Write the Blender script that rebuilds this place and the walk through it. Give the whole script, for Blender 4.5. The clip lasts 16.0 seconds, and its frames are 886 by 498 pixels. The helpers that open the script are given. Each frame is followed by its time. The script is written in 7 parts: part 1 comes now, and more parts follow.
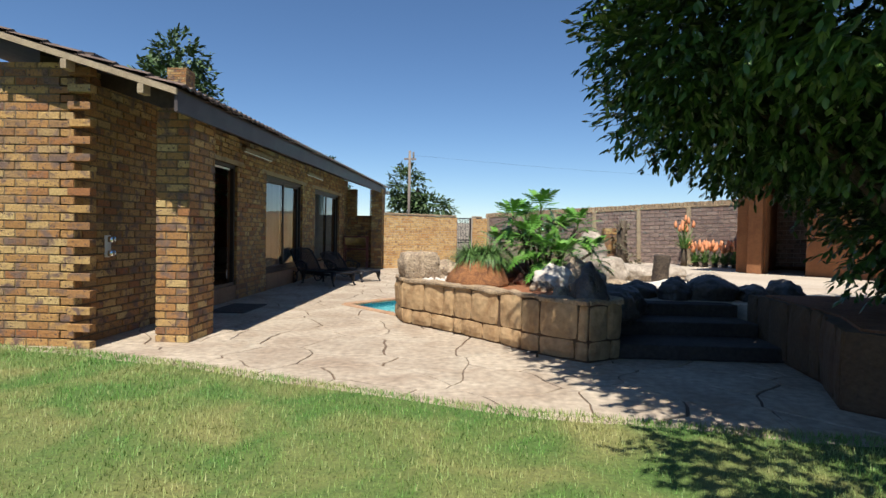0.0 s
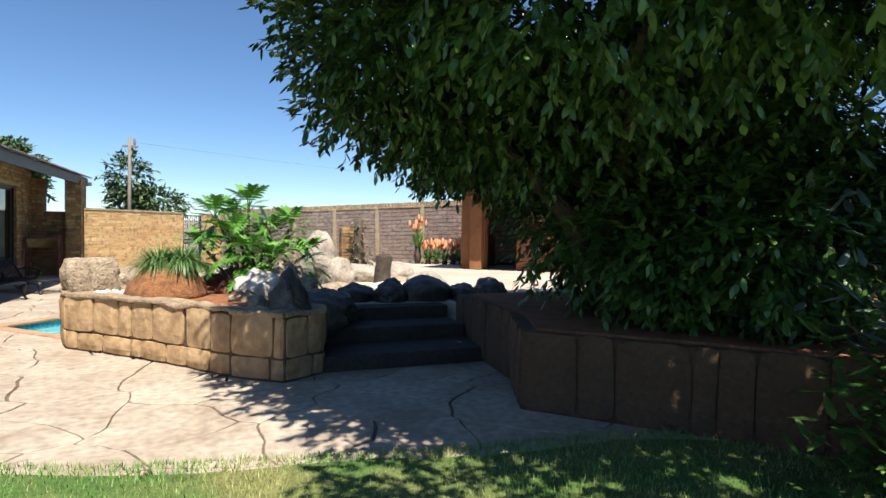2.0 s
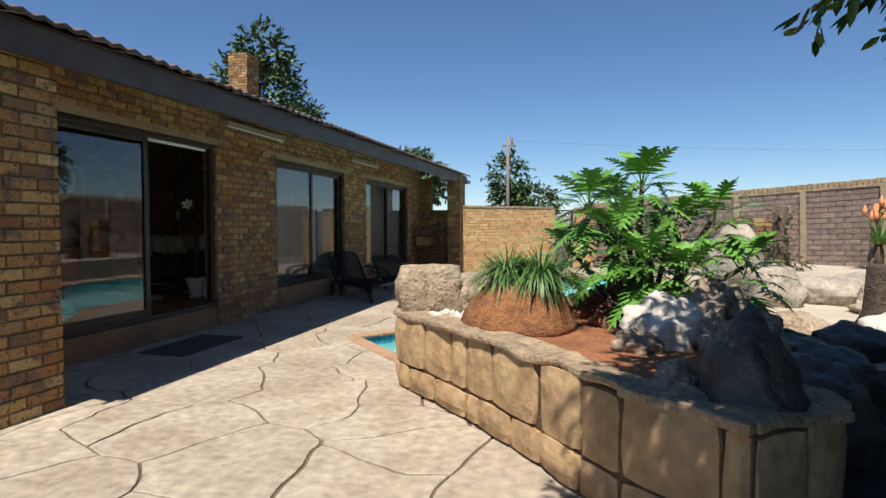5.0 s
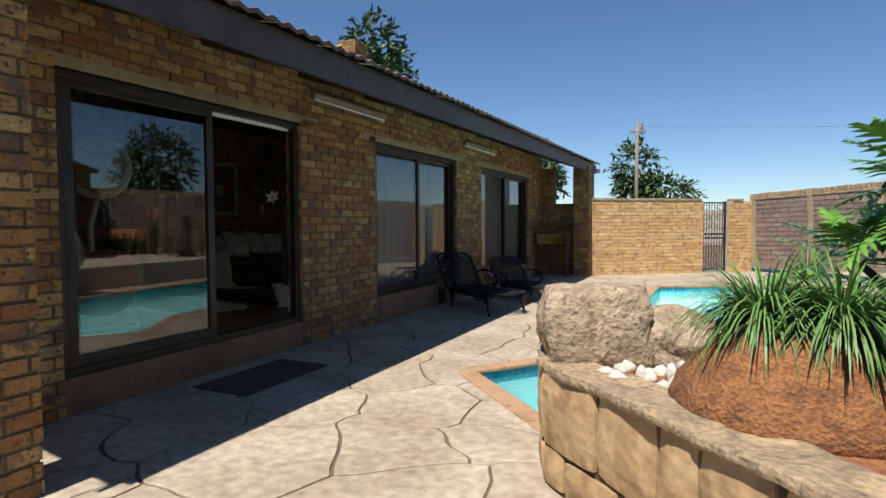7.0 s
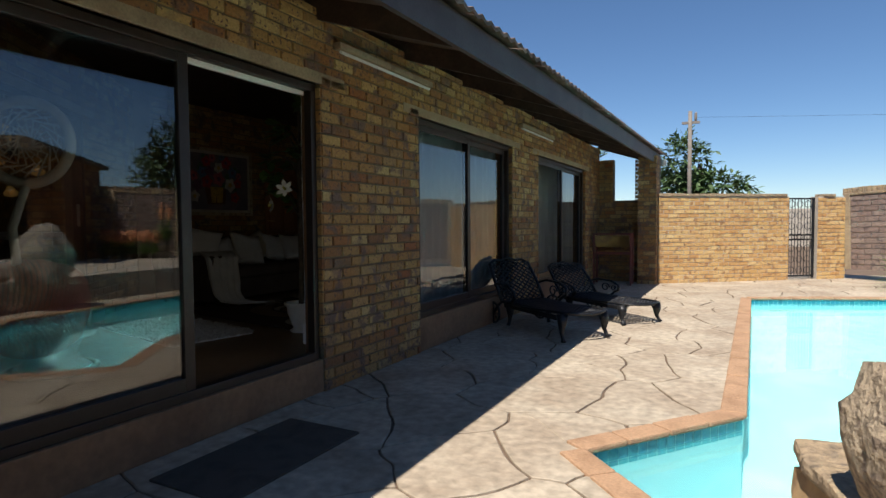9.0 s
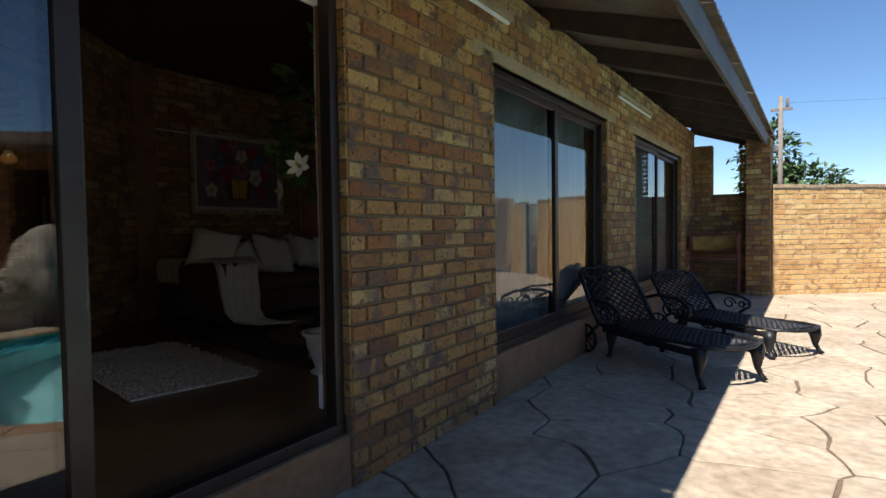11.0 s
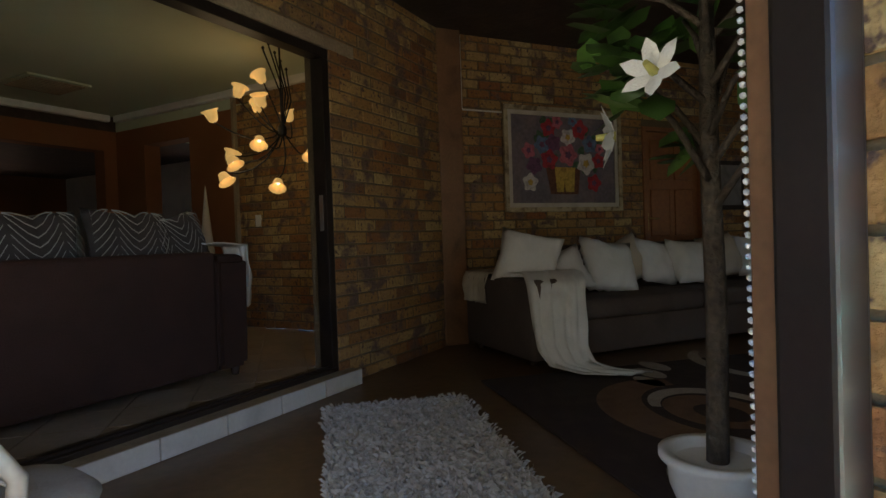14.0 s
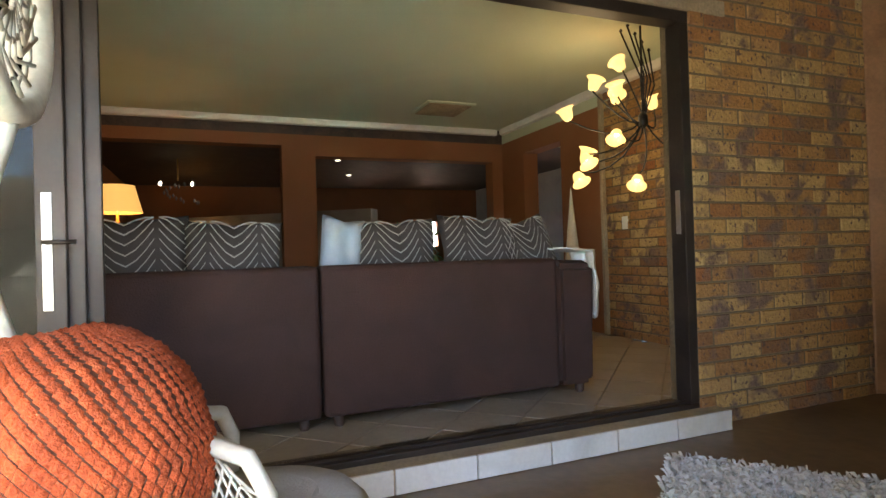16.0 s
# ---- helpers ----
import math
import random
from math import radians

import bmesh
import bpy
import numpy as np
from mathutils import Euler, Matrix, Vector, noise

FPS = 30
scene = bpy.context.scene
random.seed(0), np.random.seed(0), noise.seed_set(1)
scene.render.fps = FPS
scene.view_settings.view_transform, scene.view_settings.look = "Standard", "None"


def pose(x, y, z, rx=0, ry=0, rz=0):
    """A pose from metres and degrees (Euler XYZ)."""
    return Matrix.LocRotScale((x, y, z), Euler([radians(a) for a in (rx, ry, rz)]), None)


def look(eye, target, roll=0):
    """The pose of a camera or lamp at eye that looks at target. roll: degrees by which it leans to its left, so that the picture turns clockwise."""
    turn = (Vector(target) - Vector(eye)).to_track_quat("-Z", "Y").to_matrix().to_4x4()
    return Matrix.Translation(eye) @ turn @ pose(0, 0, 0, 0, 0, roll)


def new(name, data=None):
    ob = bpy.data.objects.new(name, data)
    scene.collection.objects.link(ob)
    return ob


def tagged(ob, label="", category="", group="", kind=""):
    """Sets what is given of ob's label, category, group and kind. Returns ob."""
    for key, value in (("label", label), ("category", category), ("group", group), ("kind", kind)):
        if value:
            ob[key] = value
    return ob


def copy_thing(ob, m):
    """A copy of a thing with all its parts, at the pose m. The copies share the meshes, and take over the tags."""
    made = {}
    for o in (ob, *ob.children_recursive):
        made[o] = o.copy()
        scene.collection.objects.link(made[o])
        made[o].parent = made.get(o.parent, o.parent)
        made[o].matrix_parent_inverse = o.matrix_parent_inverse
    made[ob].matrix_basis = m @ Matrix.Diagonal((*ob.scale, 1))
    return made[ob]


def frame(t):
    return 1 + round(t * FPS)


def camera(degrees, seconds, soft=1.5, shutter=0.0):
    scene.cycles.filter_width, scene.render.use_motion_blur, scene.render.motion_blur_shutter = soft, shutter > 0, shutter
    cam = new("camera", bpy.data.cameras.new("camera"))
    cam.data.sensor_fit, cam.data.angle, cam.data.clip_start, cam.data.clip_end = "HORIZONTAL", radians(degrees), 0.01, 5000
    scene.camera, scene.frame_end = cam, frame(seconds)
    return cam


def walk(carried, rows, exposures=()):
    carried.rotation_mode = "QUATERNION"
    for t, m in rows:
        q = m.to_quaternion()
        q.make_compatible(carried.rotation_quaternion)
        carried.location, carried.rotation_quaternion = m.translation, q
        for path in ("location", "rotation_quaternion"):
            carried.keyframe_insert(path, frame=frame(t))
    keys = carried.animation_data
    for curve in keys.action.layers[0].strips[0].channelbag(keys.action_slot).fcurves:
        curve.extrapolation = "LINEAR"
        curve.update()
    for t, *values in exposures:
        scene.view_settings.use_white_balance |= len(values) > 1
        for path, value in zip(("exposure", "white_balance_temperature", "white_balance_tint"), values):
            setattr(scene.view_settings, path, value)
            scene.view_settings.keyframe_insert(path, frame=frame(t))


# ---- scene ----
cam = camera(75.7, 16.0)
PATH = [
    (0, (-0.924, 0.164, 1.242), (-0.997, 2.161, 1.183), 1.2),
    (0.5, (-0.792, 0.238, 1.228), (-0.529, 2.22, 1.177), 1.1),
    (1, (-0.627, 0.28, 1.248), (-0.034, 2.19, 1.2), 1.1),
    (1.5, (-0.443, 0.408, 1.277), (0.357, 2.24, 1.23), 1.1),
    (2, (-0.269, 0.727, 1.291), (0.477, 2.583, 1.24), 1.0),
    (2.5, (-0.192, 1.194, 1.282), (0.23, 3.148, 1.221), 0.8),
    (3, (-0.155, 1.633, 1.317), (0.059, 3.62, 1.252), 0.7),
    (3.5, (-0.113, 2.089, 1.314), (-0.027, 4.086, 1.243), 0.5),
    (4, (-0.107, 2.571, 1.283), (-0.217, 4.567, 1.209), 0.4),
    (4.5, (-0.151, 3.039, 1.282), (-0.457, 5.014, 1.203), 0.1),
    (5, (-0.281, 3.528, 1.284), (-0.767, 5.467, 1.204), -0.0),
    (7.5, (-1.252, 5.493, 1.278), (-2.136, 7.284, 1.185), -0.3),
    (8, (-1.525, 5.819, 1.285), (-2.432, 7.599, 1.192), -0.3),
    (10.5, (-2.818, 7.611, 1.214), (-3.835, 9.332, 1.142), -0.8),
    (11, (-3.071, 7.926, 1.205), (-4.153, 9.607, 1.132), -0.8),
    (11.5, (-3.35, 8.193, 1.214), (-4.471, 9.847, 1.144), -0.9),
    (12, (-3.625, 8.447, 1.209), (-4.799, 10.064, 1.14), -0.9),
    (12.5, (-3.902, 8.682, 1.207), (-5.176, 10.221, 1.139), -1.0),
    (13, (-4.177, 8.905, 1.22), (-5.592, 10.317, 1.153), -1.2),
    (13.5, (-4.403, 9.083, 1.226), (-6.01, 10.273, 1.166), -1.4),
    (14, (-4.544, 9.268, 1.189), (-6.373, 10.075, 1.156), -1.9),
    (14.5, (-4.683, 9.301, 1.195), (-6.615, 9.816, 1.171), -1.7),
    (15, (-4.819, 9.342, 1.208), (-6.805, 9.578, 1.195), -1.7),
    (15.5, (-4.944, 9.363, 1.207), (-6.944, 9.334, 1.206), -1.7),
    (16, (-4.988, 9.60, 1.205), (-6.922, 9.093, 1.22), -1.7),
]
EXPOSURES = [(0, 0.55), (1, 0.75), (2, 0.9), (3, 0.9), (4, 0.75), (5, 0.5), (7.5, 0.5), (8, 0.5), (10.5, 0.75), (11, 0.95), (11.5, 1.35), (12, 1.8), (12.5, 2.25), (13, 2.7), (13.5, 2.95), (14, 3.35), (14.5, 4.3), (15, 4.95), (16, 5.5)]
walk(cam, [(t, look(eye, target, roll)) for t, eye, target, roll in PATH], EXPOSURES)

# ---- daylight ----
SUN_EL, SUN_FROM = radians(60), Vector((-0.03, -1.0, 0)).normalized()
world = bpy.data.worlds.new("sky")
scene.world = world
world.use_nodes = True
sky = world.node_tree.nodes.new("ShaderNodeTexSky")
sky.sky_type, sky.sun_disc = "NISHITA", False
sky.sun_elevation, sky.sun_rotation = SUN_EL, math.atan2(SUN_FROM.x, SUN_FROM.y)
sky.altitude, sky.dust_density, sky.ozone_density = 1500, 0.1, 5.0
deep = world.node_tree.nodes.new("ShaderNodeHueSaturation")
deep.inputs["Saturation"].default_value = 1.07
world.node_tree.links.new(sky.outputs[0], deep.inputs["Color"])
world.node_tree.links.new(deep.outputs[0], world.node_tree.nodes["Background"].inputs[0])
world.node_tree.nodes["Background"].inputs[1].default_value = 0.083
sun = new("sun", bpy.data.lights.new("sun", "SUN"))
sun.data.energy, sun.data.angle, sun.data.color = 5.0, radians(0.53), (1.0, 0.95, 0.87)
sun.matrix_world = look((SUN_FROM * math.cos(SUN_EL) + Vector((0, 0, math.sin(SUN_EL)))) * 30, (0, 0, 0))


# ---- materials ----
def material(name, base, rough=0.8, metal=0.0, vary=0.0, scale=8.0, dark=None, grain=0.0, grain_scale=60.0, bump=0.0, random=None, amount=0.5, spots=None, spec=0.5):
    """Two scales of noise between base and dark, a random tint for each object ('object') or each piece ('island'), and fine relief."""
    m = bpy.data.materials.new(name)
    m.use_nodes = True
    nodes, links = m.node_tree.nodes, m.node_tree.links
    bsdf = nodes["Principled BSDF"]
    bsdf.inputs["Roughness"].default_value, bsdf.inputs["Metallic"].default_value = rough, metal
    bsdf.inputs["Specular IOR Level"].default_value = spec
    co = nodes.new("ShaderNodeTexCoord").outputs["Object"] if random != "object" else nodes.new("ShaderNodeNewGeometry").outputs["Position"]

    def noise_at(s, detail=4.0, distort=0.0):
        n = nodes.new("ShaderNodeTexNoise")
        n.inputs["Scale"].default_value, n.inputs["Detail"].default_value, n.inputs["Distortion"].default_value = s, detail, distort
        links.new(co, n.inputs["Vector"])
        return n.outputs["Fac"]

    def ramp(fac, stops):
        r = nodes.new("ShaderNodeValToRGB")
        while len(r.color_ramp.elements) < len(stops):
            r.color_ramp.elements.new(0.5)
        for e, (p, c) in zip(r.color_ramp.elements, stops):
            e.position, e.color = p, (*c, 1)
        links.new(fac, r.inputs[0])
        return r.outputs[0]

    def mix(a, b, fac, how="MIX"):
        x = nodes.new("ShaderNodeMix")
        x.data_type, x.blend_type = "RGBA", how
        for socket, v in ((x.inputs[0], fac), (x.inputs[6], a), (x.inputs[7], b)):
            if hasattr(v, "is_output"):
                links.new(v, socket)
            else:
                socket.default_value = v if isinstance(v, float) else (*v, 1)
        return x.outputs[2]

    colour = None
    if random:
        pick = (nodes.new("ShaderNodeObjectInfo").outputs["Random"] if random == "object" else nodes.new("ShaderNodeNewGeometry").outputs["Random Per Island"])
        tones = base if isinstance(base, list) else [tuple(c * (1 - amount * 0.5) for c in base), tuple(c * (1 + amount * 0.5) for c in base)]
        colour = ramp(pick, [(i / max(1, len(tones) - 1), c) for i, c in enumerate(tones)])
    else:
        colour = base
    if dark is not None:
        blot = noise_at(scale, 5.0, 0.6)
        fac = ramp(blot, [(0.42 - vary * 0.2, (1, 1, 1)), (0.42 + vary * 0.2, (0, 0, 0))])
        colour = mix(colour, dark, fac)
    if spots is not None:
        fac = ramp(noise_at(grain_scale * 0.7, 2.0), [(0.60, (0, 0, 0)), (0.68, (1, 1, 1))])
        colour = mix(colour, spots, fac)
    if grain:
        colour = mix(colour, ramp(noise_at(grain_scale, 6.0), [(0.25, (1 - grain,) * 3), (0.75, (1 + grain,) * 3)]), 1.0, "MULTIPLY")
    if hasattr(colour, "is_output"):
        links.new(colour, bsdf.inputs["Base Color"])
    else:
        bsdf.inputs["Base Color"].default_value = (*colour, 1)
    if bump:
        b = nodes.new("ShaderNodeBump")
        b.inputs["Strength"].default_value, b.inputs["Distance"].default_value = min(1.0, bump), 0.02
        links.new(noise_at(grain_scale, 8.0), b.inputs["Height"])
        links.new(b.outputs[0], bsdf.inputs["Normal"])
    return m


def see_through(name, tint, rough=0.0, ior=1.45):
    m = bpy.data.materials.new(name)
    m.use_nodes = True
    b = m.node_tree.nodes["Principled BSDF"]
    b.inputs["Base Color"].default_value, b.inputs["Roughness"].default_value = (*tint, 1), rough
    b.inputs["Transmission Weight"].default_value, b.inputs["IOR"].default_value = 1.0, ior
    return m


def window_glass(name, gloss, tint):
    """A thin pane: mostly clear, with a mirror's share set by the angle."""
    m = bpy.data.materials.new(name)
    m.use_nodes = True
    nodes, links = m.node_tree.nodes, m.node_tree.links
    nodes.remove(nodes["Principled BSDF"])
    clear, shine, blend, fresnel, gain = (nodes.new("ShaderNodeBsdf" + k) if k in ("Transparent", "Glossy") else nodes.new(k) for k in ("Transparent", "Glossy", "ShaderNodeMixShader", "ShaderNodeFresnel", "ShaderNodeMath"))
    clear.inputs[0].default_value, shine.inputs["Roughness"].default_value = (*tint, 1), 0.0
    fresnel.inputs[0].default_value = 1.5
    gain.operation, gain.inputs[1].default_value = "MULTIPLY_ADD", 1.2
    gain.inputs[2].default_value = gloss
    gain.use_clamp = True
    links.new(fresnel.outputs[0], gain.inputs[0])
    links.new(gain.outputs[0], blend.inputs[0])
    links.new(clear.outputs[0], blend.inputs[1])
    links.new(shine.outputs[0], blend.inputs[2])
    links.new(blend.outputs[0], nodes["Material Output"].inputs[0])
    return m


def glow(name, colour, strength):
    m = bpy.data.materials.new(name)
    m.use_nodes = True
    b = m.node_tree.nodes["Principled BSDF"]
    b.inputs["Base Color"].default_value = b.inputs["Emission Color"].default_value = (*colour, 1)
    b.inputs["Emission Strength"].default_value = strength
    return m


BRICK_TONES = [(0.28, 0.14, 0.043), (0.40, 0.24, 0.08), (0.25, 0.095, 0.032), (0.45, 0.30, 0.115), (0.34, 0.175, 0.055), (0.19, 0.09, 0.038), (0.47, 0.335, 0.14), (0.36, 0.20, 0.065), (0.28, 0.12, 0.038)]
BRICK = material("brick", BRICK_TONES, 0.85, vary=0.30, scale=6.0, dark=(0.15, 0.095, 0.07), grain=0.25, grain_scale=55, bump=0.6, random="island", spots=(0.10, 0.06, 0.045))
BRICK_ONE = material("brick_single", BRICK_TONES, 0.85, vary=0.30, scale=6.0, dark=(0.15, 0.095, 0.07), grain=0.25, grain_scale=55, bump=0.6, random="object", spots=(0.10, 0.06, 0.045))
END_BRICK = material("pale_brick", [(0.50, 0.30, 0.11), (0.58, 0.38, 0.16), (0.46, 0.25, 0.09), (0.62, 0.43, 0.2)], 0.85, vary=0.3, scale=9.0, dark=(0.3, 0.16, 0.07), grain=0.2, grain_scale=50, bump=0.5, random="island")
GREY_BLOCK = material("split_block", [(0.21, 0.145, 0.12), (0.25, 0.19, 0.16), (0.22, 0.15, 0.125), (0.30, 0.23, 0.19)], 0.9, vary=0.4, scale=9.0, dark=(0.13, 0.10, 0.09), grain=0.3, grain_scale=40, bump=0.8, random="island")
MORTAR = material("mortar", (0.16, 0.12, 0.07), 0.95, vary=0.6, scale=3.0, dark=(0.12, 0.09, 0.055), grain=0.2, bump=0.4)
PALE_MORTAR = material("pale_mortar", (0.42, 0.37, 0.31), 0.95, vary=0.6, scale=3.0, dark=(0.33, 0.29, 0.24), grain=0.2, bump=0.4)
# bed slabs: base colour darkened to carry part of the tree's shade
SHADED_BED_STONE = material("shade_dark_bed_slab", (0.13, 0.075, 0.038), 0.92, vary=0.8, scale=2.5, dark=(0.09, 0.05, 0.026), grain=0.25, grain_scale=26, bump=0.8)
# dark step stone, lowered to near black for the shade under the tree
SHADED_STEP_STONE = material("shade_dark_step_stone", (0.055, 0.043, 0.034), 0.9, vary=0.8, scale=3.0, dark=(0.04, 0.031, 0.026), grain=0.3, grain_scale=24, bump=0.8)
SLAB = material("stamped_concrete", (0.42, 0.35, 0.265), 0.75, vary=1.1, scale=1.7, dark=(0.27, 0.20, 0.14), grain=0.32, grain_scale=14, bump=0.5, random="object", amount=0.14)
JOINT = material("joint_filler", (0.15, 0.10, 0.065), 0.95, vary=0.6, scale=4.0, dark=(0.10, 0.07, 0.05), grain=0.2, bump=0.3)
SAND = material("terrace_screed", (0.47, 0.40, 0.315), 0.9, vary=0.8, scale=1.0, dark=(0.40, 0.32, 0.24), grain=0.2, grain_scale=20, bump=0.4)
EARTH = material("red_soil", (0.28, 0.11, 0.045), 0.95, vary=0.7, scale=6.0, dark=(0.17, 0.07, 0.03), grain=0.35, grain_scale=40, bump=0.8)
TURF = material("turf", (0.06, 0.12, 0.02), 0.95, vary=1.0, scale=1.5, dark=(0.20, 0.18, 0.06), grain=0.35, grain_scale=45, bump=0.7)
BLADE = material("grass_blade", [(0.055, 0.17, 0.022), (0.12, 0.28, 0.04), (0.07, 0.20, 0.025), (0.16, 0.28, 0.06), (0.10, 0.25, 0.035), (0.30, 0.32, 0.12), (0.12, 0.27, 0.04)], 0.6, random="island", vary=0.9, scale=1.5, dark=(0.34, 0.32, 0.12))
PLANTER_STONE = material("carved_stone", (0.43, 0.29, 0.15), 0.9, vary=1.0, scale=5.0, dark=(0.27, 0.15, 0.065), grain=0.25, grain_scale=16, bump=0.5, random="object", amount=0.28)
PLANTER_CORE = material("planter_render", (0.13, 0.072, 0.035), 0.92, vary=0.8, scale=3.5, dark=(0.06, 0.034, 0.018), grain=0.25, grain_scale=30, bump=0.8)
CAPPING = material("weathered_capping", (0.38, 0.275, 0.165), 0.9, vary=0.9, scale=7.0, dark=(0.19, 0.14, 0.095), grain=0.35, grain_scale=36, bump=1.0, spots=(0.22, 0.165, 0.11))
ROCK = material("grey_boulder", (0.40, 0.34, 0.27), 0.9, vary=0.8, scale=3.0, dark=(0.22, 0.18, 0.14), grain=0.3, grain_scale=24, bump=0.9)
WARM_ROCK = material("warm_boulder", (0.40, 0.31, 0.21), 0.9, vary=0.9, scale=6.5, dark=(0.20, 0.14, 0.09), grain=0.4, grain_scale=38, bump=1.0, spots=(0.19, 0.14, 0.10))
DARK_ROCK = material("dark_rock", (0.055, 0.046, 0.04), 0.5, vary=0.8, scale=4.0, dark=(0.13, 0.10, 0.075), grain=0.3, grain_scale=24, bump=0.9)
WHITE_STONE = material("white_stone", (0.62, 0.57, 0.50), 0.9, vary=0.6, scale=6.0, dark=(0.42, 0.36, 0.29), grain=0.2, grain_scale=24, bump=0.7)
ORANGE_PLASTER = material("orange_plaster", (0.27, 0.115, 0.045), 0.9, vary=0.8, scale=1.6, dark=(0.18, 0.07, 0.027), grain=0.15, grain_scale=20, bump=0.3)
TAN_PLASTER = material("tan_plaster", (0.25, 0.145, 0.075), 0.9, vary=0.8, scale=1.6, dark=(0.16, 0.09, 0.048), grain=0.15, grain_scale=25, bump=0.3)
INNER_PAINT = material("terracotta_paint", (0.25, 0.10, 0.035), 0.75, vary=0.7, scale=1.0, dark=(0.20, 0.08, 0.028), grain=0.06, bump=0.1)
LINTEL = material("concrete_lintel", (0.34, 0.27, 0.175), 0.9, vary=0.7, scale=4.0, dark=(0.24, 0.18, 0.115), grain=0.2, bump=0.4)
DARK_TIMBER = material("dark_timber", (0.045, 0.028, 0.022), 0.6, vary=0.7, scale=5.0, dark=(0.075, 0.048, 0.035), grain=0.3, grain_scale=30, bump=0.2)
FASCIA = material("painted_fascia", (0.05, 0.038, 0.036), 0.6, vary=0.7, scale=3.0, dark=(0.075, 0.06, 0.056), grain=0.15, bump=0.15)
ROOF_TILE = material("roof_tile", (0.14, 0.095, 0.07), 0.9, vary=0.8, scale=4.0, dark=(0.07, 0.05, 0.04), grain=0.3, grain_scale=30, bump=0.5, random="island", amount=0.5)
BOARDING = material("roof_lining", (0.13, 0.095, 0.065), 0.9, vary=0.6, scale=3.0, dark=(0.09, 0.065, 0.045), grain=0.2, bump=0.2)
FRAME_DARK = material("bronze_aluminium", (0.035, 0.027, 0.022), 0.4, metal=0.4, grain=0.1, vary=0.4, scale=3.0, dark=(0.05, 0.037, 0.03))
FRAME_BROWN = material("brown_jamb", (0.22, 0.11, 0.05), 0.5, grain=0.15, vary=0.5, scale=3.0, dark=(0.13, 0.065, 0.03))
STEEL = material("brushed_steel", (0.55, 0.55, 0.53), 0.3, metal=0.9, grain=0.08)
CHROME = material("chrome", (0.8, 0.8, 0.8), 0.12, metal=1.0, grain=0.03)
GLASS = window_glass("window_glass", 0.06, (0.62, 0.65, 0.64))
LEAF_GLASS = window_glass("tinted_leaf_glass", -0.03, (0.40, 0.42, 0.41))
NET = material("net_curtain", (0.74, 0.74, 0.71), 0.95, vary=0.5, scale=2.0, dark=(0.66, 0.66, 0.63), grain=0.06, bump=0.1)
net_nodes, net_links = NET.node_tree.nodes, NET.node_tree.links
net_thru, net_mix = net_nodes.new("ShaderNodeBsdfTranslucent"), net_nodes.new("ShaderNodeMixShader")
net_thru.inputs[0].default_value, net_mix.inputs[0].default_value = (0.7, 0.7, 0.68, 1), 0.35
net_links.new(net_nodes["Principled BSDF"].outputs[0], net_mix.inputs[1])
net_links.new(net_thru.outputs[0], net_mix.inputs[2])
net_links.new(net_mix.outputs[0], net_nodes["Material Output"].inputs[0])
POOL_WATER = see_through("pool_water", (0.86, 0.975, 0.98), 0.02, 1.33)
POOL_SHELL = material("pool_plaster", (0.30, 0.66, 0.68), 0.7, vary=0.6, scale=1.5, dark=(0.38, 0.73, 0.74), grain=0.06)
POOL_TILE = material("pool_tile", [(0.02, 0.22, 0.28), (0.04, 0.34, 0.40), (0.03, 0.28, 0.36)], 0.25, random="island")
COPING = material("pool_coping", (0.40, 0.24, 0.14), 0.85, vary=0.7, scale=4.0, dark=(0.28, 0.16, 0.09), grain=0.2, bump=0.4)
BLACK_IRON = material("cast_iron", (0.02, 0.02, 0.022), 0.45, metal=0.5, grain=0.2, vary=0.4, scale=9.0, dark=(0.035, 0.034, 0.034))
LEAF = material("glossy_leaf", [(0.04, 0.095, 0.017), (0.075, 0.155, 0.03), (0.055, 0.12, 0.022), (0.14, 0.24, 0.05)], 0.38, random="island", vary=0.4, scale=9.0, dark=(0.03, 0.065, 0.014))
FAR_LEAF = material("far_leaf", [(0.035, 0.07, 0.02), (0.06, 0.11, 0.03), (0.045, 0.09, 0.025), (0.09, 0.14, 0.045)], 0.6, random="island")
LOBED_LEAF = material("lobed_leaf", [(0.08, 0.21, 0.03), (0.13, 0.29, 0.045), (0.09, 0.24, 0.035), (0.19, 0.36, 0.07)], 0.4, random="island")
STRAP_LEAF = material("strap_leaf", [(0.06, 0.15, 0.03), (0.10, 0.20, 0.045), (0.13, 0.22, 0.06)], 0.5, random="island")
BARK = material("bark", (0.10, 0.075, 0.05), 0.95, vary=0.8, scale=9.0, dark=(0.05, 0.036, 0.025), grain=0.4, grain_scale=40, bump=0.9)
FIBRE = material("caudex_bark", (0.28, 0.12, 0.045), 0.95, vary=0.7, scale=14.0, dark=(0.13, 0.055, 0.025), grain=0.4, grain_scale=70, bump=1.0)
PETAL = material("orange_petal", [(0.58, 0.20, 0.09), (0.64, 0.28, 0.13), (0.50, 0.15, 0.07)], 0.6, random="island")

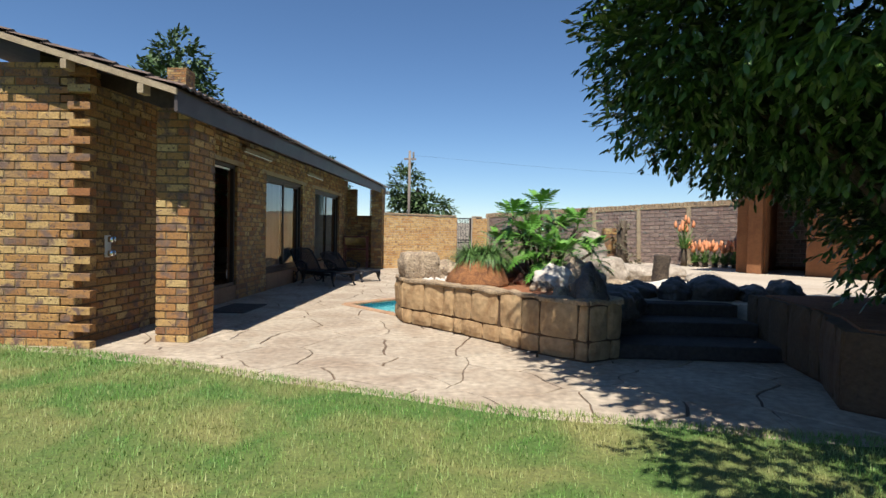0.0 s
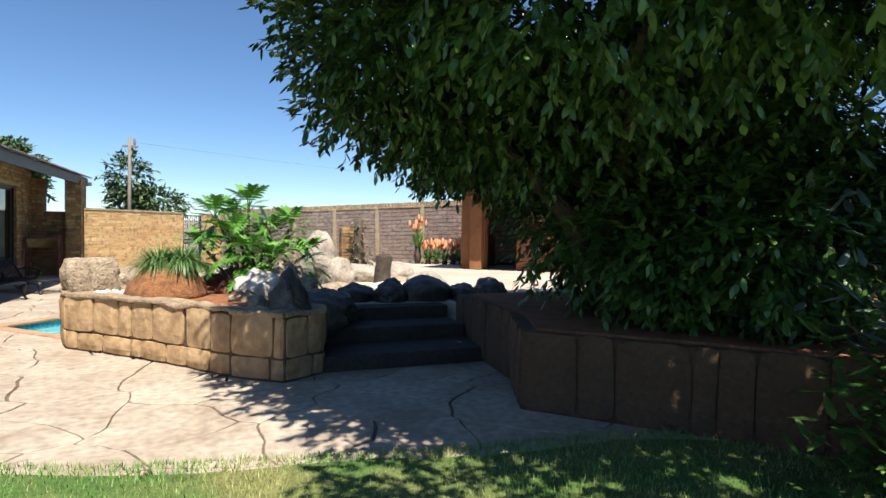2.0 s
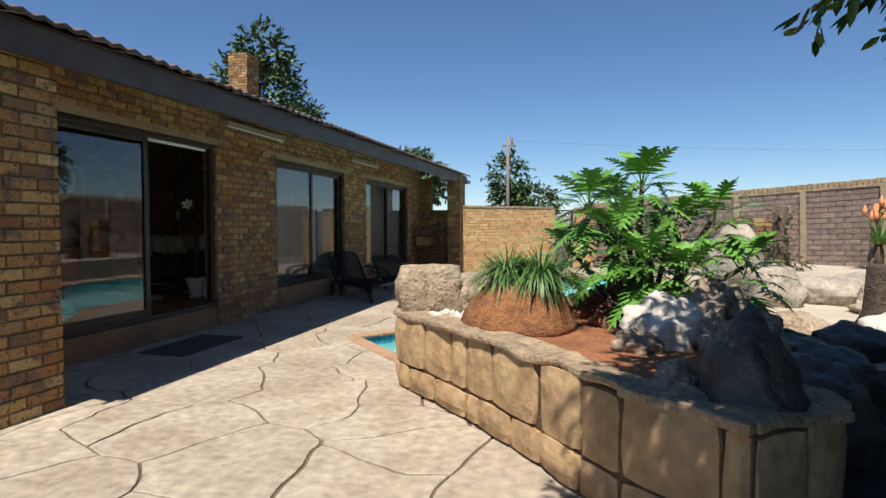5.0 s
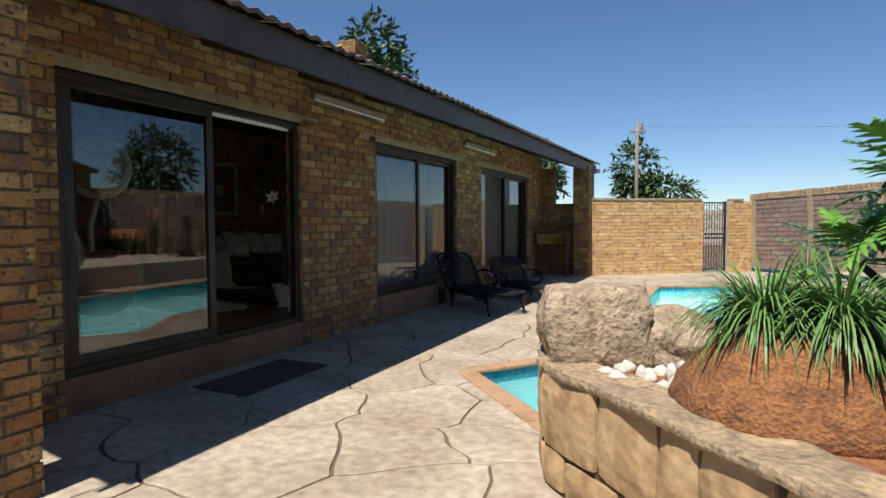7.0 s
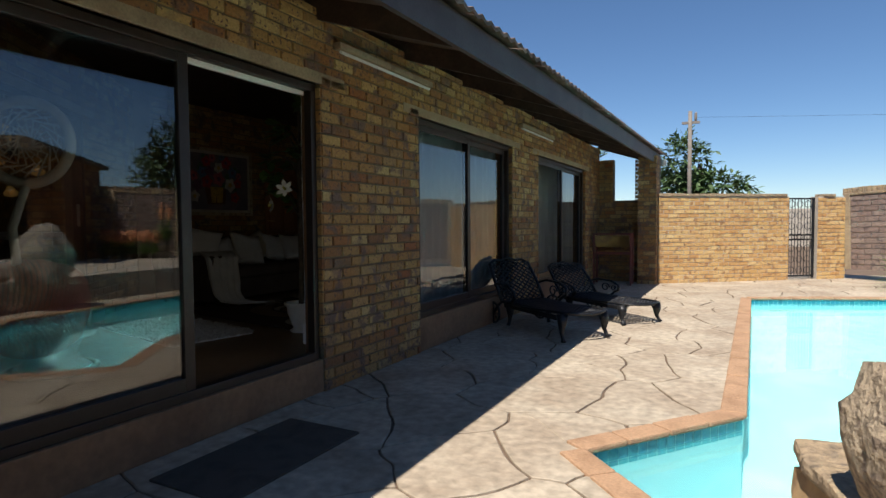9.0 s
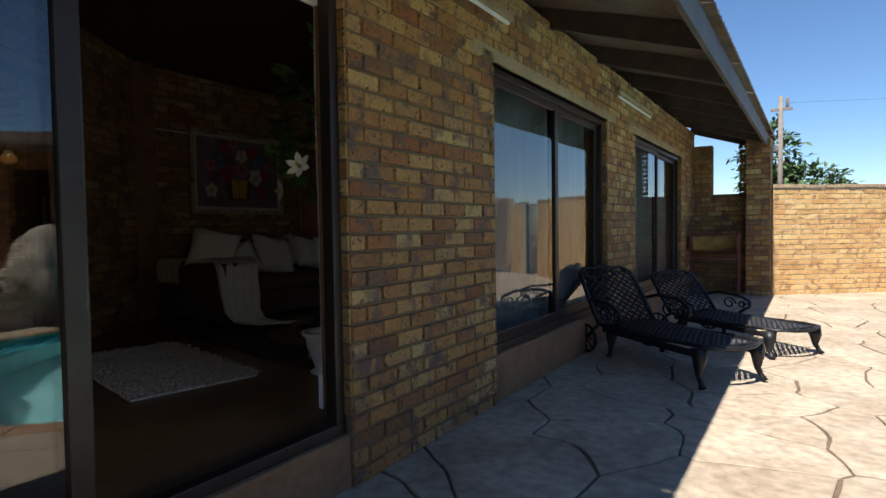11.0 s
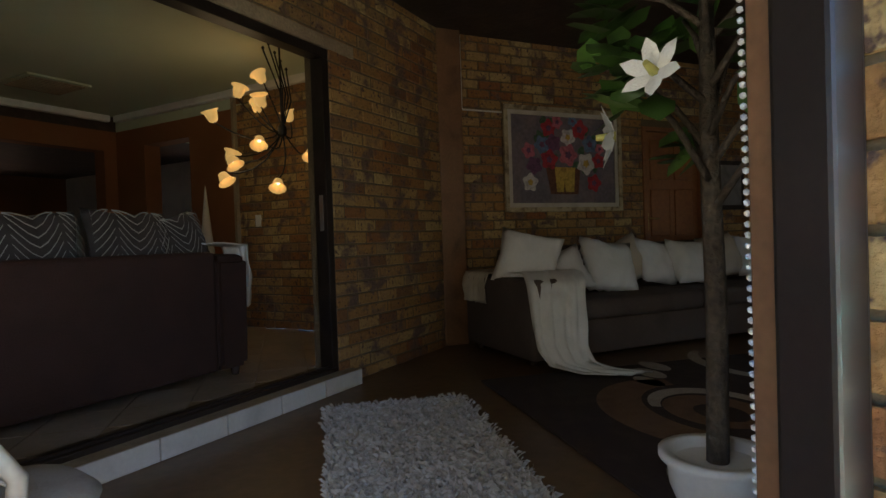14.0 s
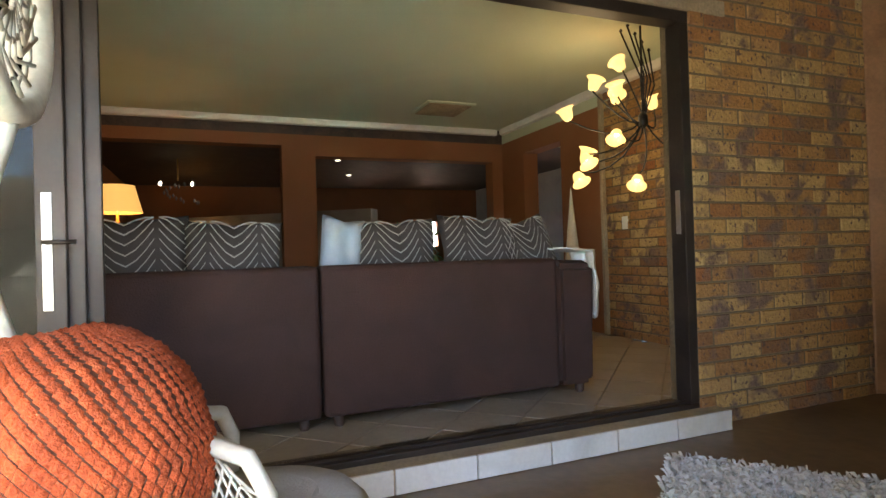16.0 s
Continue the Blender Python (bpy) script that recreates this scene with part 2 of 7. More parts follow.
# the sky's light through the glazed openings of the lounge
for y0, y1, watts in ((7.6, 9.9, 1.2), (11.4, 13.8, 0.35), (15.1, 17.9, 0.3)):
    opening = new("opening_light", bpy.data.lights.new("opening_light", "AREA"))
    opening.data.shape, opening.data.size, opening.data.size_y, opening.data.energy, opening.data.color = "RECTANGLE", y1 - y0, 1.85, watts, (1.0, 0.90, 0.70)
    opening.matrix_world = look((-5.32 if y0 > 10 else -5.10, (y0 + y1) / 2, 1.32), (-9, (y0 + y1) / 2, 1.30))


# ---- building helpers ----
def mesh_of(name, verts, faces, mat, smooth=False):
    me = bpy.data.meshes.new(name)
    me.from_pydata([tuple(v) for v in verts], [], [tuple(f) for f in faces])
    me.materials.append(mat)
    if smooth:
        me.shade_smooth()
    me.update()
    return me


def part(name, data, mat=None, parent=None, label="", m=None):
    """Links a bmesh or a mesh as one object under a thing or a part."""
    if isinstance(data, bmesh.types.BMesh):
        me = bpy.data.meshes.new(name)
        data.to_mesh(me)
        data.free()
    else:
        me = data
    if mat and not me.materials:
        me.materials.append(mat)
    ob = new(name, me)
    if parent:
        ob.parent = parent
    if m is not None:
        ob.matrix_basis = m
    return tagged(ob, label)


def thing(name, label, category, m=None, group="", kind=""):
    ob = tagged(new(name), label, category, group, kind)
    ob.matrix_basis = m if m is not None else Matrix()
    return ob


def box(lo, hi, bevel=0.0, bm=None, m=None):
    bm = bm or bmesh.new()
    c, s = [(a + b) / 2 for a, b in zip(lo, hi)], [abs(b - a) for a, b in zip(lo, hi)]
    r = bmesh.ops.create_cube(bm, size=1, matrix=Matrix.Translation(c) @ Matrix.Diagonal((*s, 1)))
    if bevel:
        edges = list({e for v in r["verts"] for e in v.link_edges})
        bmesh.ops.bevel(bm, geom=edges, offset=bevel, segments=2, affect="EDGES", profile=0.6)
    if m is not None:
        bmesh.ops.transform(bm, matrix=m, verts=bm.verts)
    return bm


def tube(points, radii, sides=8, bm=None, closed=False):
    """A tapered tube along a line of points."""
    bm = bm or bmesh.new()
    pts = [Vector(p) for p in points]
    radii = radii if isinstance(radii, (list, tuple)) else [radii] * len(pts)
    rings, side = [], None
    for i, p in enumerate(pts):
        ahead = (pts[(i + 1) % len(pts)] if closed or i + 1 < len(pts) else p) - (pts[i - 1] if closed or i else p)
        ahead.normalize()
        if side is None:
            side = ahead.orthogonal().normalized()
        side = (side - ahead * side.dot(ahead)).normalized()
        up = ahead.cross(side)
        rings.append([bm.verts.new(p + (side * math.cos(a) + up * math.sin(a)) * radii[i]) for a in (2 * math.pi * k / sides for k in range(sides))])
    pairs = list(zip(rings, rings[1:])) + ([(rings[-1], rings[0])] if closed else [])
    for a, b in pairs:
        for k in range(sides):
            bm.faces.new((a[k], a[(k + 1) % sides], b[(k + 1) % sides], b[k])).smooth = True
    if not closed:
        bm.faces.new(rings[0][::-1])
        bm.faces.new(rings[-1])
    return bm


def lathe(profile, sides=24, bm=None):
    """A turned body from (radius, height) pairs."""
    bm = bm or bmesh.new()
    rings = [[bm.verts.new((r * math.cos(a), r * math.sin(a), z)) for a in (2 * math.pi * k / sides for k in range(sides))] for r, z in profile]
    for a, b in zip(rings, rings[1:]):
        for k in range(sides):
            bm.faces.new((a[k], a[(k + 1) % sides], b[(k + 1) % sides], b[k])).smooth = True
    bm.faces.new(rings[0][::-1])
    bm.faces.new(rings[-1])
    return bm


def prism(poly, z0, z1, bm=None):
    bm = bm or bmesh.new()
    lo, hi = [bm.verts.new((x, y, z0)) for x, y in poly], [bm.verts.new((x, y, z1)) for x, y in poly]
    n = len(poly)
    bm.faces.new(hi)
    bm.faces.new(lo[::-1])
    for i in range(n):
        bm.faces.new((lo[i], lo[(i + 1) % n], hi[(i + 1) % n], hi[i]))
    bmesh.ops.recalc_face_normals(bm, faces=bm.faces)
    return bm


def clip(poly, a, b, keep_left=True):
    """A convex polygon cut by the line a-b."""
    def side(p):
        s = (b[0] - a[0]) * (p[1] - a[1]) - (b[1] - a[1]) * (p[0] - a[0])
        return s if keep_left else -s
    out = []
    for p, q in zip(poly, poly[1:] + poly[:1]):
        sp, sq = side(p), side(q)
        if sp >= 0:
            out.append(p)
        if sp * sq < 0:
            t = sp / (sp - sq)
            out.append((p[0] + t * (q[0] - p[0]), p[1] + t * (q[1] - p[1])))
    return out


def area(poly):
    return abs(sum(p[0] * q[1] - p[1] * q[0] for p, q in zip(poly, poly[1:] + poly[:1]))) / 2


def without(poly, hole):
    """The convex pieces of a convex polygon that lie outside a convex hole (anticlockwise)."""
    pieces, rest = [], poly
    for a, b in zip(hole, hole[1:] + hole[:1]):
        piece = clip(rest, a, b, keep_left=False)
        if len(piece) > 2 and area(piece) > 0.004:
            pieces.append(piece)
        rest = clip(rest, a, b)
        if len(rest) < 3:
            break
    return pieces if len(rest) > 2 and area(rest) > 0.004 else [poly]


def inside(p, poly):
    hit = False
    for (x0, y0), (x1, y1) in zip(poly, poly[1:] + poly[:1]):
        if (y0 > p[1]) != (y1 > p[1]) and p[0] < (x1 - x0) * (p[1] - y0) / (y1 - y0) + x0:
            hit = not hit
    return hit


BOX_FACES = ((0, 3, 2, 1), (4, 5, 6, 7), (0, 1, 5, 4), (1, 2, 6, 5), (2, 3, 7, 6), (3, 0, 4, 7))


def brick_rows(length, height, openings=(), unit=(0.232, 0.085), joint=0.012, offset=0.0):
    """Bricks of a running bond, as (u0, u1, v0, v1), cut at the openings (u0, u1, v0, v1)."""
    rows = []
    for j in range(int(math.ceil(height / unit[1]))):
        v0, v1 = j * unit[1], min((j + 1) * unit[1] - joint, height)
        if v1 - v0 < 0.02:
            continue
        spans = [(0.0, length)]
        for a, b, c, d in openings:
            if v1 > c + 0.005 and v0 < d - 0.005:
                spans = [s for lo, hi in spans for s in ((lo, min(hi, a)), (max(lo, b), hi)) if s[1] - s[0] > 0.03]
        for lo, hi in spans:
            u = lo - (unit[0] / 2 if j % 2 else 0.0) - (offset if lo == 0 else 0)
            while u < hi:
                a, b = max(u, lo), min(u + unit[0] - joint, hi)
                if b - a > 0.025:
                    rows.append((a, b, v0, v1))
                u += unit[0]
    return rows


def brick_mesh(name, bricks, depth, mat, rng, rough=0.004):
    """Many bricks in one mesh: u along x, v along z, each face a little uneven and proud of the backing at y = 0."""
    verts, faces = [], []
    for a, b, c, d in bricks:
        out = depth + rng.uniform(-rough, rough)
        k = len(verts)
        i = 0.004
        verts += [(a, 0, c), (b, 0, c), (b, 0, d), (a, 0, d), (a + i, -out, c + i), (b - i, -out, c + i), (b - i, -out, d - i), (a + i, -out, d - i)]
        faces += [tuple(k + q for q in f) for f in ((4, 5, 6, 7), (0, 1, 5, 4), (1, 2, 6, 5), (2, 3, 7, 6), (3, 0, 4, 7))]
    return mesh_of(name, verts, faces, mat)


def wall_with_holes(name, length, height, thick, openings, mat):
    """A solid slab (u along x, thickness along +y) with real openings through it, built of blocks round them."""
    bm = bmesh.new()
    us = sorted({0.0, length, *[o[0] for o in openings], *[o[1] for o in openings]})
    vs = sorted({0.0, height, *[o[2] for o in openings], *[o[3] for o in openings]})
    us, vs = [u for u in us if 0 <= u <= length], [v for v in vs if 0 <= v <= height]
    grid = {}

    def corner(u, v, w):
        key = (round(u, 4), round(v, 4), w)
        if key not in grid:
            grid[key] = bm.verts.new((u, thick * w, v))
        return grid[key]
    solid = {}
    for i in range(len(us) - 1):
        for j in range(len(vs) - 1):
            cu, cv = (us[i] + us[i + 1]) / 2, (vs[j] + vs[j + 1]) / 2
            solid[i, j] = not any(a < cu < b and c < cv < d for a, b, c, d in openings)
    for (i, j), full in solid.items():
        if not full:
            continue
        q = [(us[i], vs[j]), (us[i + 1], vs[j]), (us[i + 1], vs[j + 1]), (us[i], vs[j + 1])]
        bm.faces.new([corner(*p, 0) for p in q])
        bm.faces.new([corner(*p, 1) for p in q[::-1]])
        for (di, dj), (a, b) in (((0, -1), (0, 1)), ((1, 0), (1, 2)), ((0, 1), (2, 3)), ((-1, 0), (3, 0))):
            if not solid.get((i + di, j + dj), False):
                bm.faces.new([corner(*q[b], 0), corner(*q[a], 0), corner(*q[a], 1), corner(*q[b], 1)])
    bmesh.ops.recalc_face_normals(bm, faces=bm.faces)
    me = bpy.data.meshes.new(name)
    bm.to_mesh(me)
    bm.free()
    me.materials.append(mat)
    return me


def along(a, b, z=0.0):
    """The pose of a wall that runs from a to b: u along it, its outer face to the right of that way."""
    return Matrix.Translation((a[0], a[1], z)) @ pose(0, 0, 0, 0, 0, math.degrees(math.atan2(b[1] - a[1], b[0] - a[0])))


def brick_wall(name, a, b, z0, height, label, openings=(), thick=0.2, mat=BRICK, mortar=MORTAR, single=None, unit=(0.232, 0.085), both=False, proud=0.008):
    """A structural wall: backing with openings, its bricks proud of it; those in the stretch single are parts of their own."""
    length = math.hypot(b[0] - a[0], b[1] - a[1])
    rng = random.Random(name)
    wall = tagged(part(name, wall_with_holes(name, length, height, thick, openings, mortar), m=along(a, b, z0)), label, "wall", kind="structure")
    rows = brick_rows(length, height, openings, unit)
    own = [r for r in rows if single and r[0] >= single[0] - 0.01 and r[1] <= single[1] + 0.01]
    rest = [r for r in rows if r not in set(own)]
    if rest:
        tagged(part("brickwork", brick_mesh("brickwork", rest, proud, mat, rng), parent=wall), kind="stuff")
    PENDING.append((wall, own, proud))
    if both:
        tagged(part("brickwork", brick_mesh("brickwork", rows, proud, mat, rng), parent=wall, m=Matrix.Translation((length, thick, 0)) @ pose(0, 0, 0, 0, 0, 180)), kind="stuff")
    return wall


PENDING = []


def lumpy(radii, seed, detail=3, rough=0.25, freq=1.6, flat=0.0, square=1.0):
    """A boulder: an icosphere pushed about by noise, its underside flattened."""
    bm = bmesh.new()
    bmesh.ops.create_icosphere(bm, subdivisions=detail, radius=1)
    off = Vector((seed * 3.7, seed * 1.9, seed * 5.3))
    for v in bm.verts:
        d = v.co.normalized()
        q = max(abs(d.x), abs(d.y), abs(d.z))
        shape = 1 + (1 - square) * (1 / q - 1)
        r = shape + rough * (noise.noise(d * freq + off) + 0.45 * noise.noise(d * freq * 2.6 + off) + 0.2 * noise.noise(d * freq * 6 + off))
        v.co = Vector((d.x * r * radii[0], d.y * r * radii[1], max(-flat * radii[2], d.z * r * radii[2]) if flat else d.z * r * radii[2]))
    for f in bm.faces:
        f.smooth = True
    return bm


# ---- ground, patio, pool ----
POOL_A = [(-2.85, 9.65), (-1.74, 8.48), (-0.6, 9.3), (-2.05, 10.7)]
POOL_B = [(-2.05, 10.7), (-0.6, 9.3), (1.0, 10.6), (1.5, 15.0), (0.8, 18.4), (-1.95, 17.2)]
LAWN_EDGE = [(-9, 6.3), (-5.2, 5.66), (-4.9, 5.66), (-3.5, 5.25), (-1.7, 4.55), (-0.86, 4.24), (0.2, 4.01), (1.1, 3.86), (2.2, 3.75), (6, 2.4), (30, -2)]


def edge_y(x):
    for (x0, y0), (x1, y1) in zip(LAWN_EDGE, LAWN_EDGE[1:]):
        if x0 <= x <= x1:
            return y0 + (y1 - y0) * (x - x0) / (x1 - x0)
    return LAWN_EDGE[0][1] if x < LAWN_EDGE[0][0] else LAWN_EDGE[-1][1]


ground_bm = bmesh.new()
sheets = [[(-400, -400), (400, -400), (400, 600), (-400, 600)]]
for hole in (POOL_A, POOL_B):
    sheets = [p for s in sheets for p in without(s, hole)]
for s in sheets:
    ground_bm.faces.new([ground_bm.verts.new((x, y, -0.012)) for x, y in s])
ground = tagged(part("ground", ground_bm, JOINT), "bare earth and joint filler under the yard", "ground", kind="structure")

patio = thing("patio", "tan stamped concrete patio with wandering joints", "patio", kind="structure")


def pool_gap(p):
    """How far a point lies from the pool's rim."""
    best = 9.0
    for hole in (POOL_A, POOL_B):
        for (x0, y0), (x1, y1) in zip(hole, hole[1:] + hole[:1]):
            t = max(0, min(1, ((p[0] - x0) * (x1 - x0) + (p[1] - y0) * (y1 - y0)) / ((x1 - x0) ** 2 + (y1 - y0) ** 2)))
            best = min(best, math.hypot(x0 + t * (x1 - x0) - p[0], y0 + t * (y1 - y0) - p[1]))
    return best


def patio_slabs():
    """Large irregular slabs: Voronoi cells with bent, recessed joints."""
    rng = random.Random(11)
    seeds = []
    for i in range(-11, 11):
        for j in range(3, 39):
            seeds.append((i * 0.78 + rng.uniform(-0.36, 0.36) + (0.39 if j % 2 else 0), j * 0.62 + rng.uniform(-0.30, 0.30)))

    def bend(p):
        v = Vector((p[0] * 1.1, p[1] * 1.1, 3.0))
        w = Vector((p[0] * 4, p[1] * 4, 8.0))
        k = min(1.0, pool_gap(p) / 0.6)
        return (p[0] + k * (0.30 * noise.noise(v) + 0.04 * noise.noise(w)), p[1] + k * (0.30 * noise.noise(v + Vector((9, 4, 1))) + 0.04 * noise.noise(w + Vector((5, 2, 7)))))
    made = []
    for c in seeds:
        if not (-5.6 < c[0] < 4.5 and 3.2 < c[1] < 22.5) or c[1] < edge_y(c[0]) - 0.9:
            continue
        cell = [(c[0] - 2, c[1] - 2), (c[0] + 2, c[1] - 2), (c[0] + 2, c[1] + 2), (c[0] - 2, c[1] + 2)]
        for o in seeds:
            d = math.hypot(o[0] - c[0], o[1] - c[1])
            if 0 < d < 3:
                mx, my, g = (o[0] + c[0]) / 2, (o[1] + c[1]) / 2, 0.0085 / d
                mx, my = mx - (o[0] - c[0]) * g, my - (o[1] - c[1]) * g
                cell = clip(cell, (mx, my), (mx - (o[1] - c[1]), my + (o[0] - c[0])))
        pieces = [cell]
        for hole in (POOL_A, POOL_B):
            pieces = [q for piece in pieces for q in without(piece, hole) if not inside((sum(v[0] for v in q) / len(q), sum(v[1] for v in q) / len(q)), hole)]
        for piece in pieces:
            ring = []
            for p, q in zip(piece, piece[1:] + piece[:1]):
                n = max(1, int(math.hypot(q[0] - p[0], q[1] - p[1]) / 0.08))
                ring += [bend((p[0] + (q[0] - p[0]) * k / n, p[1] + (q[1] - p[1]) * k / n)) for k in range(n)]
            made.append(ring)
    return made


for ring in patio_slabs():
    cx, cy = sum(p[0] for p in ring) / len(ring), sum(p[1] for p in ring) / len(ring)
    n, slab = len(ring), bmesh.new()
    inner = []
    for x, y in ring:
        k = 1 - 0.007 / max(0.05, math.hypot(x - cx, y - cy))
        inner.append(slab.verts.new((cx + (x - cx) * k, cy + (y - cy) * k, 0.0)))
    outer = [slab.verts.new((x, y, -0.004)) for x, y in ring]
    foot = [slab.verts.new((x, y, -0.03)) for x, y in ring]
    slab.faces.new(inner)
    for k in range(n):
        slab.faces.new((outer[k], outer[(k + 1) % n], inner[(k + 1) % n], inner[k])).smooth = True
        slab.faces.new((foot[k], foot[(k + 1) % n], outer[(k + 1) % n], outer[k]))
    part("slab", slab, SLAB, patio)


# lawn: a gently uneven sheet with tufts of blades over it
lawn_bm = bmesh.new()
cols = [-9 + 0.3 * i for i in range(60)]
rows_n = 22
lawn_grid = []
for x in cols:
    top = edge_y(x)
    lawn_grid.append([lawn_bm.verts.new((x, top + (-6 - top) * (k / rows_n) ** 1.3, (0.012 if k else -0.02) + 0.015 * noise.noise((x, k * 0.4, 0)))) for k in range(rows_n + 1)])
for a, b in zip(lawn_grid, lawn_grid[1:]):
    for k in range(rows_n):
        lawn_bm.faces.new((a[k], a[k + 1], b[k + 1], b[k])).smooth = True
lawn = tagged(part("lawn", lawn_bm, TURF), "short green lawn with dry yellow patches", "lawn", kind="structure")


def blades():
    rng = np.random.default_rng(4)
    verts, faces = [], []
    for _ in range(120000):
        x = rng.uniform(-6.5, 5.0)
        y = edge_y(x) + 0.02 - rng.uniform(0, 1) ** 1.2 * 4.6
        h, w, a, lean = rng.uniform(0.016, 0.040), rng.uniform(0.002, 0.004), rng.uniform(0, 6.283), rng.uniform(0.3, 1.1)
        dx, dy = math.cos(a), math.sin(a)
        k = len(verts)
        verts += [(x - dy * w, y + dx * w, 0.0), (x + dy * w, y - dx * w, 0.0), (x + dx * h * lean, y + dy * h * lean, 0.012 + h)]
        faces.append((k, k + 1, k + 2))
    return mesh_of("grass_blades", verts, faces, BLADE)


tagged(part("grass", blades()), "short mown grass blades, green and straw coloured", "grass", kind="stuff")


# pool: shell, tiled band, coping, water
def pool():
    rim = [(-2.85, 9.65), (-1.74, 8.48), (-0.6, 9.3), (1.0, 10.6), (1.5, 15.0), (0.8, 18.4), (-1.95, 17.2), (-2.05, 10.7)]
    p = thing("swimming_pool", "turquoise swimming pool with a tiled water line", "pool", kind="structure")
    bm = bmesh.new()
    n = len(rim)
    hi, lo = [bm.verts.new((x, y, -0.02)) for x, y in rim], [bm.verts.new((x, y, -1.3)) for x, y in rim]
    for i in range(n):
        bm.faces.new((hi[i], hi[(i + 1) % n], lo[(i + 1) % n], lo[i]))
    bm.faces.new(lo[::-1])
    bmesh.ops.recalc_face_normals(bm, faces=bm.faces)
    part("shell", bm, POOL_SHELL, p)
    bm = bmesh.new()
    for hole in (POOL_A, POOL_B):
        bm.faces.new([bm.verts.new((x, y, -0.11)) for x, y in hole])
    bmesh.ops.remove_doubles(bm, verts=bm.verts, dist=0.001)
    part("water", bm, POOL_WATER, p, "clear still turquoise water").visible_shadow = False
    rng = random.Random(5)
    verts, faces = [], []
    tile_runs = list(zip(rim, rim[1:] + rim[:1]))
    for a, b in tile_runs:
        run = math.hypot(b[0] - a[0], b[1] - a[1])
        d = ((b[0] - a[0]) / run, (b[1] - a[1]) / run)
        nrm = (-d[1], d[0])
        for i in range(int(run / 0.075)):
            for j in range(2):
                s, z, k = i * 0.075, -0.035 - j * 0.07, len(verts)
                for u, w in ((s, z), (s + 0.07, z), (s + 0.07, z - 0.065), (s, z - 0.065)):
                    verts.append((a[0] + d[0] * u + nrm[0] * 0.006, a[1] + d[1] * u + nrm[1] * 0.006, w))
                faces.append((k, k + 1, k + 2, k + 3))
    tagged(part("tile_band", mesh_of("tile_band", verts, faces, POOL_TILE), parent=p, label="small dark teal tiles"), kind="stuff")
    for a, b in tile_runs:
        if {a, b} == {(-1.74, 8.48), (-0.6, 9.3)}:
            continue
        run = math.hypot(b[0] - a[0], b[1] - a[1])
        for i in range(max(1, round(run / 0.34))):
            w = run / max(1, round(run / 0.34))
            bm = box((i * w + 0.005, -0.13, -0.025), ((i + 1) * w - 0.005, 0.03, 0.012 + rng.uniform(-0.003, 0.003)), 0.012)
            part("coping_stone", bm, COPING, p, m=along(a, b))
    return p


pool()

# ---- house, outside ----
WALL_X, HOUSE_Y0, HOUSE_Y1 = -4.86, 5.78, 19.2
FLOOR_Z, INNER_Z = 0.26, 0.36
D1, W2, W3 = (7.46, 9.90), (11.34, 13.88), (15.0, 17.95)


def roof_z(y):
    return 2.36 + 0.012 * (y - 5)


house_front = brick_wall("wall_east", (WALL_X, HOUSE_Y0), (WALL_X, HOUSE_Y1), 0.0, 2.86, "mottled tan face-brick wall of the house", thick=0.15,
                         openings=[(D1[0] - HOUSE_Y0, D1[1] - HOUSE_Y0, 0.0, 2.31), (W2[0] - HOUSE_Y0, W2[1] - HOUSE_Y0, 0.0, 2.31), (W3[0] - HOUSE_Y0, W3[1] - HOUSE_Y0, 0.0, 2.31)],
                         single=(D1[1] - HOUSE_Y0, W2[0] - HOUSE_Y0), proud=0.013)
# header bricks on the reveals that face the garden's near end
for y1, z_low in ((D1[1], 0.26), (W2[1], 0.35), (W3[1], 0.35)):
    for j in range(3, 27):
        z0 = j * 0.085
        if z0 > z_low:
            part("brick", box((y1 - HOUSE_Y0 - 0.011, -0.006, z0), (y1 - HOUSE_Y0, 0.095, z0 + 0.073), 0.003), BRICK_ONE, house_front)
gable = brick_wall("wall_south", (-7.2, HOUSE_Y0), (WALL_X - 0.0, HOUSE_Y0), 0.0, 2.86, "sunlit tan face-brick end wall of the house", thick=0.22)
for j in range(0, 34, 2):
    part("brick", box((-0.115, -0.10, j * 0.085), (0.115, 0.0, j * 0.085 + 0.074), 0.004), BRICK_ONE, gable, m=Matrix.Translation((7.2 + WALL_X + 0.115, 0.0, 0)))
screen = brick_wall("wall_screen", (-5.08, HOUSE_Y1), (-3.62, HOUSE_Y1), 0.0, 2.62, "face-brick screen wall with an open hatch at the end of the veranda", openings=[(0.52, 1.06, 1.74, 2.62)], thick=0.22, both=True)


def plinth(y0, y1, top):
    bm = box((WALL_X - 0.20, y0, 0.0), (WALL_X - 0.005, y1, top), 0.01)
    return tagged(part("plinth", bm, TAN_PLASTER), "tan plastered plinth under a wide window", "plinth", kind="structure")


plinth(*D1, 0.25)
plinth(*W2, 0.33)
plinth(*W3, 0.33)
for y0, y1 in (D1, W2, W3):
    tagged(part("lintel", box((WALL_X - 0.10, y0 - 0.28, 2.31), (WALL_X + 0.016, y1 + 0.28, 2.395), 0.006), LINTEL), "weathered concrete lintel over a wide opening", "lintel", kind="structure")


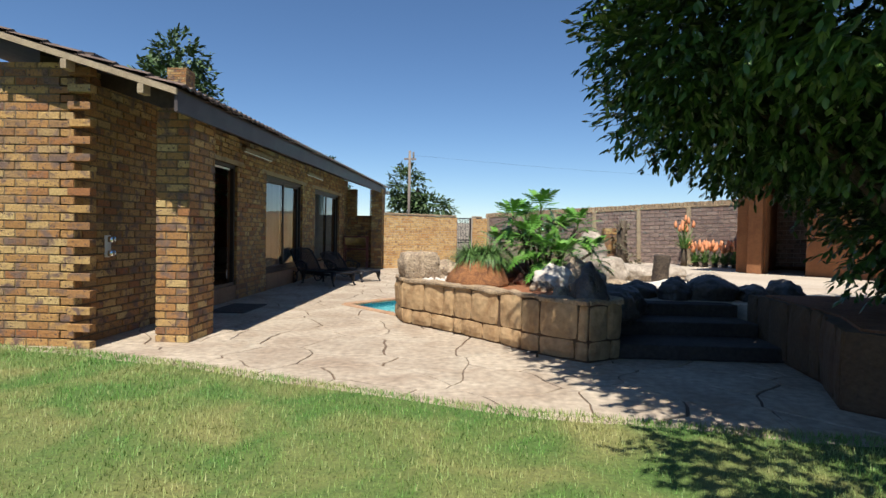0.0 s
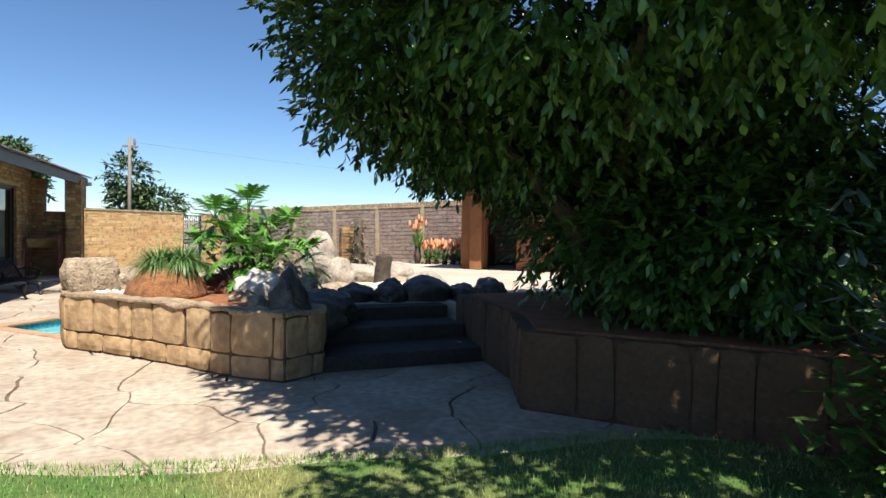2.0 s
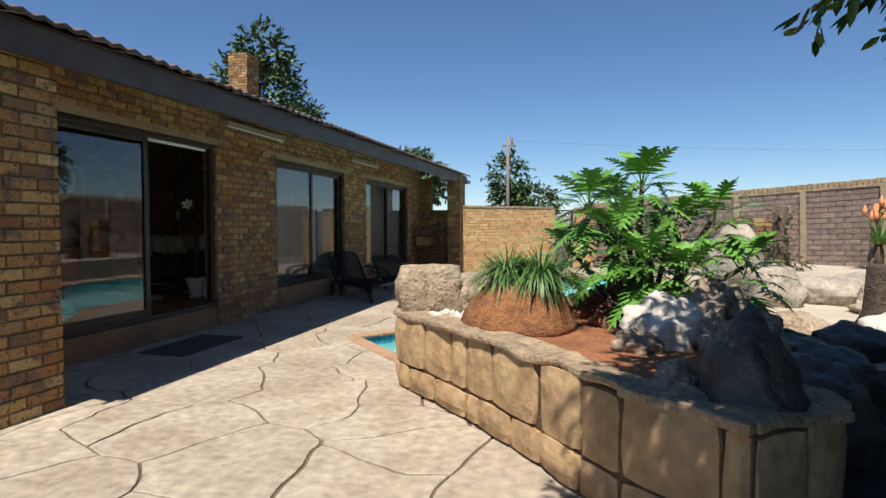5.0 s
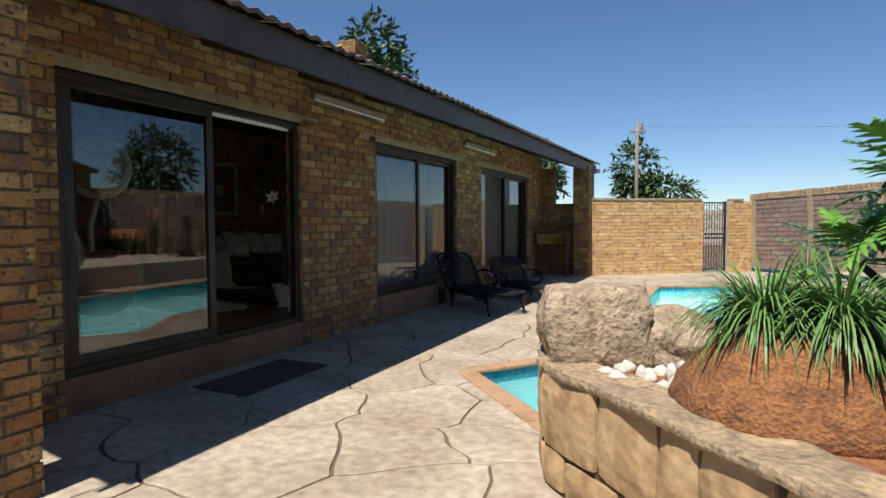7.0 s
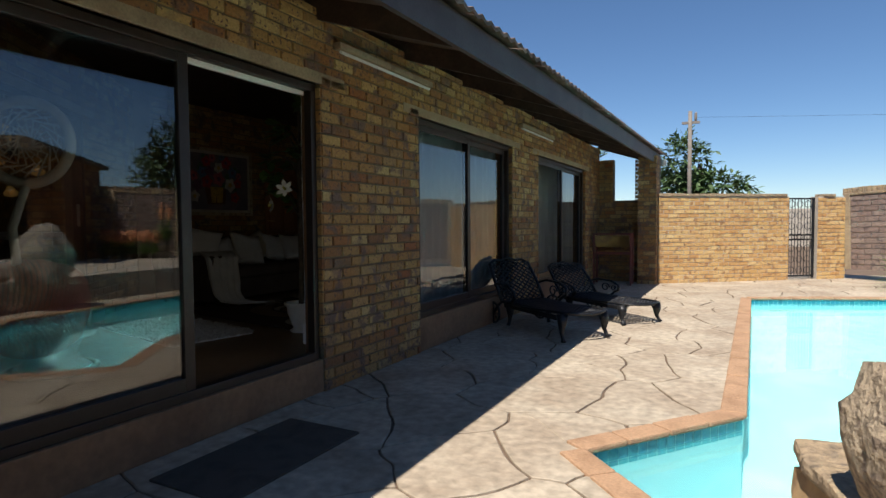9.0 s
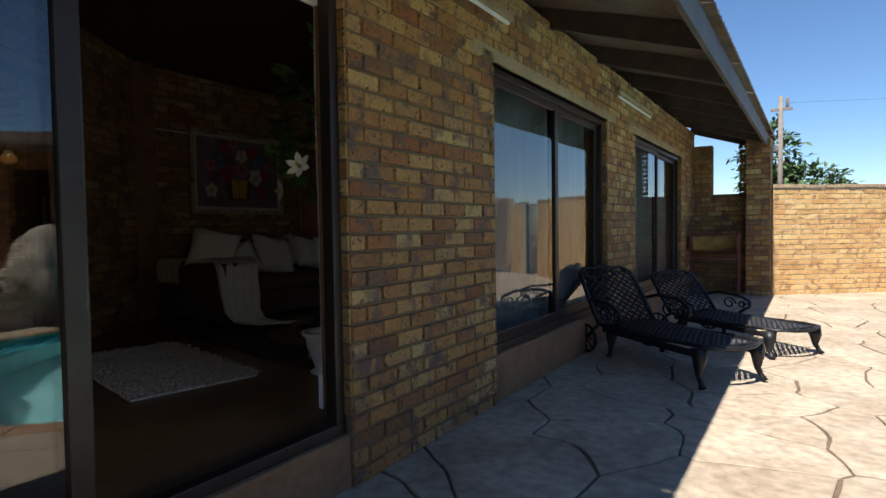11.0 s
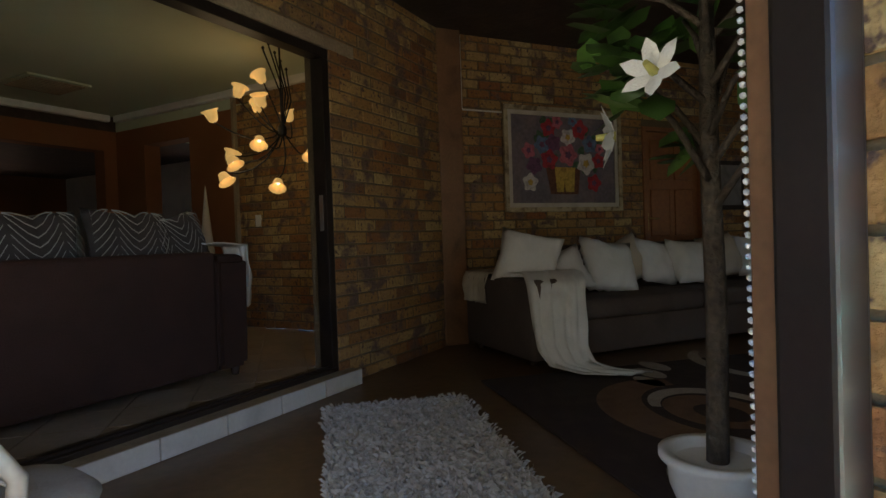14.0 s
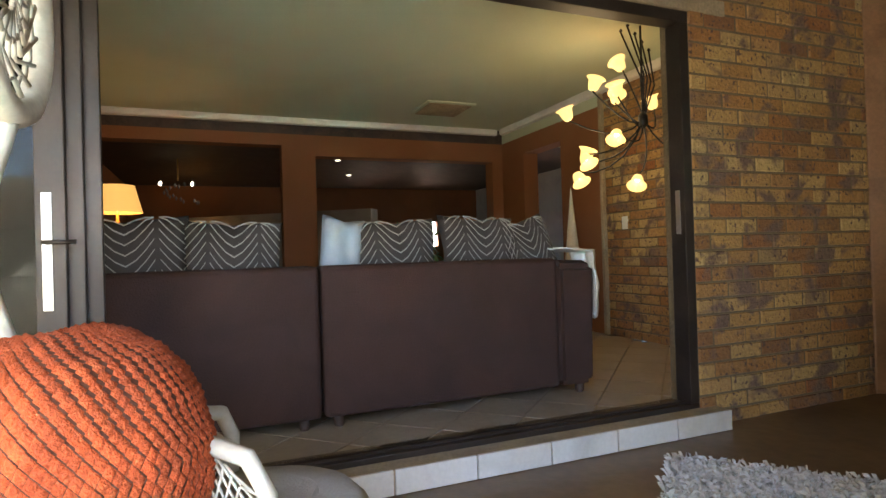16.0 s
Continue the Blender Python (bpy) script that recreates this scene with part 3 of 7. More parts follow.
def pillar(name, x0, x1, y0, y1, top, label):
    p = thing(name, label, "pillar", kind="structure")
    part("core", box((x0 + 0.012, y0 + 0.012, 0), (x1 - 0.012, y1 - 0.012, top)), MORTAR, p)
    rng = random.Random(name)
    for a, b in (((x0, y0 + 0.012), (x1, y0 + 0.012)), ((x1 - 0.012, y0), (x1 - 0.012, y1)), ((x1, y1 - 0.012), (x0, y1 - 0.012)), ((x0 + 0.012, y1), (x0 + 0.012, y0))):
        length = abs(b[0] - a[0]) + abs(b[1] - a[1])
        tagged(part("brickwork", brick_mesh("brickwork", brick_rows(length, top), 0.012, BRICK, rng), parent=p, m=along(a, b)), kind="stuff")
    return p


pillar("pillar_1", -4.21, -3.85, 6.13, 6.75, 2.5, "square face-brick veranda pillar, sunlit on one side")
pillar("pillar_2", -3.98, -3.62, 18.78, 19.2, 2.62, "square face-brick pillar at the end of the veranda")

# roof: lining, rafters, fascia and rows of ribbed tiles
EAVE_X, VERGE_Y, ROOF_END, PITCH = -3.67, 5.52, 19.95, 0.30


def roof():
    r = thing("roof", "low tiled roof with a wide timber eave", "roof", kind="structure")

    def sheet(z, x0, x1, mat, name, y0=VERGE_Y, y1=ROOF_END):
        verts = [(x, y, roof_z(y) + z + (EAVE_X - x) * PITCH) for x, y in ((x0, y0), (x1, y0), (x1, y1), (x0, y1))]
        verts += [(v[0], v[1], v[2] + 0.03) for v in verts]
        part(name, mesh_of(name, verts, BOX_FACES, mat), parent=r)
    sheet(0.165, EAVE_X - 0.02, -11.8, BOARDING, "lining")
    rng = random.Random(3)
    y = 6.2
    while y < ROOF_END - 0.1:
        z = roof_z(y)
        bm = bmesh.new()
        prof = [(EAVE_X - 0.04, -0.02), (EAVE_X - 0.04, 0.155), (-5.0, 0.155 + 1.48 * PITCH), (-5.0, -0.04 + 1.48 * PITCH)]
        lo, hi = [bm.verts.new((x, y - 0.025, z + q)) for x, q in prof], [bm.verts.new((x, y + 0.025, z + q)) for x, q in prof]
        bm.faces.new(lo)
        bm.faces.new(hi[::-1])
        for k in range(4):
            bm.faces.new((lo[k], hi[k], hi[(k + 1) % 4], lo[(k + 1) % 4]))
        bmesh.ops.recalc_face_normals(bm, faces=bm.faces)
        part("rafter", bm, DARK_TIMBER, r, "dark stained timber rafter")
        y += 1.23
    verts = []
    for y in (VERGE_Y, ROOF_END):
        z = roof_z(y)
        verts += [(EAVE_X - 0.035, y, z - 0.03), (EAVE_X, y, z - 0.03), (EAVE_X, y, z + 0.17), (EAVE_X - 0.035, y, z + 0.17)]
    part("fascia", mesh_of("fascia", verts, BOX_FACES, FASCIA), parent=r, label="dark painted fascia board")
    verts = []
    for x in (EAVE_X, -11.8):
        z = roof_z(VERGE_Y) + (EAVE_X - x) * PITCH
        verts += [(x, VERGE_Y - 0.03, z + 0.125), (x, VERGE_Y, z + 0.125), (x, VERGE_Y, z + 0.185), (x, VERGE_Y - 0.03, z + 0.185)]
    part("barge_board", mesh_of("barge_board", verts, BOX_FACES, LINTEL), parent=r, label="thin pale weathered barge edge")
    for k in range(6):
        x = EAVE_X - 0.35 - 0.75 * k
        z = roof_z(VERGE_Y) + (EAVE_X - x) * PITCH
        part("batten_end", box((x - 0.03, VERGE_Y - 0.028, z + 0.03), (x + 0.03, VERGE_Y + 0.10, z + 0.123), 0.004), LINTEL, r)
    verts, faces = [], []
    width, course = 0.30, 0.34
    for i in range(int((ROOF_END - VERGE_Y) / width) + 1):
        for j in range(24):
            y0, x0 = VERGE_Y - 0.03 + i * width, EAVE_X + 0.06 - j * course
            lift = 0.20 + rng.uniform(-0.004, 0.004)
            k = len(verts)
            for q in range(9):
                yy = y0 + width * q / 8
                rib = 0.028 * (0.5 - 0.5 * math.cos(4 * math.pi * q / 8))
                for dx, dz in ((0, 0.03), (-course - 0.03, 0.0), (0, 0.0)):
                    verts.append((x0 + dx, yy, roof_z(yy) + lift + rib + dz + (EAVE_X - x0 - dx) * PITCH))
            for q in range(8):
                a = k + q * 3
                faces += [(a, a + 3, a + 4, a + 1), (a + 2, a + 5, a + 3, a)]
    tagged(part("roof_tiles", mesh_of("roof_tiles", verts, faces, ROOF_TILE), parent=r, label="weathered ribbed concrete tiles"), kind="stuff")
    return r


roof()
pillar("chimney", -11.05, -10.4, 19.2, 19.85, 6.6, "tall tan brick chimney rising through the roof")


def framed_opening(name, y0, y1, z0, z1, label, panes, x=-4.97, depth=0.09, bar=0.055, curtain=False):
    """A fixed bronze frame with panes, some of them sliding leaves."""
    w = tagged(thing(name, label, name.split("_")[0]), kind="structure")
    for nm, lo, hi in (("frame_top", (y0, z1 - bar), (y1, z1)), ("frame_sill", (y0, z0), (y1, z0 + bar)), ("jamb", (y0, z0 + bar), (y0 + bar, z1 - bar)), ("jamb", (y1 - bar, z0 + bar), (y1, z1 - bar))):
        part(nm, box((x - depth, lo[0], lo[1]), (x, hi[0], hi[1]), 0.006), FRAME_DARK, w)
    for i, (a, b, dx) in enumerate(panes):
        leaf = part("leaf", box((x - dx - 0.035, a, z0 + bar), (x - dx, a + 0.07, z1 - bar), 0.005), FRAME_DARK, w)
        box_b = part("stile", box((x - dx - 0.035, b - 0.07, z0 + bar), (x - dx, b, z1 - bar), 0.005), FRAME_DARK, leaf)
        part("rail", box((x - dx - 0.034, a + 0.07, z0 + bar), (x - dx - 0.001, b - 0.07, z0 + bar + 0.08), 0.005), FRAME_DARK, leaf)
        part("rail", box((x - dx - 0.034, a + 0.07, z1 - bar - 0.06), (x - dx - 0.001, b - 0.07, z1 - bar), 0.005), FRAME_DARK, leaf)
        pane = part("pane", mesh_of("pane", [(x - dx - 0.018, a + 0.06, z0 + bar + 0.07), (x - dx - 0.018, b - 0.06, z0 + bar + 0.07), (x - dx - 0.018, b - 0.06, z1 - bar - 0.05), (x - dx - 0.018, a + 0.06, z1 - bar - 0.05)], [(0, 1, 2, 3)], GLASS), parent=leaf, label="clear window glass")
        pane.visible_shadow = False
    return w


framed_opening("door_1", D1[0], D1[1] - 0.012, 0.25, 2.31, "open bronze aluminium sliding door with one glazed leaf", [(D1[0] + 0.06, 8.79, 0.008), (D1[0] + 0.10, 8.81, 0.046)], x=-4.892, depth=0.066)
framed_opening("window_2", W2[0], W2[1], 0.33, 2.31, "wide two-pane bronze aluminium window with net behind", [(W2[0] + 0.05, 12.65, 0.01), (12.58, W2[1] - 0.05, 0.05)], x=-4.90)
framed_opening("window_3", W3[0], W3[1], 0.33, 2.31, "wide two-pane bronze aluminium window with net behind", [(W3[0] + 0.05, 16.52, 0.01), (16.45, W3[1] - 0.05, 0.05)], x=-4.90)

# ---- garden: raised planter and its stones ----
PLANTER = [(-1.90, 8.52), (-1.73, 7.86), (-1.02, 7.17), (-0.49, 6.54), (-0.12, 6.05), (0.30, 5.70), (0.66, 5.95), (0.86, 7.3), (1.15, 9.3), (-0.55, 9.25), (-1.7, 8.72)]


def stone_shape(w, h, d, seed):
    """A hewn block: an uneven outline, a rough nearly flat face and a chamfered rim; its back at y = 0.01."""
    rng = random.Random(seed)
    off = Vector((rng.uniform(0, 50), rng.uniform(0, 50), rng.uniform(0, 50)))
    bm = bmesh.new()
    nx, nz = (5 if w > 0.3 else 4), (4 if h > 0.25 else 3)
    grid = {}
    for i in range(nx + 1):
        for k in range(nz + 1):
            a, b = 2 * i / nx - 1, 2 * k / nz - 1
            q = Vector((a * w / 2, 0, b * h / 2))
            edge = max(abs(a), abs(b)) > 0.99
            corner = abs(a) > 0.99 and abs(b) > 0.99
            shrink = (0.93 if corner else 1.0) + (0.03 * noise.noise(q * 9 + off) if edge else 0)
            q.x, q.z = max(-w / 2, min(w / 2, q.x * shrink)), max(-h / 2, min(h / 2, q.z * shrink))
            q.y = -d * (0.55 if edge else 1.0) - 0.011 * noise.noise(q * 7 + off) - 0.006 * noise.noise(q * 19 + off)
            grid[i, k] = bm.verts.new(q)
    for i in range(nx):
        for k in range(nz):
            bm.faces.new((grid[i, k], grid[i + 1, k], grid[i + 1, k + 1], grid[i, k + 1])).smooth = 0 < i < nx - 1 and 0 < k < nz - 1
    rim = [grid[i, 0] for i in range(nx)] + [grid[nx, k] for k in range(nz)] + [grid[i, nz] for i in range(nx, 0, -1)] + [grid[0, k] for k in range(nz, 0, -1)]
    back = [bm.verts.new((v.co.x * 1.01, 0.01, v.co.z * 1.01)) for v in rim]
    for k in range(len(rim)):
        j = (k + 1) % len(rim)
        bm.faces.new((rim[j], rim[k], back[k], back[j]))
    return bm


def stone_faces(parent, runs, rows, seed, mat=PLANTER_STONE):
    """Courses of carved blocks on the outer faces of a planter."""
    rng = random.Random(seed)
    for a, b in runs:
        length = math.hypot(b[0] - a[0], b[1] - a[1])
        z = 0.015
        for h in rows:
            s = rng.uniform(-0.12, 0.0)
            while s < length - 0.04:
                w = min(rng.uniform(0.22, 0.52), length - s)
                if w > 0.10:
                    lo = max(0.0, s)
                    hh = h * rng.uniform(0.92, 1.0)
                    part("stone", stone_shape(s + w - lo - 0.011, hh - 0.010, rng.uniform(0.020, 0.042), rng.random()), mat, parent, m=along(a, b) @ pose((lo + s + w) / 2, 0, z + hh / 2, 0, rng.uniform(-2, 2), 0))
                s += w
            z += h


def planter():
    p = thing("raised_planter", "raised planter of carved yellow sandstone slabs, grey capping", "planter")
    part("core", prism(PLANTER, 0.0, 0.565), PLANTER_CORE, p)
    stone_faces(p, list(zip(PLANTER[:6], PLANTER[1:6])) + [(PLANTER[5], PLANTER[6]), (PLANTER[6], PLANTER[7])], (0.19, 0.375), 21)
    rng = random.Random(8)
    for a, b in list(zip(PLANTER[:7], PLANTER[1:8])):
        length = math.hypot(b[0] - a[0], b[1] - a[1])
        s = 0.0
        while s < length - 0.02:
            w = length - s if length - s < 1.4 else 0.8
            bm = box((s - 0.012, -0.030 + rng.uniform(-0.012, 0.012), 0.560), (s + w + 0.012, 0.22, 0.605 + rng.uniform(-0.006, 0.006)), 0.018)
            bmesh.ops.subdivide_edges(bm, edges=list(bm.edges), cuts=4, use_grid_fill=True)
            for v in bm.verts:
                v.co += Vector((0, 0.045 * noise.noise(v.co * 6 + Vector((s, a[0] * 3, 0))), 0.028 * noise.noise(v.co * 5 + Vector((s, a[1] * 3, 4)))))
            part("capping_stone", bm, CAPPING, p, "weathered grey capping stone", along(a, b))
            s += w
    bm = prism([(x * 0.96 - 0.01, 7.7 + (y - 7.7) * 0.94) for x, y in PLANTER], 0.50, 0.570)
    part("soil", bm, EARTH, p, "red-brown bare soil")
    return p


planter()


def boulder(name, at, radii, seed, mat, label, turn=0.0, detail=4, rough=0.25, freq=1.6, flat=0.6, lean=0.0, square=1.0):
    ob = part(name, lumpy(radii, seed, detail, rough, freq, flat, square), mat, m=pose(at[0], at[1], at[2] + (flat if flat else 0.6) * radii[2] - 0.02, lean, 0, turn))
    return tagged(ob, label, "rock")


boulder("boulder", (-1.54, 8.08, 0.60), (0.265, 0.19, 0.21), 1, WARM_ROCK, "blocky weathered tan boulder on the planter's end", 22, rough=0.15, freq=1.5, flat=0.85, square=0.30)
boulder("boulder", (-1.20, 8.28, 0.57), (0.30, 0.22, 0.17), 9, WARM_ROCK, "low tan shoulder stone beside the blocky boulder", 30, rough=0.3, square=0.8)
boulder("boulder", (-1.62, 8.33, 0.02), (0.26, 0.20, 0.33), 11, WARM_ROCK, "rough tan rock under the planter's end by the pool", 30, rough=0.25, flat=0.9, square=0.7)
boulder("pointed_rock", (0.36, 6.00, 0.02), (0.19, 0.19, 0.50), 2, DARK_ROCK, "dark wet pointed rock standing at the planter's corner", 20, rough=0.26, freq=1.9, flat=0.75, square=0.9)
boulder("pointed_rock", (0.12, 6.22, 0.52), (0.12, 0.10, 0.12), 12, WARM_ROCK, "small grey cracked rock against the pointed one", 70, rough=0.35)
boulder("pointed_rock", (0.66, 6.45, 0.30), (0.26, 0.30, 0.26), 3, DARK_ROCK, "dark low rock behind the upright one", 50, rough=0.35)
boulder("pointed_rock", (0.92, 6.95, 0.35), (0.26, 0.32, 0.22), 13, DARK_ROCK, "dark wet rock of the planter's rim", 25, rough=0.3)
boulder("pale_rock", (0.20, 7.20, 0.55), (0.25, 0.20, 0.20), 4, WHITE_STONE, "pale cracked rock below the leafy shrub", 10, rough=0.35, freq=2.2)
boulder("pale_rock", (0.02, 6.98, 0.55), (0.14, 0.12, 0.10), 14, WARM_ROCK, "pale rock chunk on the soil", 40, rough=0.4, freq=2.2)
boulder("pale_rock", (0.50, 7.45, 0.55), (0.30, 0.24, 0.24), 24, WARM_ROCK, "pale broken rock beside the shrub", 75, rough=0.45, freq=2.0)
boulder("pale_rock", (0.62, 7.05, 0.52), (0.24, 0.22, 0.17), 34, WARM_ROCK, "sloping pale rock below the shrub", 15, rough=0.4, freq=2.0)
RED_STONE = material("red_stone", (0.22, 0.085, 0.05), 0.9, vary=0.7, scale=6, dark=(0.13, 0.05, 0.034), grain=0.3, bump=0.7)
boulder("red_stone", (-0.28, 8.20, 0.55), (0.30, 0.20, 0.14), 5, RED_STONE, "flat dark red stone on the soil", 30, rough=0.4)
boulder("red_stone", (-0.12, 7.80, 0.55), (0.17, 0.12, 0.10), 6, RED_STONE, "small red stone on the soil", 80, rough=0.4)
boulder("red_stone", (0.06, 8.65, 0.54), (0.36, 0.26, 0.18), 7, RED_STONE, "large dark red stone behind the palm", 15, rough=0.35)
boulder("boulder", (-0.85, 8.75, 0.54), (0.36, 0.22, 0.12), 17, WARM_ROCK, "flat pale tan rock at the pool's edge", 30, rough=0.3)
bracket = tagged(part("metal_stub", tube([(-0.16, 5.93, 0.0), (-0.16, 5.93, 0.05), (-0.28, 5.86, 0.06)], 0.014, 7), BLACK_IRON), "short bent dark metal stub beside the planter", "pipe")
pebbles = random.Random(31)
for i in range(30):
    boulder("white_stone", (-1.42 + 0.42 * pebbles.random(), 7.70 + 0.40 * pebbles.random() - 0.1 * i / 30, 0.555 + 0.03 * pebbles.random()), [pebbles.uniform(0.022, 0.055) for _ in range(3)], 40 + i, WHITE_STONE, "small white limestone chip in the planter", pebbles.uniform(0, 180), detail=2, rough=0.45, freq=2.4)
hose = tagged(part("garden_hose", tube([(-1.2 + 0.16 * math.cos(a) + 0.02 * a, 8.55 + 0.12 * math.sin(a), 0.70 + 0.03 * math.sin(2 * a)) for a in [k * 0.35 for k in range(26)]], 0.012, 6), material("rubber", (0.05, 0.05, 0.045), 0.6, grain=0.1)), "coiled dark rubber garden hose", "hose")


# ---- plants ----
def strip(verts, faces, base, way, side, length, width, droop, steps=5, fold=0.0):
    """A strap leaf that bends down along its way, tapering to a point."""
    k = len(verts)
    p, d = Vector(base), Vector(way).normalized()
    for i in range(steps + 1):
        t = i / steps
        w = width * (1 - t) ** 0.7 * (0.55 + 0.45 * min(1, t * 4))
        verts.append(p - side * w)
        verts.append(p + side * w)
        d = (d + Vector((0, 0, -droop / steps))).normalized()
        p = p + d * (length / steps)
    for i in range(steps):
        a = k + 2 * i
        faces.append((a, a + 1, a + 3, a + 2))


def tuft(parent, at, radius, count, length, mat, seed, name="leaf_tuft", width=0.009, droop=1.5):
    rng = random.Random(seed)
    verts, faces = [], []
    for _ in range(count):
        a, e = rng.uniform(0, 6.283), rng.uniform(0.35, 1.45)
        d = Vector((math.cos(a) * math.cos(e), math.sin(a) * math.cos(e), math.sin(e)))
        side = Vector((-math.sin(a), math.cos(a), 0))
        r = radius * rng.random()
        strip(verts, faces, Vector(at) + Vector((math.cos(a) * r, math.sin(a) * r, rng.uniform(-0.03, 0.03))), d, side, length * rng.uniform(0.7, 1.15), width * rng.uniform(0.7, 1.3), droop * rng.uniform(0.6, 1.3))
    return part(name, mesh_of(name, verts, faces, mat), parent=parent)


def ponytail_palm():
    t = thing("ponytail_palm", "swollen brown ponytail palm base with green strap leaves", "plant")
    bm = lathe([(0.365, 0.0), (0.37, 0.06), (0.345, 0.13), (0.30, 0.21), (0.25, 0.28), (0.19, 0.335), (0.06, 0.36)], 40)
    for v in bm.verts:
        r = 1 + 0.12 * noise.noise(v.co * 4) + 0.05 * noise.noise(v.co * 12)
        v.co.x, v.co.y = v.co.x * r * 1.12, v.co.y * r
    part("caudex", bm, FIBRE, t, "fibrous red-brown swollen base")
    for i, (x, y) in enumerate(((-0.10, 0.04), (0.13, -0.02))):
        tuft(t, (x, y, 0.37), 0.13, 620, 0.30, STRAP_LEAF, 60 + i, width=0.007, droop=2.2)
        tuft(t, (x, y, 0.33), 0.13, 120, 0.17, DARK_TIMBER, 70 + i, "dry_fringe", width=0.012, droop=2.6)
    t.matrix_basis = pose(-0.72, 7.55, 0.555)
    return t


ponytail_palm()


def lobed_leaf(verts, faces, at, way, up, size):
    """A deeply cut leaf: a broad midrib blade with paired, pointed fingers that sweep forward and droop."""
    way, up = way.normalized(), up.normalized()
    side = way.cross(up).normalized()
    up = side.cross(way)

    def spine(t):
        return at + way * size * t + Vector((0, 0, -0.30 * size * t * t))
    for i in range(6):
        t = 0.02 + 0.80 * i / 5
        p = spine(t)
        span = size * (0.62 - 0.40 * t)
        for s in (-1, 1):
            w = size * 0.060
            tip = p + side * s * span + way * span * (0.15 + 0.8 * t) + Vector((0, 0, -0.22 * span))
            mid = p.lerp(tip, 0.55) + up * 0.03 * size
            along_leaf = (way - side * s * 0.4).normalized()
            k = len(verts)
            verts += [p - way * w * 0.9, p + way * w * 0.9, mid + along_leaf * w * 0.95, mid - along_leaf * w * 0.95, tip]
            faces += [(k, k + 1, k + 2, k + 3), (k + 3, k + 2, k + 4)]
    k = len(verts)
    ribs = [(0.0, 0.03), (0.3, 0.13), (0.65, 0.11), (0.85, 0.08)]
    for t, w in ribs:
        verts += [spine(t) - side * w * size, spine(t) + side * w * size]
    verts.append(spine(1.12))
    faces += [(k + 2 * q, k + 2 * q + 1, k + 2 * q + 3, k + 2 * q + 2) for q in range(3)] + [(k + 6, k + 7, k + 8)]


def leafy_shrub():
    t = thing("split_leaf_shrub", "large bright green split-leaf shrub on bare stems", "shrub")
    rng = random.Random(77)
    stems = [((0.0, 0.0), (-0.34, 0.05, 0.92)), ((0.08, 0.05), (0.04, 0.02, 1.05)), ((-0.05, 0.1), (-0.50, 0.30, 0.55)), ((0.1, -0.05), (0.55, 0.05, 0.82)), ((0.05, -0.1), (0.05, -0.42, 0.50)), ((0.0, 0.12), (-0.12, 0.42, 0.90)), ((0.12, 0), (0.68, -0.22, 0.45)), ((-0.04, -0.06), (-0.12, -0.20, 0.66)), ((0.1, 0.05), (0.30, 0.22, 0.75)), ((0.1, -0.1), (0.28, -0.35, 0.42))]
    verts, faces = [], []
    for (bx, by), tip in stems:
        a, c = Vector((bx, by, 0)), Vector(tip)
        mid = (a + c) / 2 + Vector((rng.uniform(-0.08, 0.08), rng.uniform(-0.08, 0.08), -0.04))
        part("stem", tube([a, (a + mid) / 2, mid, (mid + c) / 2 + Vector((0, 0, 0.03)), c], [0.028, 0.026, 0.022, 0.020, 0.016], 7), BARK, t)
        for i in range(27):
            ang = i * 2.4 + rng.uniform(-0.4, 0.4)
            e = 1.25 - 1.6 * i / 26 + rng.uniform(-0.15, 0.15)
            out = Vector((math.cos(ang) * math.cos(e), math.sin(ang) * math.cos(e), math.sin(e)))
            base = c + Vector((0, 0, -0.008 * i))
            stalk = rng.uniform(0.10, 0.20)
            joint = base + out * stalk
            lobed_leaf(verts, faces, joint, out + Vector((0, 0, -0.35)), Vector((0, 0, 1)) + out * -0.2, rng.uniform(0.16, 0.25))
            k = len(verts)
            w = Vector((-out.y, out.x, 0)).normalized() * 0.006
            verts += [base - w, base + w, joint + w, joint - w]
            faces.append((k, k + 1, k + 2, k + 3))
    tagged(part("foliage", mesh_of("foliage", verts, faces, LOBED_LEAF), parent=t, label="glossy deeply cut green leaves"), kind="stuff")
    t.matrix_basis = pose(0.08, 8.0, 0.555)
    return t


leafy_shrub()


def oval_leaf(verts, faces, p, way, up, length, width):
    side = way.cross(up)
    side = side.normalized() if side.length > 1e-4 else way.orthogonal().normalized()
    nrm = side.cross(way)
    k = len(verts)
    verts += [p, p + way * length * 0.3 + side * width * 0.5 - nrm * 0.06 * length, p + way * length * 0.7 + side * width * 0.42 - nrm * 0.08 * length, p + way * length - nrm * 0.12 * length,
              p + way * length * 0.7 - side * width * 0.42 - nrm * 0.08 * length, p + way * length * 0.3 - side * width * 0.5 - nrm * 0.06 * length, p + way * length * 0.5]
    faces += [(k, k + 1, k + 2, k + 6), (k + 6, k + 2, k + 3), (k, k + 6, k + 4, k + 5), (k + 6, k + 3, k + 4)]


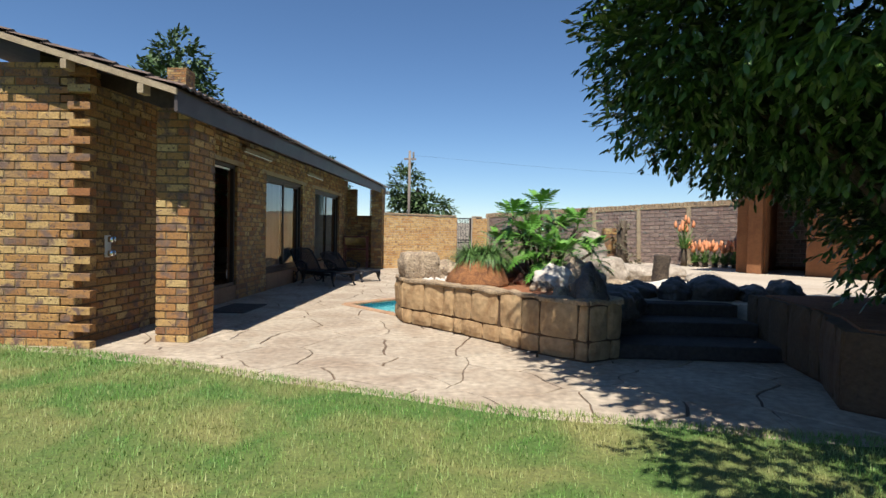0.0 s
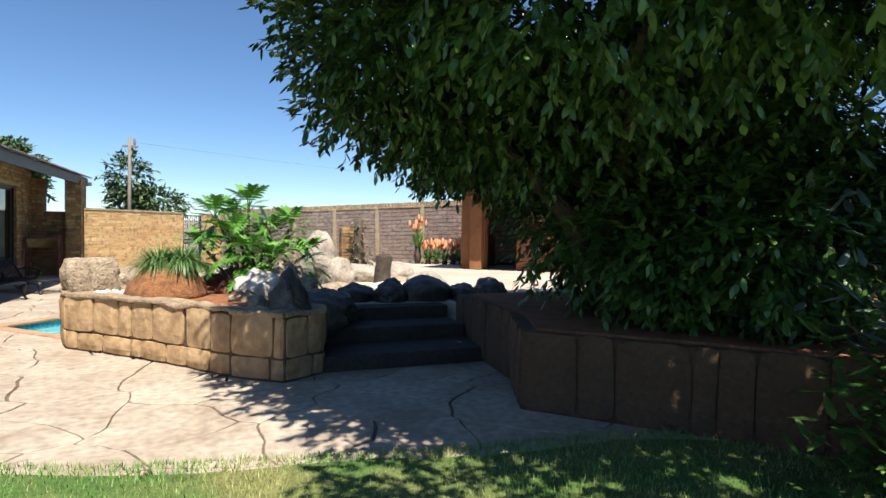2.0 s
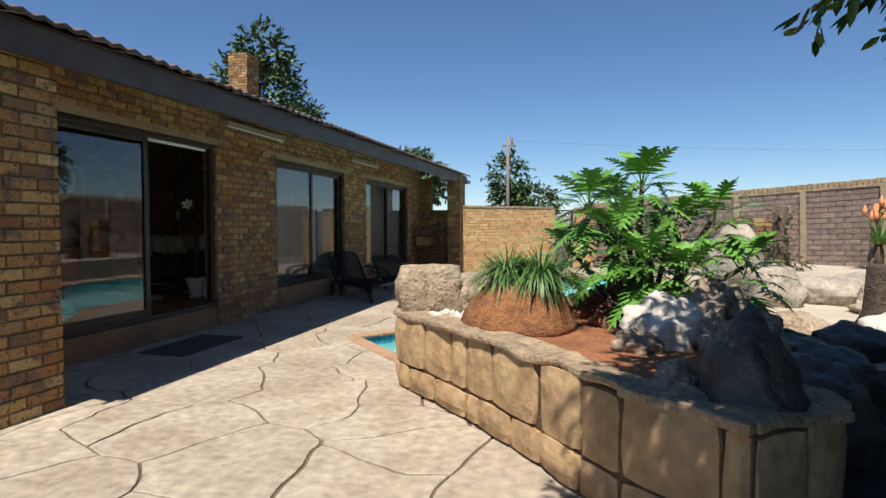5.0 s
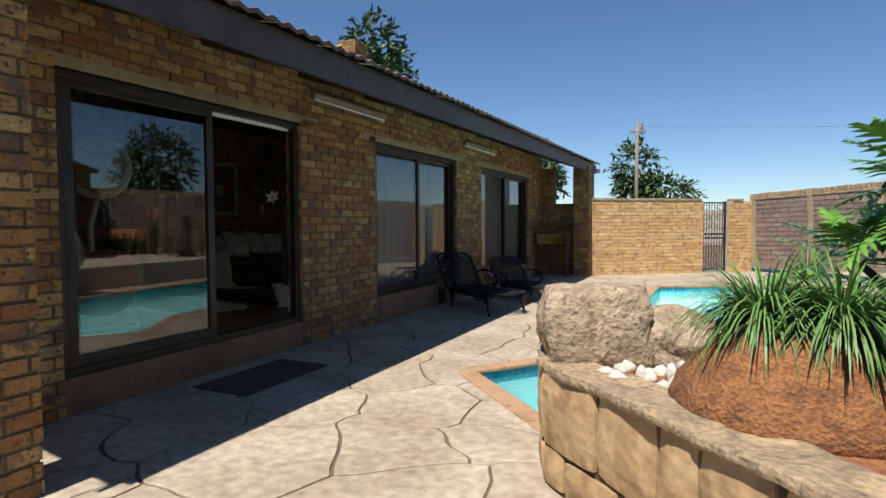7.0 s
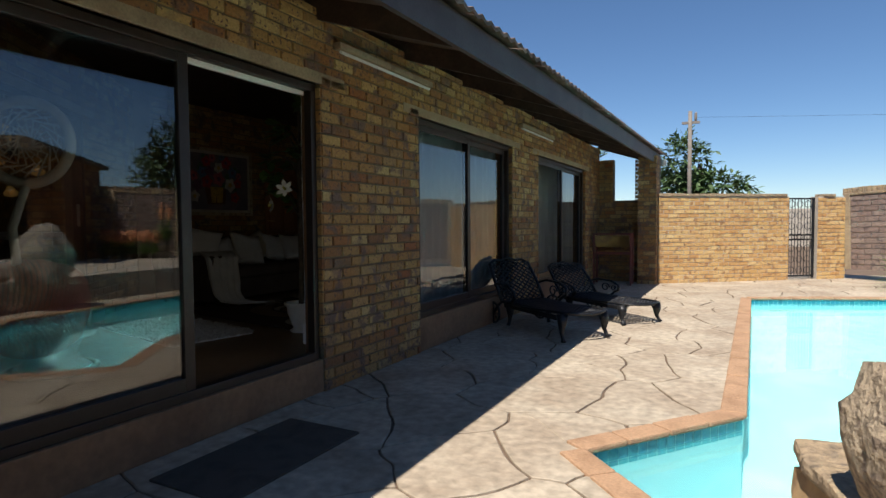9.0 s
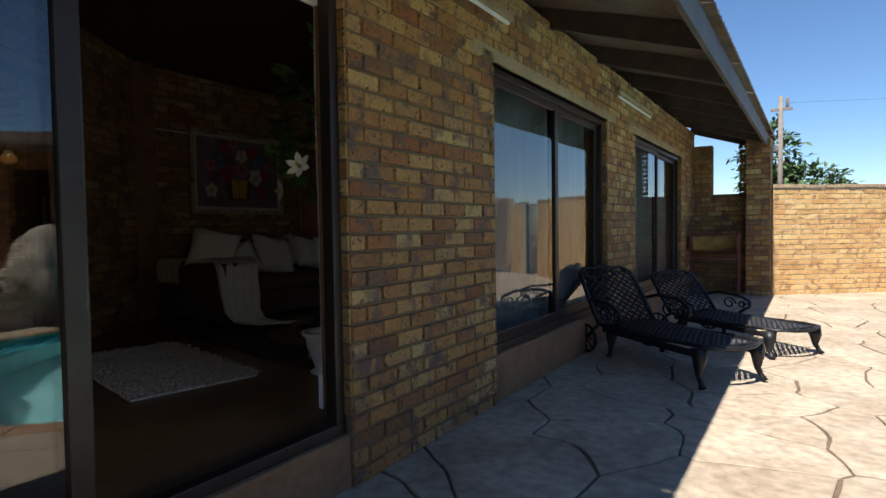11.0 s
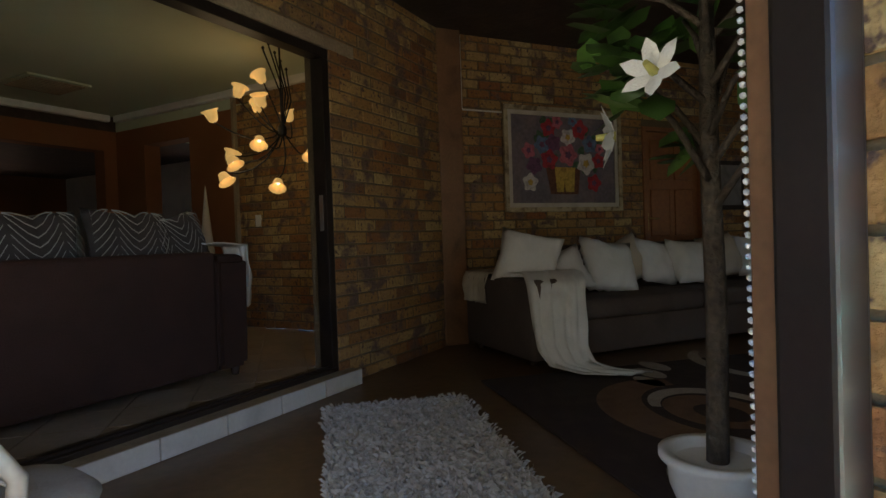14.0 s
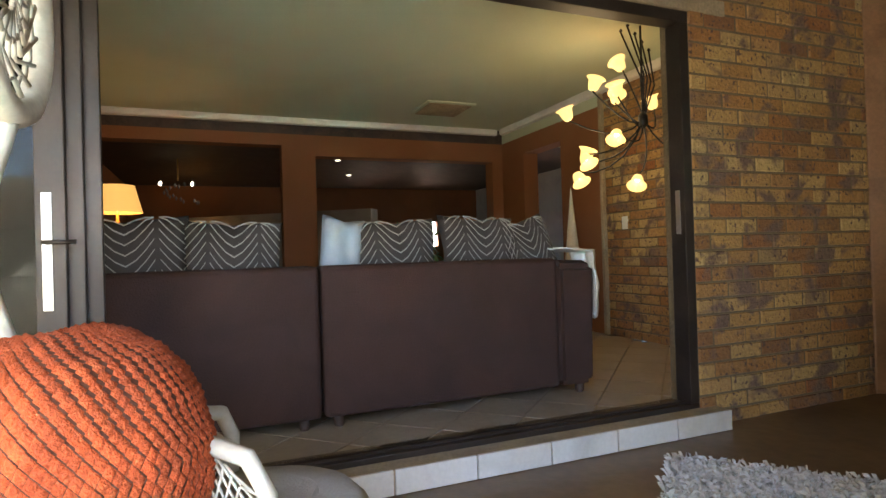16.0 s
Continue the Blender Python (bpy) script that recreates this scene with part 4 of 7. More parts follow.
def crown_mesh(blobs, count, size, mat, seed, shell=0.55, name="crown"):
    """Twigs of leaves gathered in uneven clumps: (centre, radii) each."""
    rng = random.Random(seed)
    verts, faces = [], []
    weights = [(r[0] * r[1] * r[2]) ** 0.8 for _, r in blobs]
    for _ in range(count // 7):
        c, r = rng.choices(blobs, weights)[0]
        d = Vector((rng.gauss(0, 1), rng.gauss(0, 1), rng.gauss(0, 1))).normalized()
        q = shell + (1 - shell) * rng.random() ** 0.7
        q *= 1 + 0.22 * noise.noise(d * 2.3 + Vector(c))
        p = Vector(c) + Vector((d.x * r[0], d.y * r[1], d.z * r[2])) * q
        out = (d + Vector((rng.uniform(-0.6, 0.6), rng.uniform(-0.6, 0.6), rng.uniform(-0.7, 0.3)))).normalized()
        for i in range(7):
            w = (out + Vector((rng.uniform(-1, 1), rng.uniform(-1, 1), rng.uniform(-0.9, 0.6))) * 0.85).normalized()
            up = (Vector((0, 0, 1)) + Vector((rng.uniform(-0.6, 0.6), rng.uniform(-0.6, 0.6), 0))).normalized()
            oval_leaf(verts, faces, p + out * (i - 3) * size * 0.34, w, up, size * rng.uniform(0.7, 1.25), size * rng.uniform(0.34, 0.5))
    return mesh_of(name, verts, faces, mat, smooth=True)


def tree(name, at, label, stems, blobs, count, size, mat, seed):
    t = thing(name, label, "tree")
    for line, radii in stems:
        part("trunk" if radii[0] > 0.07 else "limb", tube(line, radii, 9), BARK, t)
    tagged(part("crown", crown_mesh(blobs, count, size, mat, seed), parent=t, label="dense dark green leaves"), kind="stuff")
    t.matrix_basis = pose(*at)
    return t


tree("citrus_tree", (2.95, 4.7, 0.55), "spreading dark glossy-leaved tree in a raised bed",
     [([(0, 0, 0), (-0.05, 0.03, 0.6), (-0.02, -0.05, 1.3), (-0.1, -0.1, 2.2)], [0.17, 0.14, 0.12, 0.08]),
      ([(0.1, 0, 0), (0.35, 0.1, 0.7), (0.6, 0.1, 1.5), (0.9, 0.2, 2.3)], [0.13, 0.11, 0.09, 0.06]),
      ([(-0.1, 0.05, 0.2), (-0.5, 0.0, 0.9), (-1.1, 0.1, 1.5), (-1.8, 0.3, 1.9)], [0.1, 0.08, 0.05, 0.025]),
      ([(-0.03, 0, 0.9), (-0.5, -0.7, 1.5), (-1.0, -1.4, 1.9)], [0.065, 0.05, 0.03]),
      ([(0, 0, 1.0), (-0.6, 0.7, 1.6), (-1.3, 1.3, 1.9)], [0.065, 0.045, 0.02])],
     # high thin clumps, out of view, are added to shade the lawn and steps
     [((0.0, 0.0, 2.7), (2.2, 1.9, 1.75)), ((-1.5, 0.1, 2.45), (1.45, 1.35, 1.1)), ((-1.2, -1.3, 2.3), (1.3, 1.1, 1.0)), ((1.3, -0.8, 2.1), (1.7, 1.5, 1.6)), ((-1.7, 1.0, 1.95), (0.95, 0.9, 0.6)), ((-0.5, -2.1, 2.5), (1.3, 1.0, 1.0)), ((0.6, 0.1, 1.1), (1.1, 1.1, 0.95)), ((1.8, 0.6, 1.4), (1.7, 1.5, 1.4)), ((0.5, 0.6, 0.75), (0.8, 0.8, 0.7)), ((0.8, -0.4, 0.5), (1.1, 0.9, 0.6)), ((0.3, -0.5, 0.45), (0.7, 0.6, 0.42)), ((-2.05, 0.2, 2.3), (0.8, 1.0, 0.8)), ((0.2, -2.7, 3.1), (2.0, 1.05, 1.15)), ((2.2, -2.2, 2.6), (1.7, 1.3, 1.5)), ((2.2, -2.0, 1.9), (1.2, 0.8, 0.6)), ((0.9, -1.0, 0.7), (1.2, 0.8, 0.7)), ((-0.9, 0.5, 1.7), (1.0, 0.9, 0.6)), ((-1.9, -3.5, 3.0), (1.1, 0.8, 0.55)), ((-0.9, -3.4, 3.0), (1.1, 0.8, 0.6)), ((-1.7, -1.5, 2.95), (1.1, 1.0, 0.5)), ((-1.6, -1.4, 3.25), (1.1, 1.0, 0.4)), ((-1.7, -0.6, 3.15), (0.9, 1.0, 0.45)), ((-1.2, -2.4, 3.1), (1.1, 0.9, 0.5)), ((-0.7, 1.3, 1.85), (1.3, 1.1, 0.8)), ((0.6, 1.6, 1.65), (1.5, 1.2, 0.9)), ((1.9, 1.2, 2.0), (1.6, 1.4, 1.2)), ((1.4, -0.2, 1.0), (1.2, 1.0, 0.9)), ((0.0, 0.3, 0.9), (0.85, 0.9, 0.85)), ((0.15, -0.6, 0.7), (0.9, 0.7, 0.75)), ((0.6, -1.2, 0.8), (0.9, 0.6, 0.85)), ((1.1, 1.1, 1.0), (0.9, 0.8, 0.8)), ((0.5, -0.2, 0.9), (0.7, 0.7, 0.8)), ((-2.6, -0.45, 2.8), (0.7, 0.5, 0.3)), ((-2.5, -0.5, 2.95), (0.8, 0.6, 0.35)), ((-2.35, -1.1, 2.85), (0.8, 0.6, 0.35)), ((-2.0, -0.1, 2.7), (0.7, 0.5, 0.35)), ((-2.65, -0.6, 3.15), (0.8, 0.9, 0.35)), ((-2.35, 0.3, 3.2), (0.8, 0.8, 0.4)), ((-2.15, -2.0, 3.0), (0.8, 0.8, 0.35)), ((-1.9, -1.3, 3.1), (0.9, 0.8, 0.4)), ((-1.3, -1.5, 3.3), (1.0, 0.8, 0.5)), ((-0.5, -2.1, 3.4), (1.0, 0.9, 0.5)), ((-2.4, -1.4, 3.05), (0.8, 0.7, 0.3)), ((0.3, -1.6, 3.4), (1.2, 1.0, 0.5)), ((-1.6, 0.9, 2.9), (1.0, 0.9, 0.6))],
     225000, 0.088, LEAF, 5)
tree("shade_tree", (-15.2, 27.5, 0.0), "tall dense tree standing behind the house", [([(0, 0, 0), (0.1, 0, 4), (0, 0.1, 8)], [0.35, 0.28, 0.1])],
     [((0, 0, 7.2), (2.2, 2.2, 2.3)), ((0.3, 0, 9.2), (1.3, 1.3, 1.5)), ((1.4, 0, 5.6), (2.0, 2.0, 1.6)), ((-1.2, 0, 6.0), (1.7, 1.7, 1.6))], 9000, 0.30, FAR_LEAF, 6)
tree("garden_tree", (-10.0, 36.0, 0.0), "round leafy tree beyond the boundary wall", [([(0, 0, 0), (0.1, 0, 2), (0, 0.1, 4)], [0.25, 0.2, 0.1])],
     [((0, 0, 4.2), (1.7, 1.7, 1.5)), ((0.5, 0, 3.4), (1.2, 1.2, 1.1))], 4500, 0.30, FAR_LEAF, 7)
tree("garden_tree", (-3.9, 36.0, 0.0), "ragged leafy tree beyond the boundary wall", [([(0, 0, 0), (0.1, 0, 2), (0, 0.1, 4)], [0.25, 0.2, 0.1])],
     [((-0.7, 0, 3.9), (1.15, 1.2, 1.5)), ((0.8, 0, 2.7), (1.5, 1.3, 0.8)), ((-0.6, 0, 2.6), (1.2, 1.3, 1.2))], 4200, 0.28, FAR_LEAF, 8)
tree("garden_tree", (17.5, 26.0, 0.0), "leafy tree behind the outbuilding", [([(0, 0, 0), (0.1, 0, 2), (0, 0.1, 4)], [0.25, 0.2, 0.1])],
     [((0, 0, 4.4), (1.8, 1.8, 2.0)), ((1.2, 0, 3.4), (1.5, 1.5, 1.6))], 4200, 0.28, FAR_LEAF, 9)


def utility_pole():
    p = thing("utility_pole", "tall thin utility pole with a short crossarm", "pole")
    wood = material("pole_timber", (0.22, 0.19, 0.16), 0.9, vary=0.6, scale=5, dark=(0.15, 0.13, 0.11), grain=0.2)
    part("mast", tube([(0, 0, 0), (0, 0, 5.6)], [0.09, 0.07], 8), wood, p)
    part("crossarm", box((-0.3, -0.04, 5.1), (0.35, 0.04, 5.2), 0.01), wood, p)
    part("insulator", lathe([(0.03, 0), (0.05, 0.05), (0.05, 0.3), (0.02, 0.34)], 8), wood, p, m=Matrix.Translation((0.2, 0, 5.2)))
    p.matrix_basis = pose(-3.95, 31.0, 0)


utility_pole()
cable = [Vector((-3.75 + 42 * k / 14, 31.0 + 3 * k / 14, 5.35 - 1.1 * math.sin(math.pi * k / 14) + 0.6 * k / 14)) for k in range(15)]
tagged(part("power_cable", tube(cable, 0.0035, 5), BLACK_IRON), "thin slack power cable hung from the utility pole", "cable")

# ---- garden: terrace, steps, tree bed ----
terrace = tagged(part("terrace", prism([(0.6, 7.35), (2.4, 7.3), (2.5, 7.0), (12, 3.5), (16, 9), (9, 15), (3.2, 19.6), (2.3, 17.6), (1.9, 12), (1.2, 9.2)], 0.0, 0.45), SAND), "raised terrace of pale worn screed", "terrace", kind="structure")
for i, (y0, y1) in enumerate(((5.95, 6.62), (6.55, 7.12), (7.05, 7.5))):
    st = tagged(part("step", box((0.62, y0, 0.0), (2.35, y1, 0.15 * (i + 1) - (0.004 if i == 2 else 0)), 0.02), SHADED_STEP_STONE), "wide rough stone garden step", "step", group="garden steps", kind="structure")
for i, x in enumerate((0.95, 1.35, 1.8, 2.3, 2.75, 3.2)):
    boulder("edging_rock", (x, 7.55 + 0.1 * (i % 2), 0.44), (0.26, 0.17, 0.12 + 0.03 * (i % 3)), 80 + i, DARK_ROCK, "dark flat rock edging the terrace", 20 * i, rough=0.3)
boulder("boulder", (2.27, 7.62, 0.44), (0.34, 0.27, 0.21), 90, DARK_ROCK, "large dark rounded boulder on the terrace edge", 15, rough=0.22)

BED = [(1.86, 4.42), (2.75, 3.45), (3.3, 2.75), (6.5, 1.8), (8, 4.5), (6.0, 7.0), (2.45, 7.0), (2.2, 5.2)]


def tree_bed():
    p = thing("tree_bed", "raised tree bed of shaded orange-brown stone slabs", "planter")
    part("core", prism(BED, 0.0, 0.58), PLANTER_CORE, p)
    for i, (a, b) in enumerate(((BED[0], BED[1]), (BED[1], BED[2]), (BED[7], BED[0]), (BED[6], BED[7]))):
        stone_faces(p, [(a, b)], (0.62,), 40 + i, SHADED_BED_STONE)
    part("soil", prism([(4.5 + (x - 4.5) * 0.95, 4.5 + (y - 4.5) * 0.93) for x, y in BED], 0.57, 0.60), EARTH, p, "dark soil")


tree_bed()


def broad_plant(name, at, label, count, size, mat, seed, spread=0.6, height=0.9):
    t = thing(name, label, "plant")
    rng = random.Random(seed)
    verts, faces = [], []
    for _ in range(count):
        a, e = rng.uniform(0, 6.283), rng.uniform(0.1, 1.2)
        base = Vector((rng.uniform(-spread, spread), rng.uniform(-spread, spread), rng.uniform(0.05, height)))
        d = Vector((math.cos(a) * math.cos(e), math.sin(a) * math.cos(e), math.sin(e) - 0.4)).normalized()
        oval_leaf(verts, faces, base, d, Vector((0, 0, 1)), size * rng.uniform(0.7, 1.3), size * 0.33)
    part("foliage", mesh_of("foliage", verts, faces, mat, smooth=True), parent=t)
    for i in range(5):
        x, y = rng.uniform(-spread, spread) * 0.6, rng.uniform(-spread, spread) * 0.6
        part("stem", tube([(x * 0.4, y * 0.4, 0), (x * 0.8, y * 0.8, height * 0.5), (x, y, height)], [0.02, 0.015, 0.008], 6), BARK, t)
    t.matrix_basis = pose(*at)


PALE_LEAF = material("silver_leaf", [(0.10, 0.14, 0.09), (0.22, 0.25, 0.19), (0.06, 0.10, 0.04)], 0.45, random="island")
broad_plant("silver_shrub", (3.55, 3.3, 0.58), "silvery broad-leaved shrub at the lawn's edge", 260, 0.17, PALE_LEAF, 12, 0.55, 1.2)
broad_plant("silver_shrub", (4.4, 2.6, 0.58), "silvery broad-leaved shrub at the lawn's edge", 260, 0.17, LEAF, 13, 0.7, 1.6)
broad_plant("border_plant", (3.25, 2.45, 0.0), "dark low leaves at the foot of the bed", 260, 0.13, LEAF, 14, 0.4, 0.7)
broad_plant("border_plant", (3.9, 1.9, 0.0), "dark leafy shrub at the foot of the bed", 420, 0.15, LEAF, 16, 0.6, 1.5)

broad_plant("border_plant", (2.85, 2.25, 0.0), "dark leafy shrub at the foot of the bed", 520, 0.14, LEAF, 17, 0.45, 1.0)
broad_plant("border_plant", (3.35, 1.75, 0.0), "dark leafy shrub at the foot of the bed", 520, 0.15, LEAF, 18, 0.55, 1.2)

slats = thing("slatted_fence", "tall fence of pale upright wooden slats", "fence", kind="structure")
slat_wood = material("fence_timber", (0.30, 0.20, 0.11), 0.85, vary=0.6, scale=4, dark=(0.2, 0.12, 0.06), grain=0.2, bump=0.2)
for i in range(46):
    part("slat", box((i * 0.19, -0.02, 0), (i * 0.19 + 0.15, 0.02, 2.1 + 0.04 * (i % 3)), 0.006), slat_wood, slats)
part("rail", box((0, 0.02, 0.5), (8.7, 0.06, 0.6), 0.006), slat_wood, slats)
part("rail", box((0, 0.02, 1.6), (8.7, 0.06, 1.7), 0.006), slat_wood, slats)
slats.matrix_basis = along((9.2, 10.0), (8.0, 0.0))

# ---- garden: waterfall rocks, stump, column, flowers ----
for at, r, s, mat, lab in (((1.52, 11.3, 0.42), (0.38, 0.36, 0.55), 101, ROCK, "big smooth grey-tan boulder of the rock garden"), ((1.66, 10.2, 0.42), (0.27, 0.24, 0.30), 102, ROCK, "upright grey boulder beside the big one"), ((1.25, 8.6, 0.40), (0.35, 0.3, 0.14), 103, WARM_ROCK, "low tan rock at the rill"),
                           ((2.08, 8.50, 0.43), (0.46, 0.34, 0.13), 104, WHITE_STONE, "pale cracked cement rock at the rill"), ((2.75, 8.9, 0.42), (0.34, 0.30, 0.2), 105, ROCK, "grey rock by the stump"), ((2.15, 10.6, 0.42), (0.5, 0.3, 0.22), 106, ROCK, "grey rock ledge over the small pond"), ((2.6, 9.7, 0.42), (0.40, 0.30, 0.12), 107, WARM_ROCK, "flat tan rock of the small pond's rim"), ((3.0, 11.4, 0.42), (0.5, 0.35, 0.2), 108, ROCK, "grey rock behind the small pond")):
    boulder("boulder", at, r, s, mat, lab, 37 * s % 180, rough=0.22)


def stump():
    t = thing("tree_stump", "short dark weathered tree stump standing upright", "stump")
    bm = lathe([(0.16, 0), (0.13, 0.1), (0.115, 0.28), (0.12, 0.48), (0.10, 0.5)], 16)
    for v in bm.verts:
        v.co.x *= 1 + 0.2 * noise.noise(v.co * 9)
        v.co.y *= 1 + 0.2 * noise.noise(v.co * 9 + Vector((4, 4, 4)))
    part("wood", bm, material("stump_wood", (0.05, 0.036, 0.026), 0.95, vary=0.8, scale=14, dark=(0.11, 0.08, 0.055), grain=0.4, grain_scale=45, bump=1.0), t)
    t.matrix_basis = pose(2.04, 8.87, 0.47, 3, 2)


stump()
brick_column = pillar("garden_column", 2.9, 3.24, 15.9, 16.24, 1.45, "short square orange brick column in the garden")


def aloe(at, size, label, tall, blooms, seed):
    t = thing("flowering_aloe", label, "plant")
    rng = random.Random(seed)
    part("trunk", tube([(0, 0, 0), (0.02, 0, tall * 0.5), (0, 0.02, tall)], [0.09, 0.08, 0.07], 8), BARK, t)
    tuft(t, (0, 0, tall), 0.12 * size, 60, 0.42 * size, STRAP_LEAF, seed, "rosette", width=0.03, droop=0.7)
    for _ in range(blooms):
        a, r, h = rng.uniform(0, 6.283), rng.uniform(0.05, 0.3) * size, rng.uniform(0.45, 0.75) * size
        p = Vector((math.cos(a) * r, math.sin(a) * r, tall + h))
        spike = part("flower_stalk", tube([(0, 0, tall), p * 0.6 + Vector((0, 0, tall * 0.4)), p], [0.012, 0.01, 0.008], 5), STRAP_LEAF, t)
        bm = lathe([(0.012, -0.02), (0.05, 0.0), (0.045, 0.07), (0.025, 0.14), (0.006, 0.18)], 7)
        bmesh.ops.translate(bm, verts=bm.verts, vec=p)
        part("flower", bm, PETAL, spike, "orange flower spike")
    t.matrix_basis = pose(*at)


aloe((5.10, 16.0, 0.45), 1.0, "tall aloe with orange flower spikes against the wall", 0.5, 12, 1)
for i in range(6):
    aloe((5.35 + 0.20 * i, 15.85 - 0.13 * i, 0.45), 0.62, "low clump of aloe in orange flower against the wall", 0.12, 11, 2 + i)


def climber_trunk():
    t = thing("dead_trunk", "knobbly dead tree trunk wrapped in dry creeper", "trunk")
    part("wood", tube([(0, 0, 0), (0.02, 0, 0.4), (-0.02, 0, 0.8), (0.03, 0.02, 1.2)], [0.2, 0.14, 0.12, 0.11], 10), BARK, t)
    part("creeper", crown_mesh([((0, 0, 0.6), (0.22, 0.22, 0.65)), ((0.1, 0, 0.15), (0.4, 0.35, 0.2))], 700, 0.08, material("dry_creeper", [(0.16, 0.13, 0.08), (0.10, 0.10, 0.05), (0.22, 0.17, 0.11)], 0.8, random="island"), 3, name="creeper"), parent=t)
    t.matrix_basis = pose(3.27, 15.5, 0.45)


climber_trunk()

# ---- boundary walls, gate, outbuilding ----
END_A, END_B = Vector((-3.60, 19.0, 0)), Vector((-0.06, 21.75, 0))
end_len = (END_B - END_A).length
gate_u = 3.05
end_wall = brick_wall("wall_north", END_A, END_B, 0.0, 1.80, "sunlit yellow face-brick garden wall", openings=[(gate_u, gate_u + 0.72, 0.0, 1.80)], mat=END_BRICK, mortar=PALE_MORTAR, both=False)
copings = random.Random(2)
for i in range(int(end_len / 0.3)):
    u = i * 0.3
    if not gate_u - 0.2 < u < gate_u + 0.62:
        part("coping_brick", box((u, -0.03, 1.80), (u + 0.29, 0.23, 1.855 + copings.uniform(-0.005, 0.005)), 0.008), CAPPING, end_wall)


def gate():
    g = thing("garden_gate", "dark wrought-iron gate with scrolled mesh", "gate")
    for lo, hi in (((0, 0.03), (0.04, 1.78)), ((0.68, 0.03), (0.72, 1.78))):
        part("gate_post", box((lo[0], -0.02, lo[1]), (hi[0], 0.02, hi[1]), 0.004), BLACK_IRON, g)
    for z in (0.06, 0.85, 0.95, 1.74):
        part("gate_rail", box((0.04, -0.012, z), (0.68, 0.012, z + 0.035), 0.003), BLACK_IRON, g)
    for i in range(8):
        part("gate_bar", tube([(0.09 + i * 0.077, 0, 0.09), (0.09 + i * 0.077, 0, 1.75)], 0.009, 6), BLACK_IRON, g)
    for j in range(7):
        for i in range(3):
            c = Vector((0.16 + i * 0.2, 0, 0.2 + j * 0.24))
            part("scroll", tube([c + Vector((0.075 * math.cos(a), 0, 0.075 * math.sin(a))) for a in [k * 0.7 for k in range(9)]], 0.007, 5, closed=True), BLACK_IRON, g)
    g.matrix_basis = along(END_A, END_B) @ pose(gate_u, 0.1, 0)


gate()
YARD_A, YARD_B = Vector((-0.06, 21.78, 0)), Vector((8.2, 14.05, 0))
yard_wall = brick_wall("wall_yard", YARD_A, YARD_B, 0.20, 1.62, "grey-brown split-block boundary wall with pale joints", mat=GREY_BLOCK, mortar=PALE_MORTAR, unit=(0.30, 0.115), proud=0.02)
yard_wall.matrix_basis = yard_wall.matrix_basis @ pose(0, 0, 0, 0, -2.0, 0)  # the ground rises along it
yard_len = (YARD_B - YARD_A).length
u = 0.1
while u < yard_len:
    part("post", box((u - 0.06, -0.055, 0), (u + 0.06, 0.1, 1.66), 0.01), LINTEL, yard_wall)
    u += 1.5
part("cap_rail", box((0, -0.04, 1.62), (yard_len, 0.24, 1.675), 0.008), CAPPING, yard_wall)
i = 0
while i * 0.105 < yard_len:
    part("coping_brick", box((i * 0.105, -0.03, 1.675), (i * 0.105 + 0.075, 0.2, 1.78 + copings.uniform(-0.008, 0.008)), 0.006), CAPPING, yard_wall)
    i += 1
tagged(part("wall_far", box((-40, 40, 0), (60, 40.3, 1.9)), PALE_MORTAR), "plain distant boundary wall", "wall", kind="structure")
for nm, lo, hi in (("wall_side", (12.5, -8, 0), (12.8, 14, 2.0)), ("wall_back", (-14, -7.3, 0), (12.8, -7, 2.0)), ("wall_left", (-14.3, -7.3, 0), (-14, 6, 2.0))):
    tagged(part(nm, box(lo, hi), PALE_MORTAR), "plain garden boundary wall", "wall", kind="structure")


def outbuilding():
    o = thing("outbuilding", "orange plastered outbuilding with a dark open doorway", "building", kind="structure")
    a, b = Vector((5.45, 13.75, 0)), Vector((9.05, 10.3, 0))
    length = (b - a).length
    base = along(a, b, 0.45)
    part("front_wall", wall_with_holes("front_wall", length, 2.35, 0.25, [(0.62, 1.42, 0.0, 2.05)], ORANGE_PLASTER), parent=o, m=base)
    part("side_wall", box((0, 0.25, 0), (0.25, 2.6, 2.35)), ORANGE_PLASTER, o, m=base)
    part("back_wall", box((0, 2.6, 0), (length, 2.85, 2.35)), ORANGE_PLASTER, o, m=base)
    part("side_wall", box((length - 0.25, 0.25, 0), (length, 2.6, 2.35)), ORANGE_PLASTER, o, m=base)
    part("pier", box((0.30, -0.22, 0), (0.60, -0.002, 2.35), 0.015), ORANGE_PLASTER, o, "orange plastered pier beside the doorway", base)
    bm = bmesh.new()
    for i in range(6):
        z0 = 2.35 + i * 0.085
        box((-0.12 + i * 0.2, -1.15 + i * 0.36, z0), (length + 0.45 - i * 0.28, 3.3 - i * 0.28, z0 + 0.11), 0.03, bm)
    part("thatch", bm, material("thatch", (0.13, 0.10, 0.07), 0.95, vary=0.7, scale=9, dark=(0.07, 0.05, 0.035), grain=0.4, grain_scale=60, bump=1.0), o, "grey-brown layered thatch roof", base)


outbuilding()
tg = thing("reed_clump", "clump of reedy green grass by the wall", "plant")
tuft(tg, (0, 0, 0), 0.25, 240, 0.95, STRAP_LEAF, 3, "blades", width=0.012, droop=1.2)
tg.matrix_basis = pose(0.92, 19.9, 0.0)

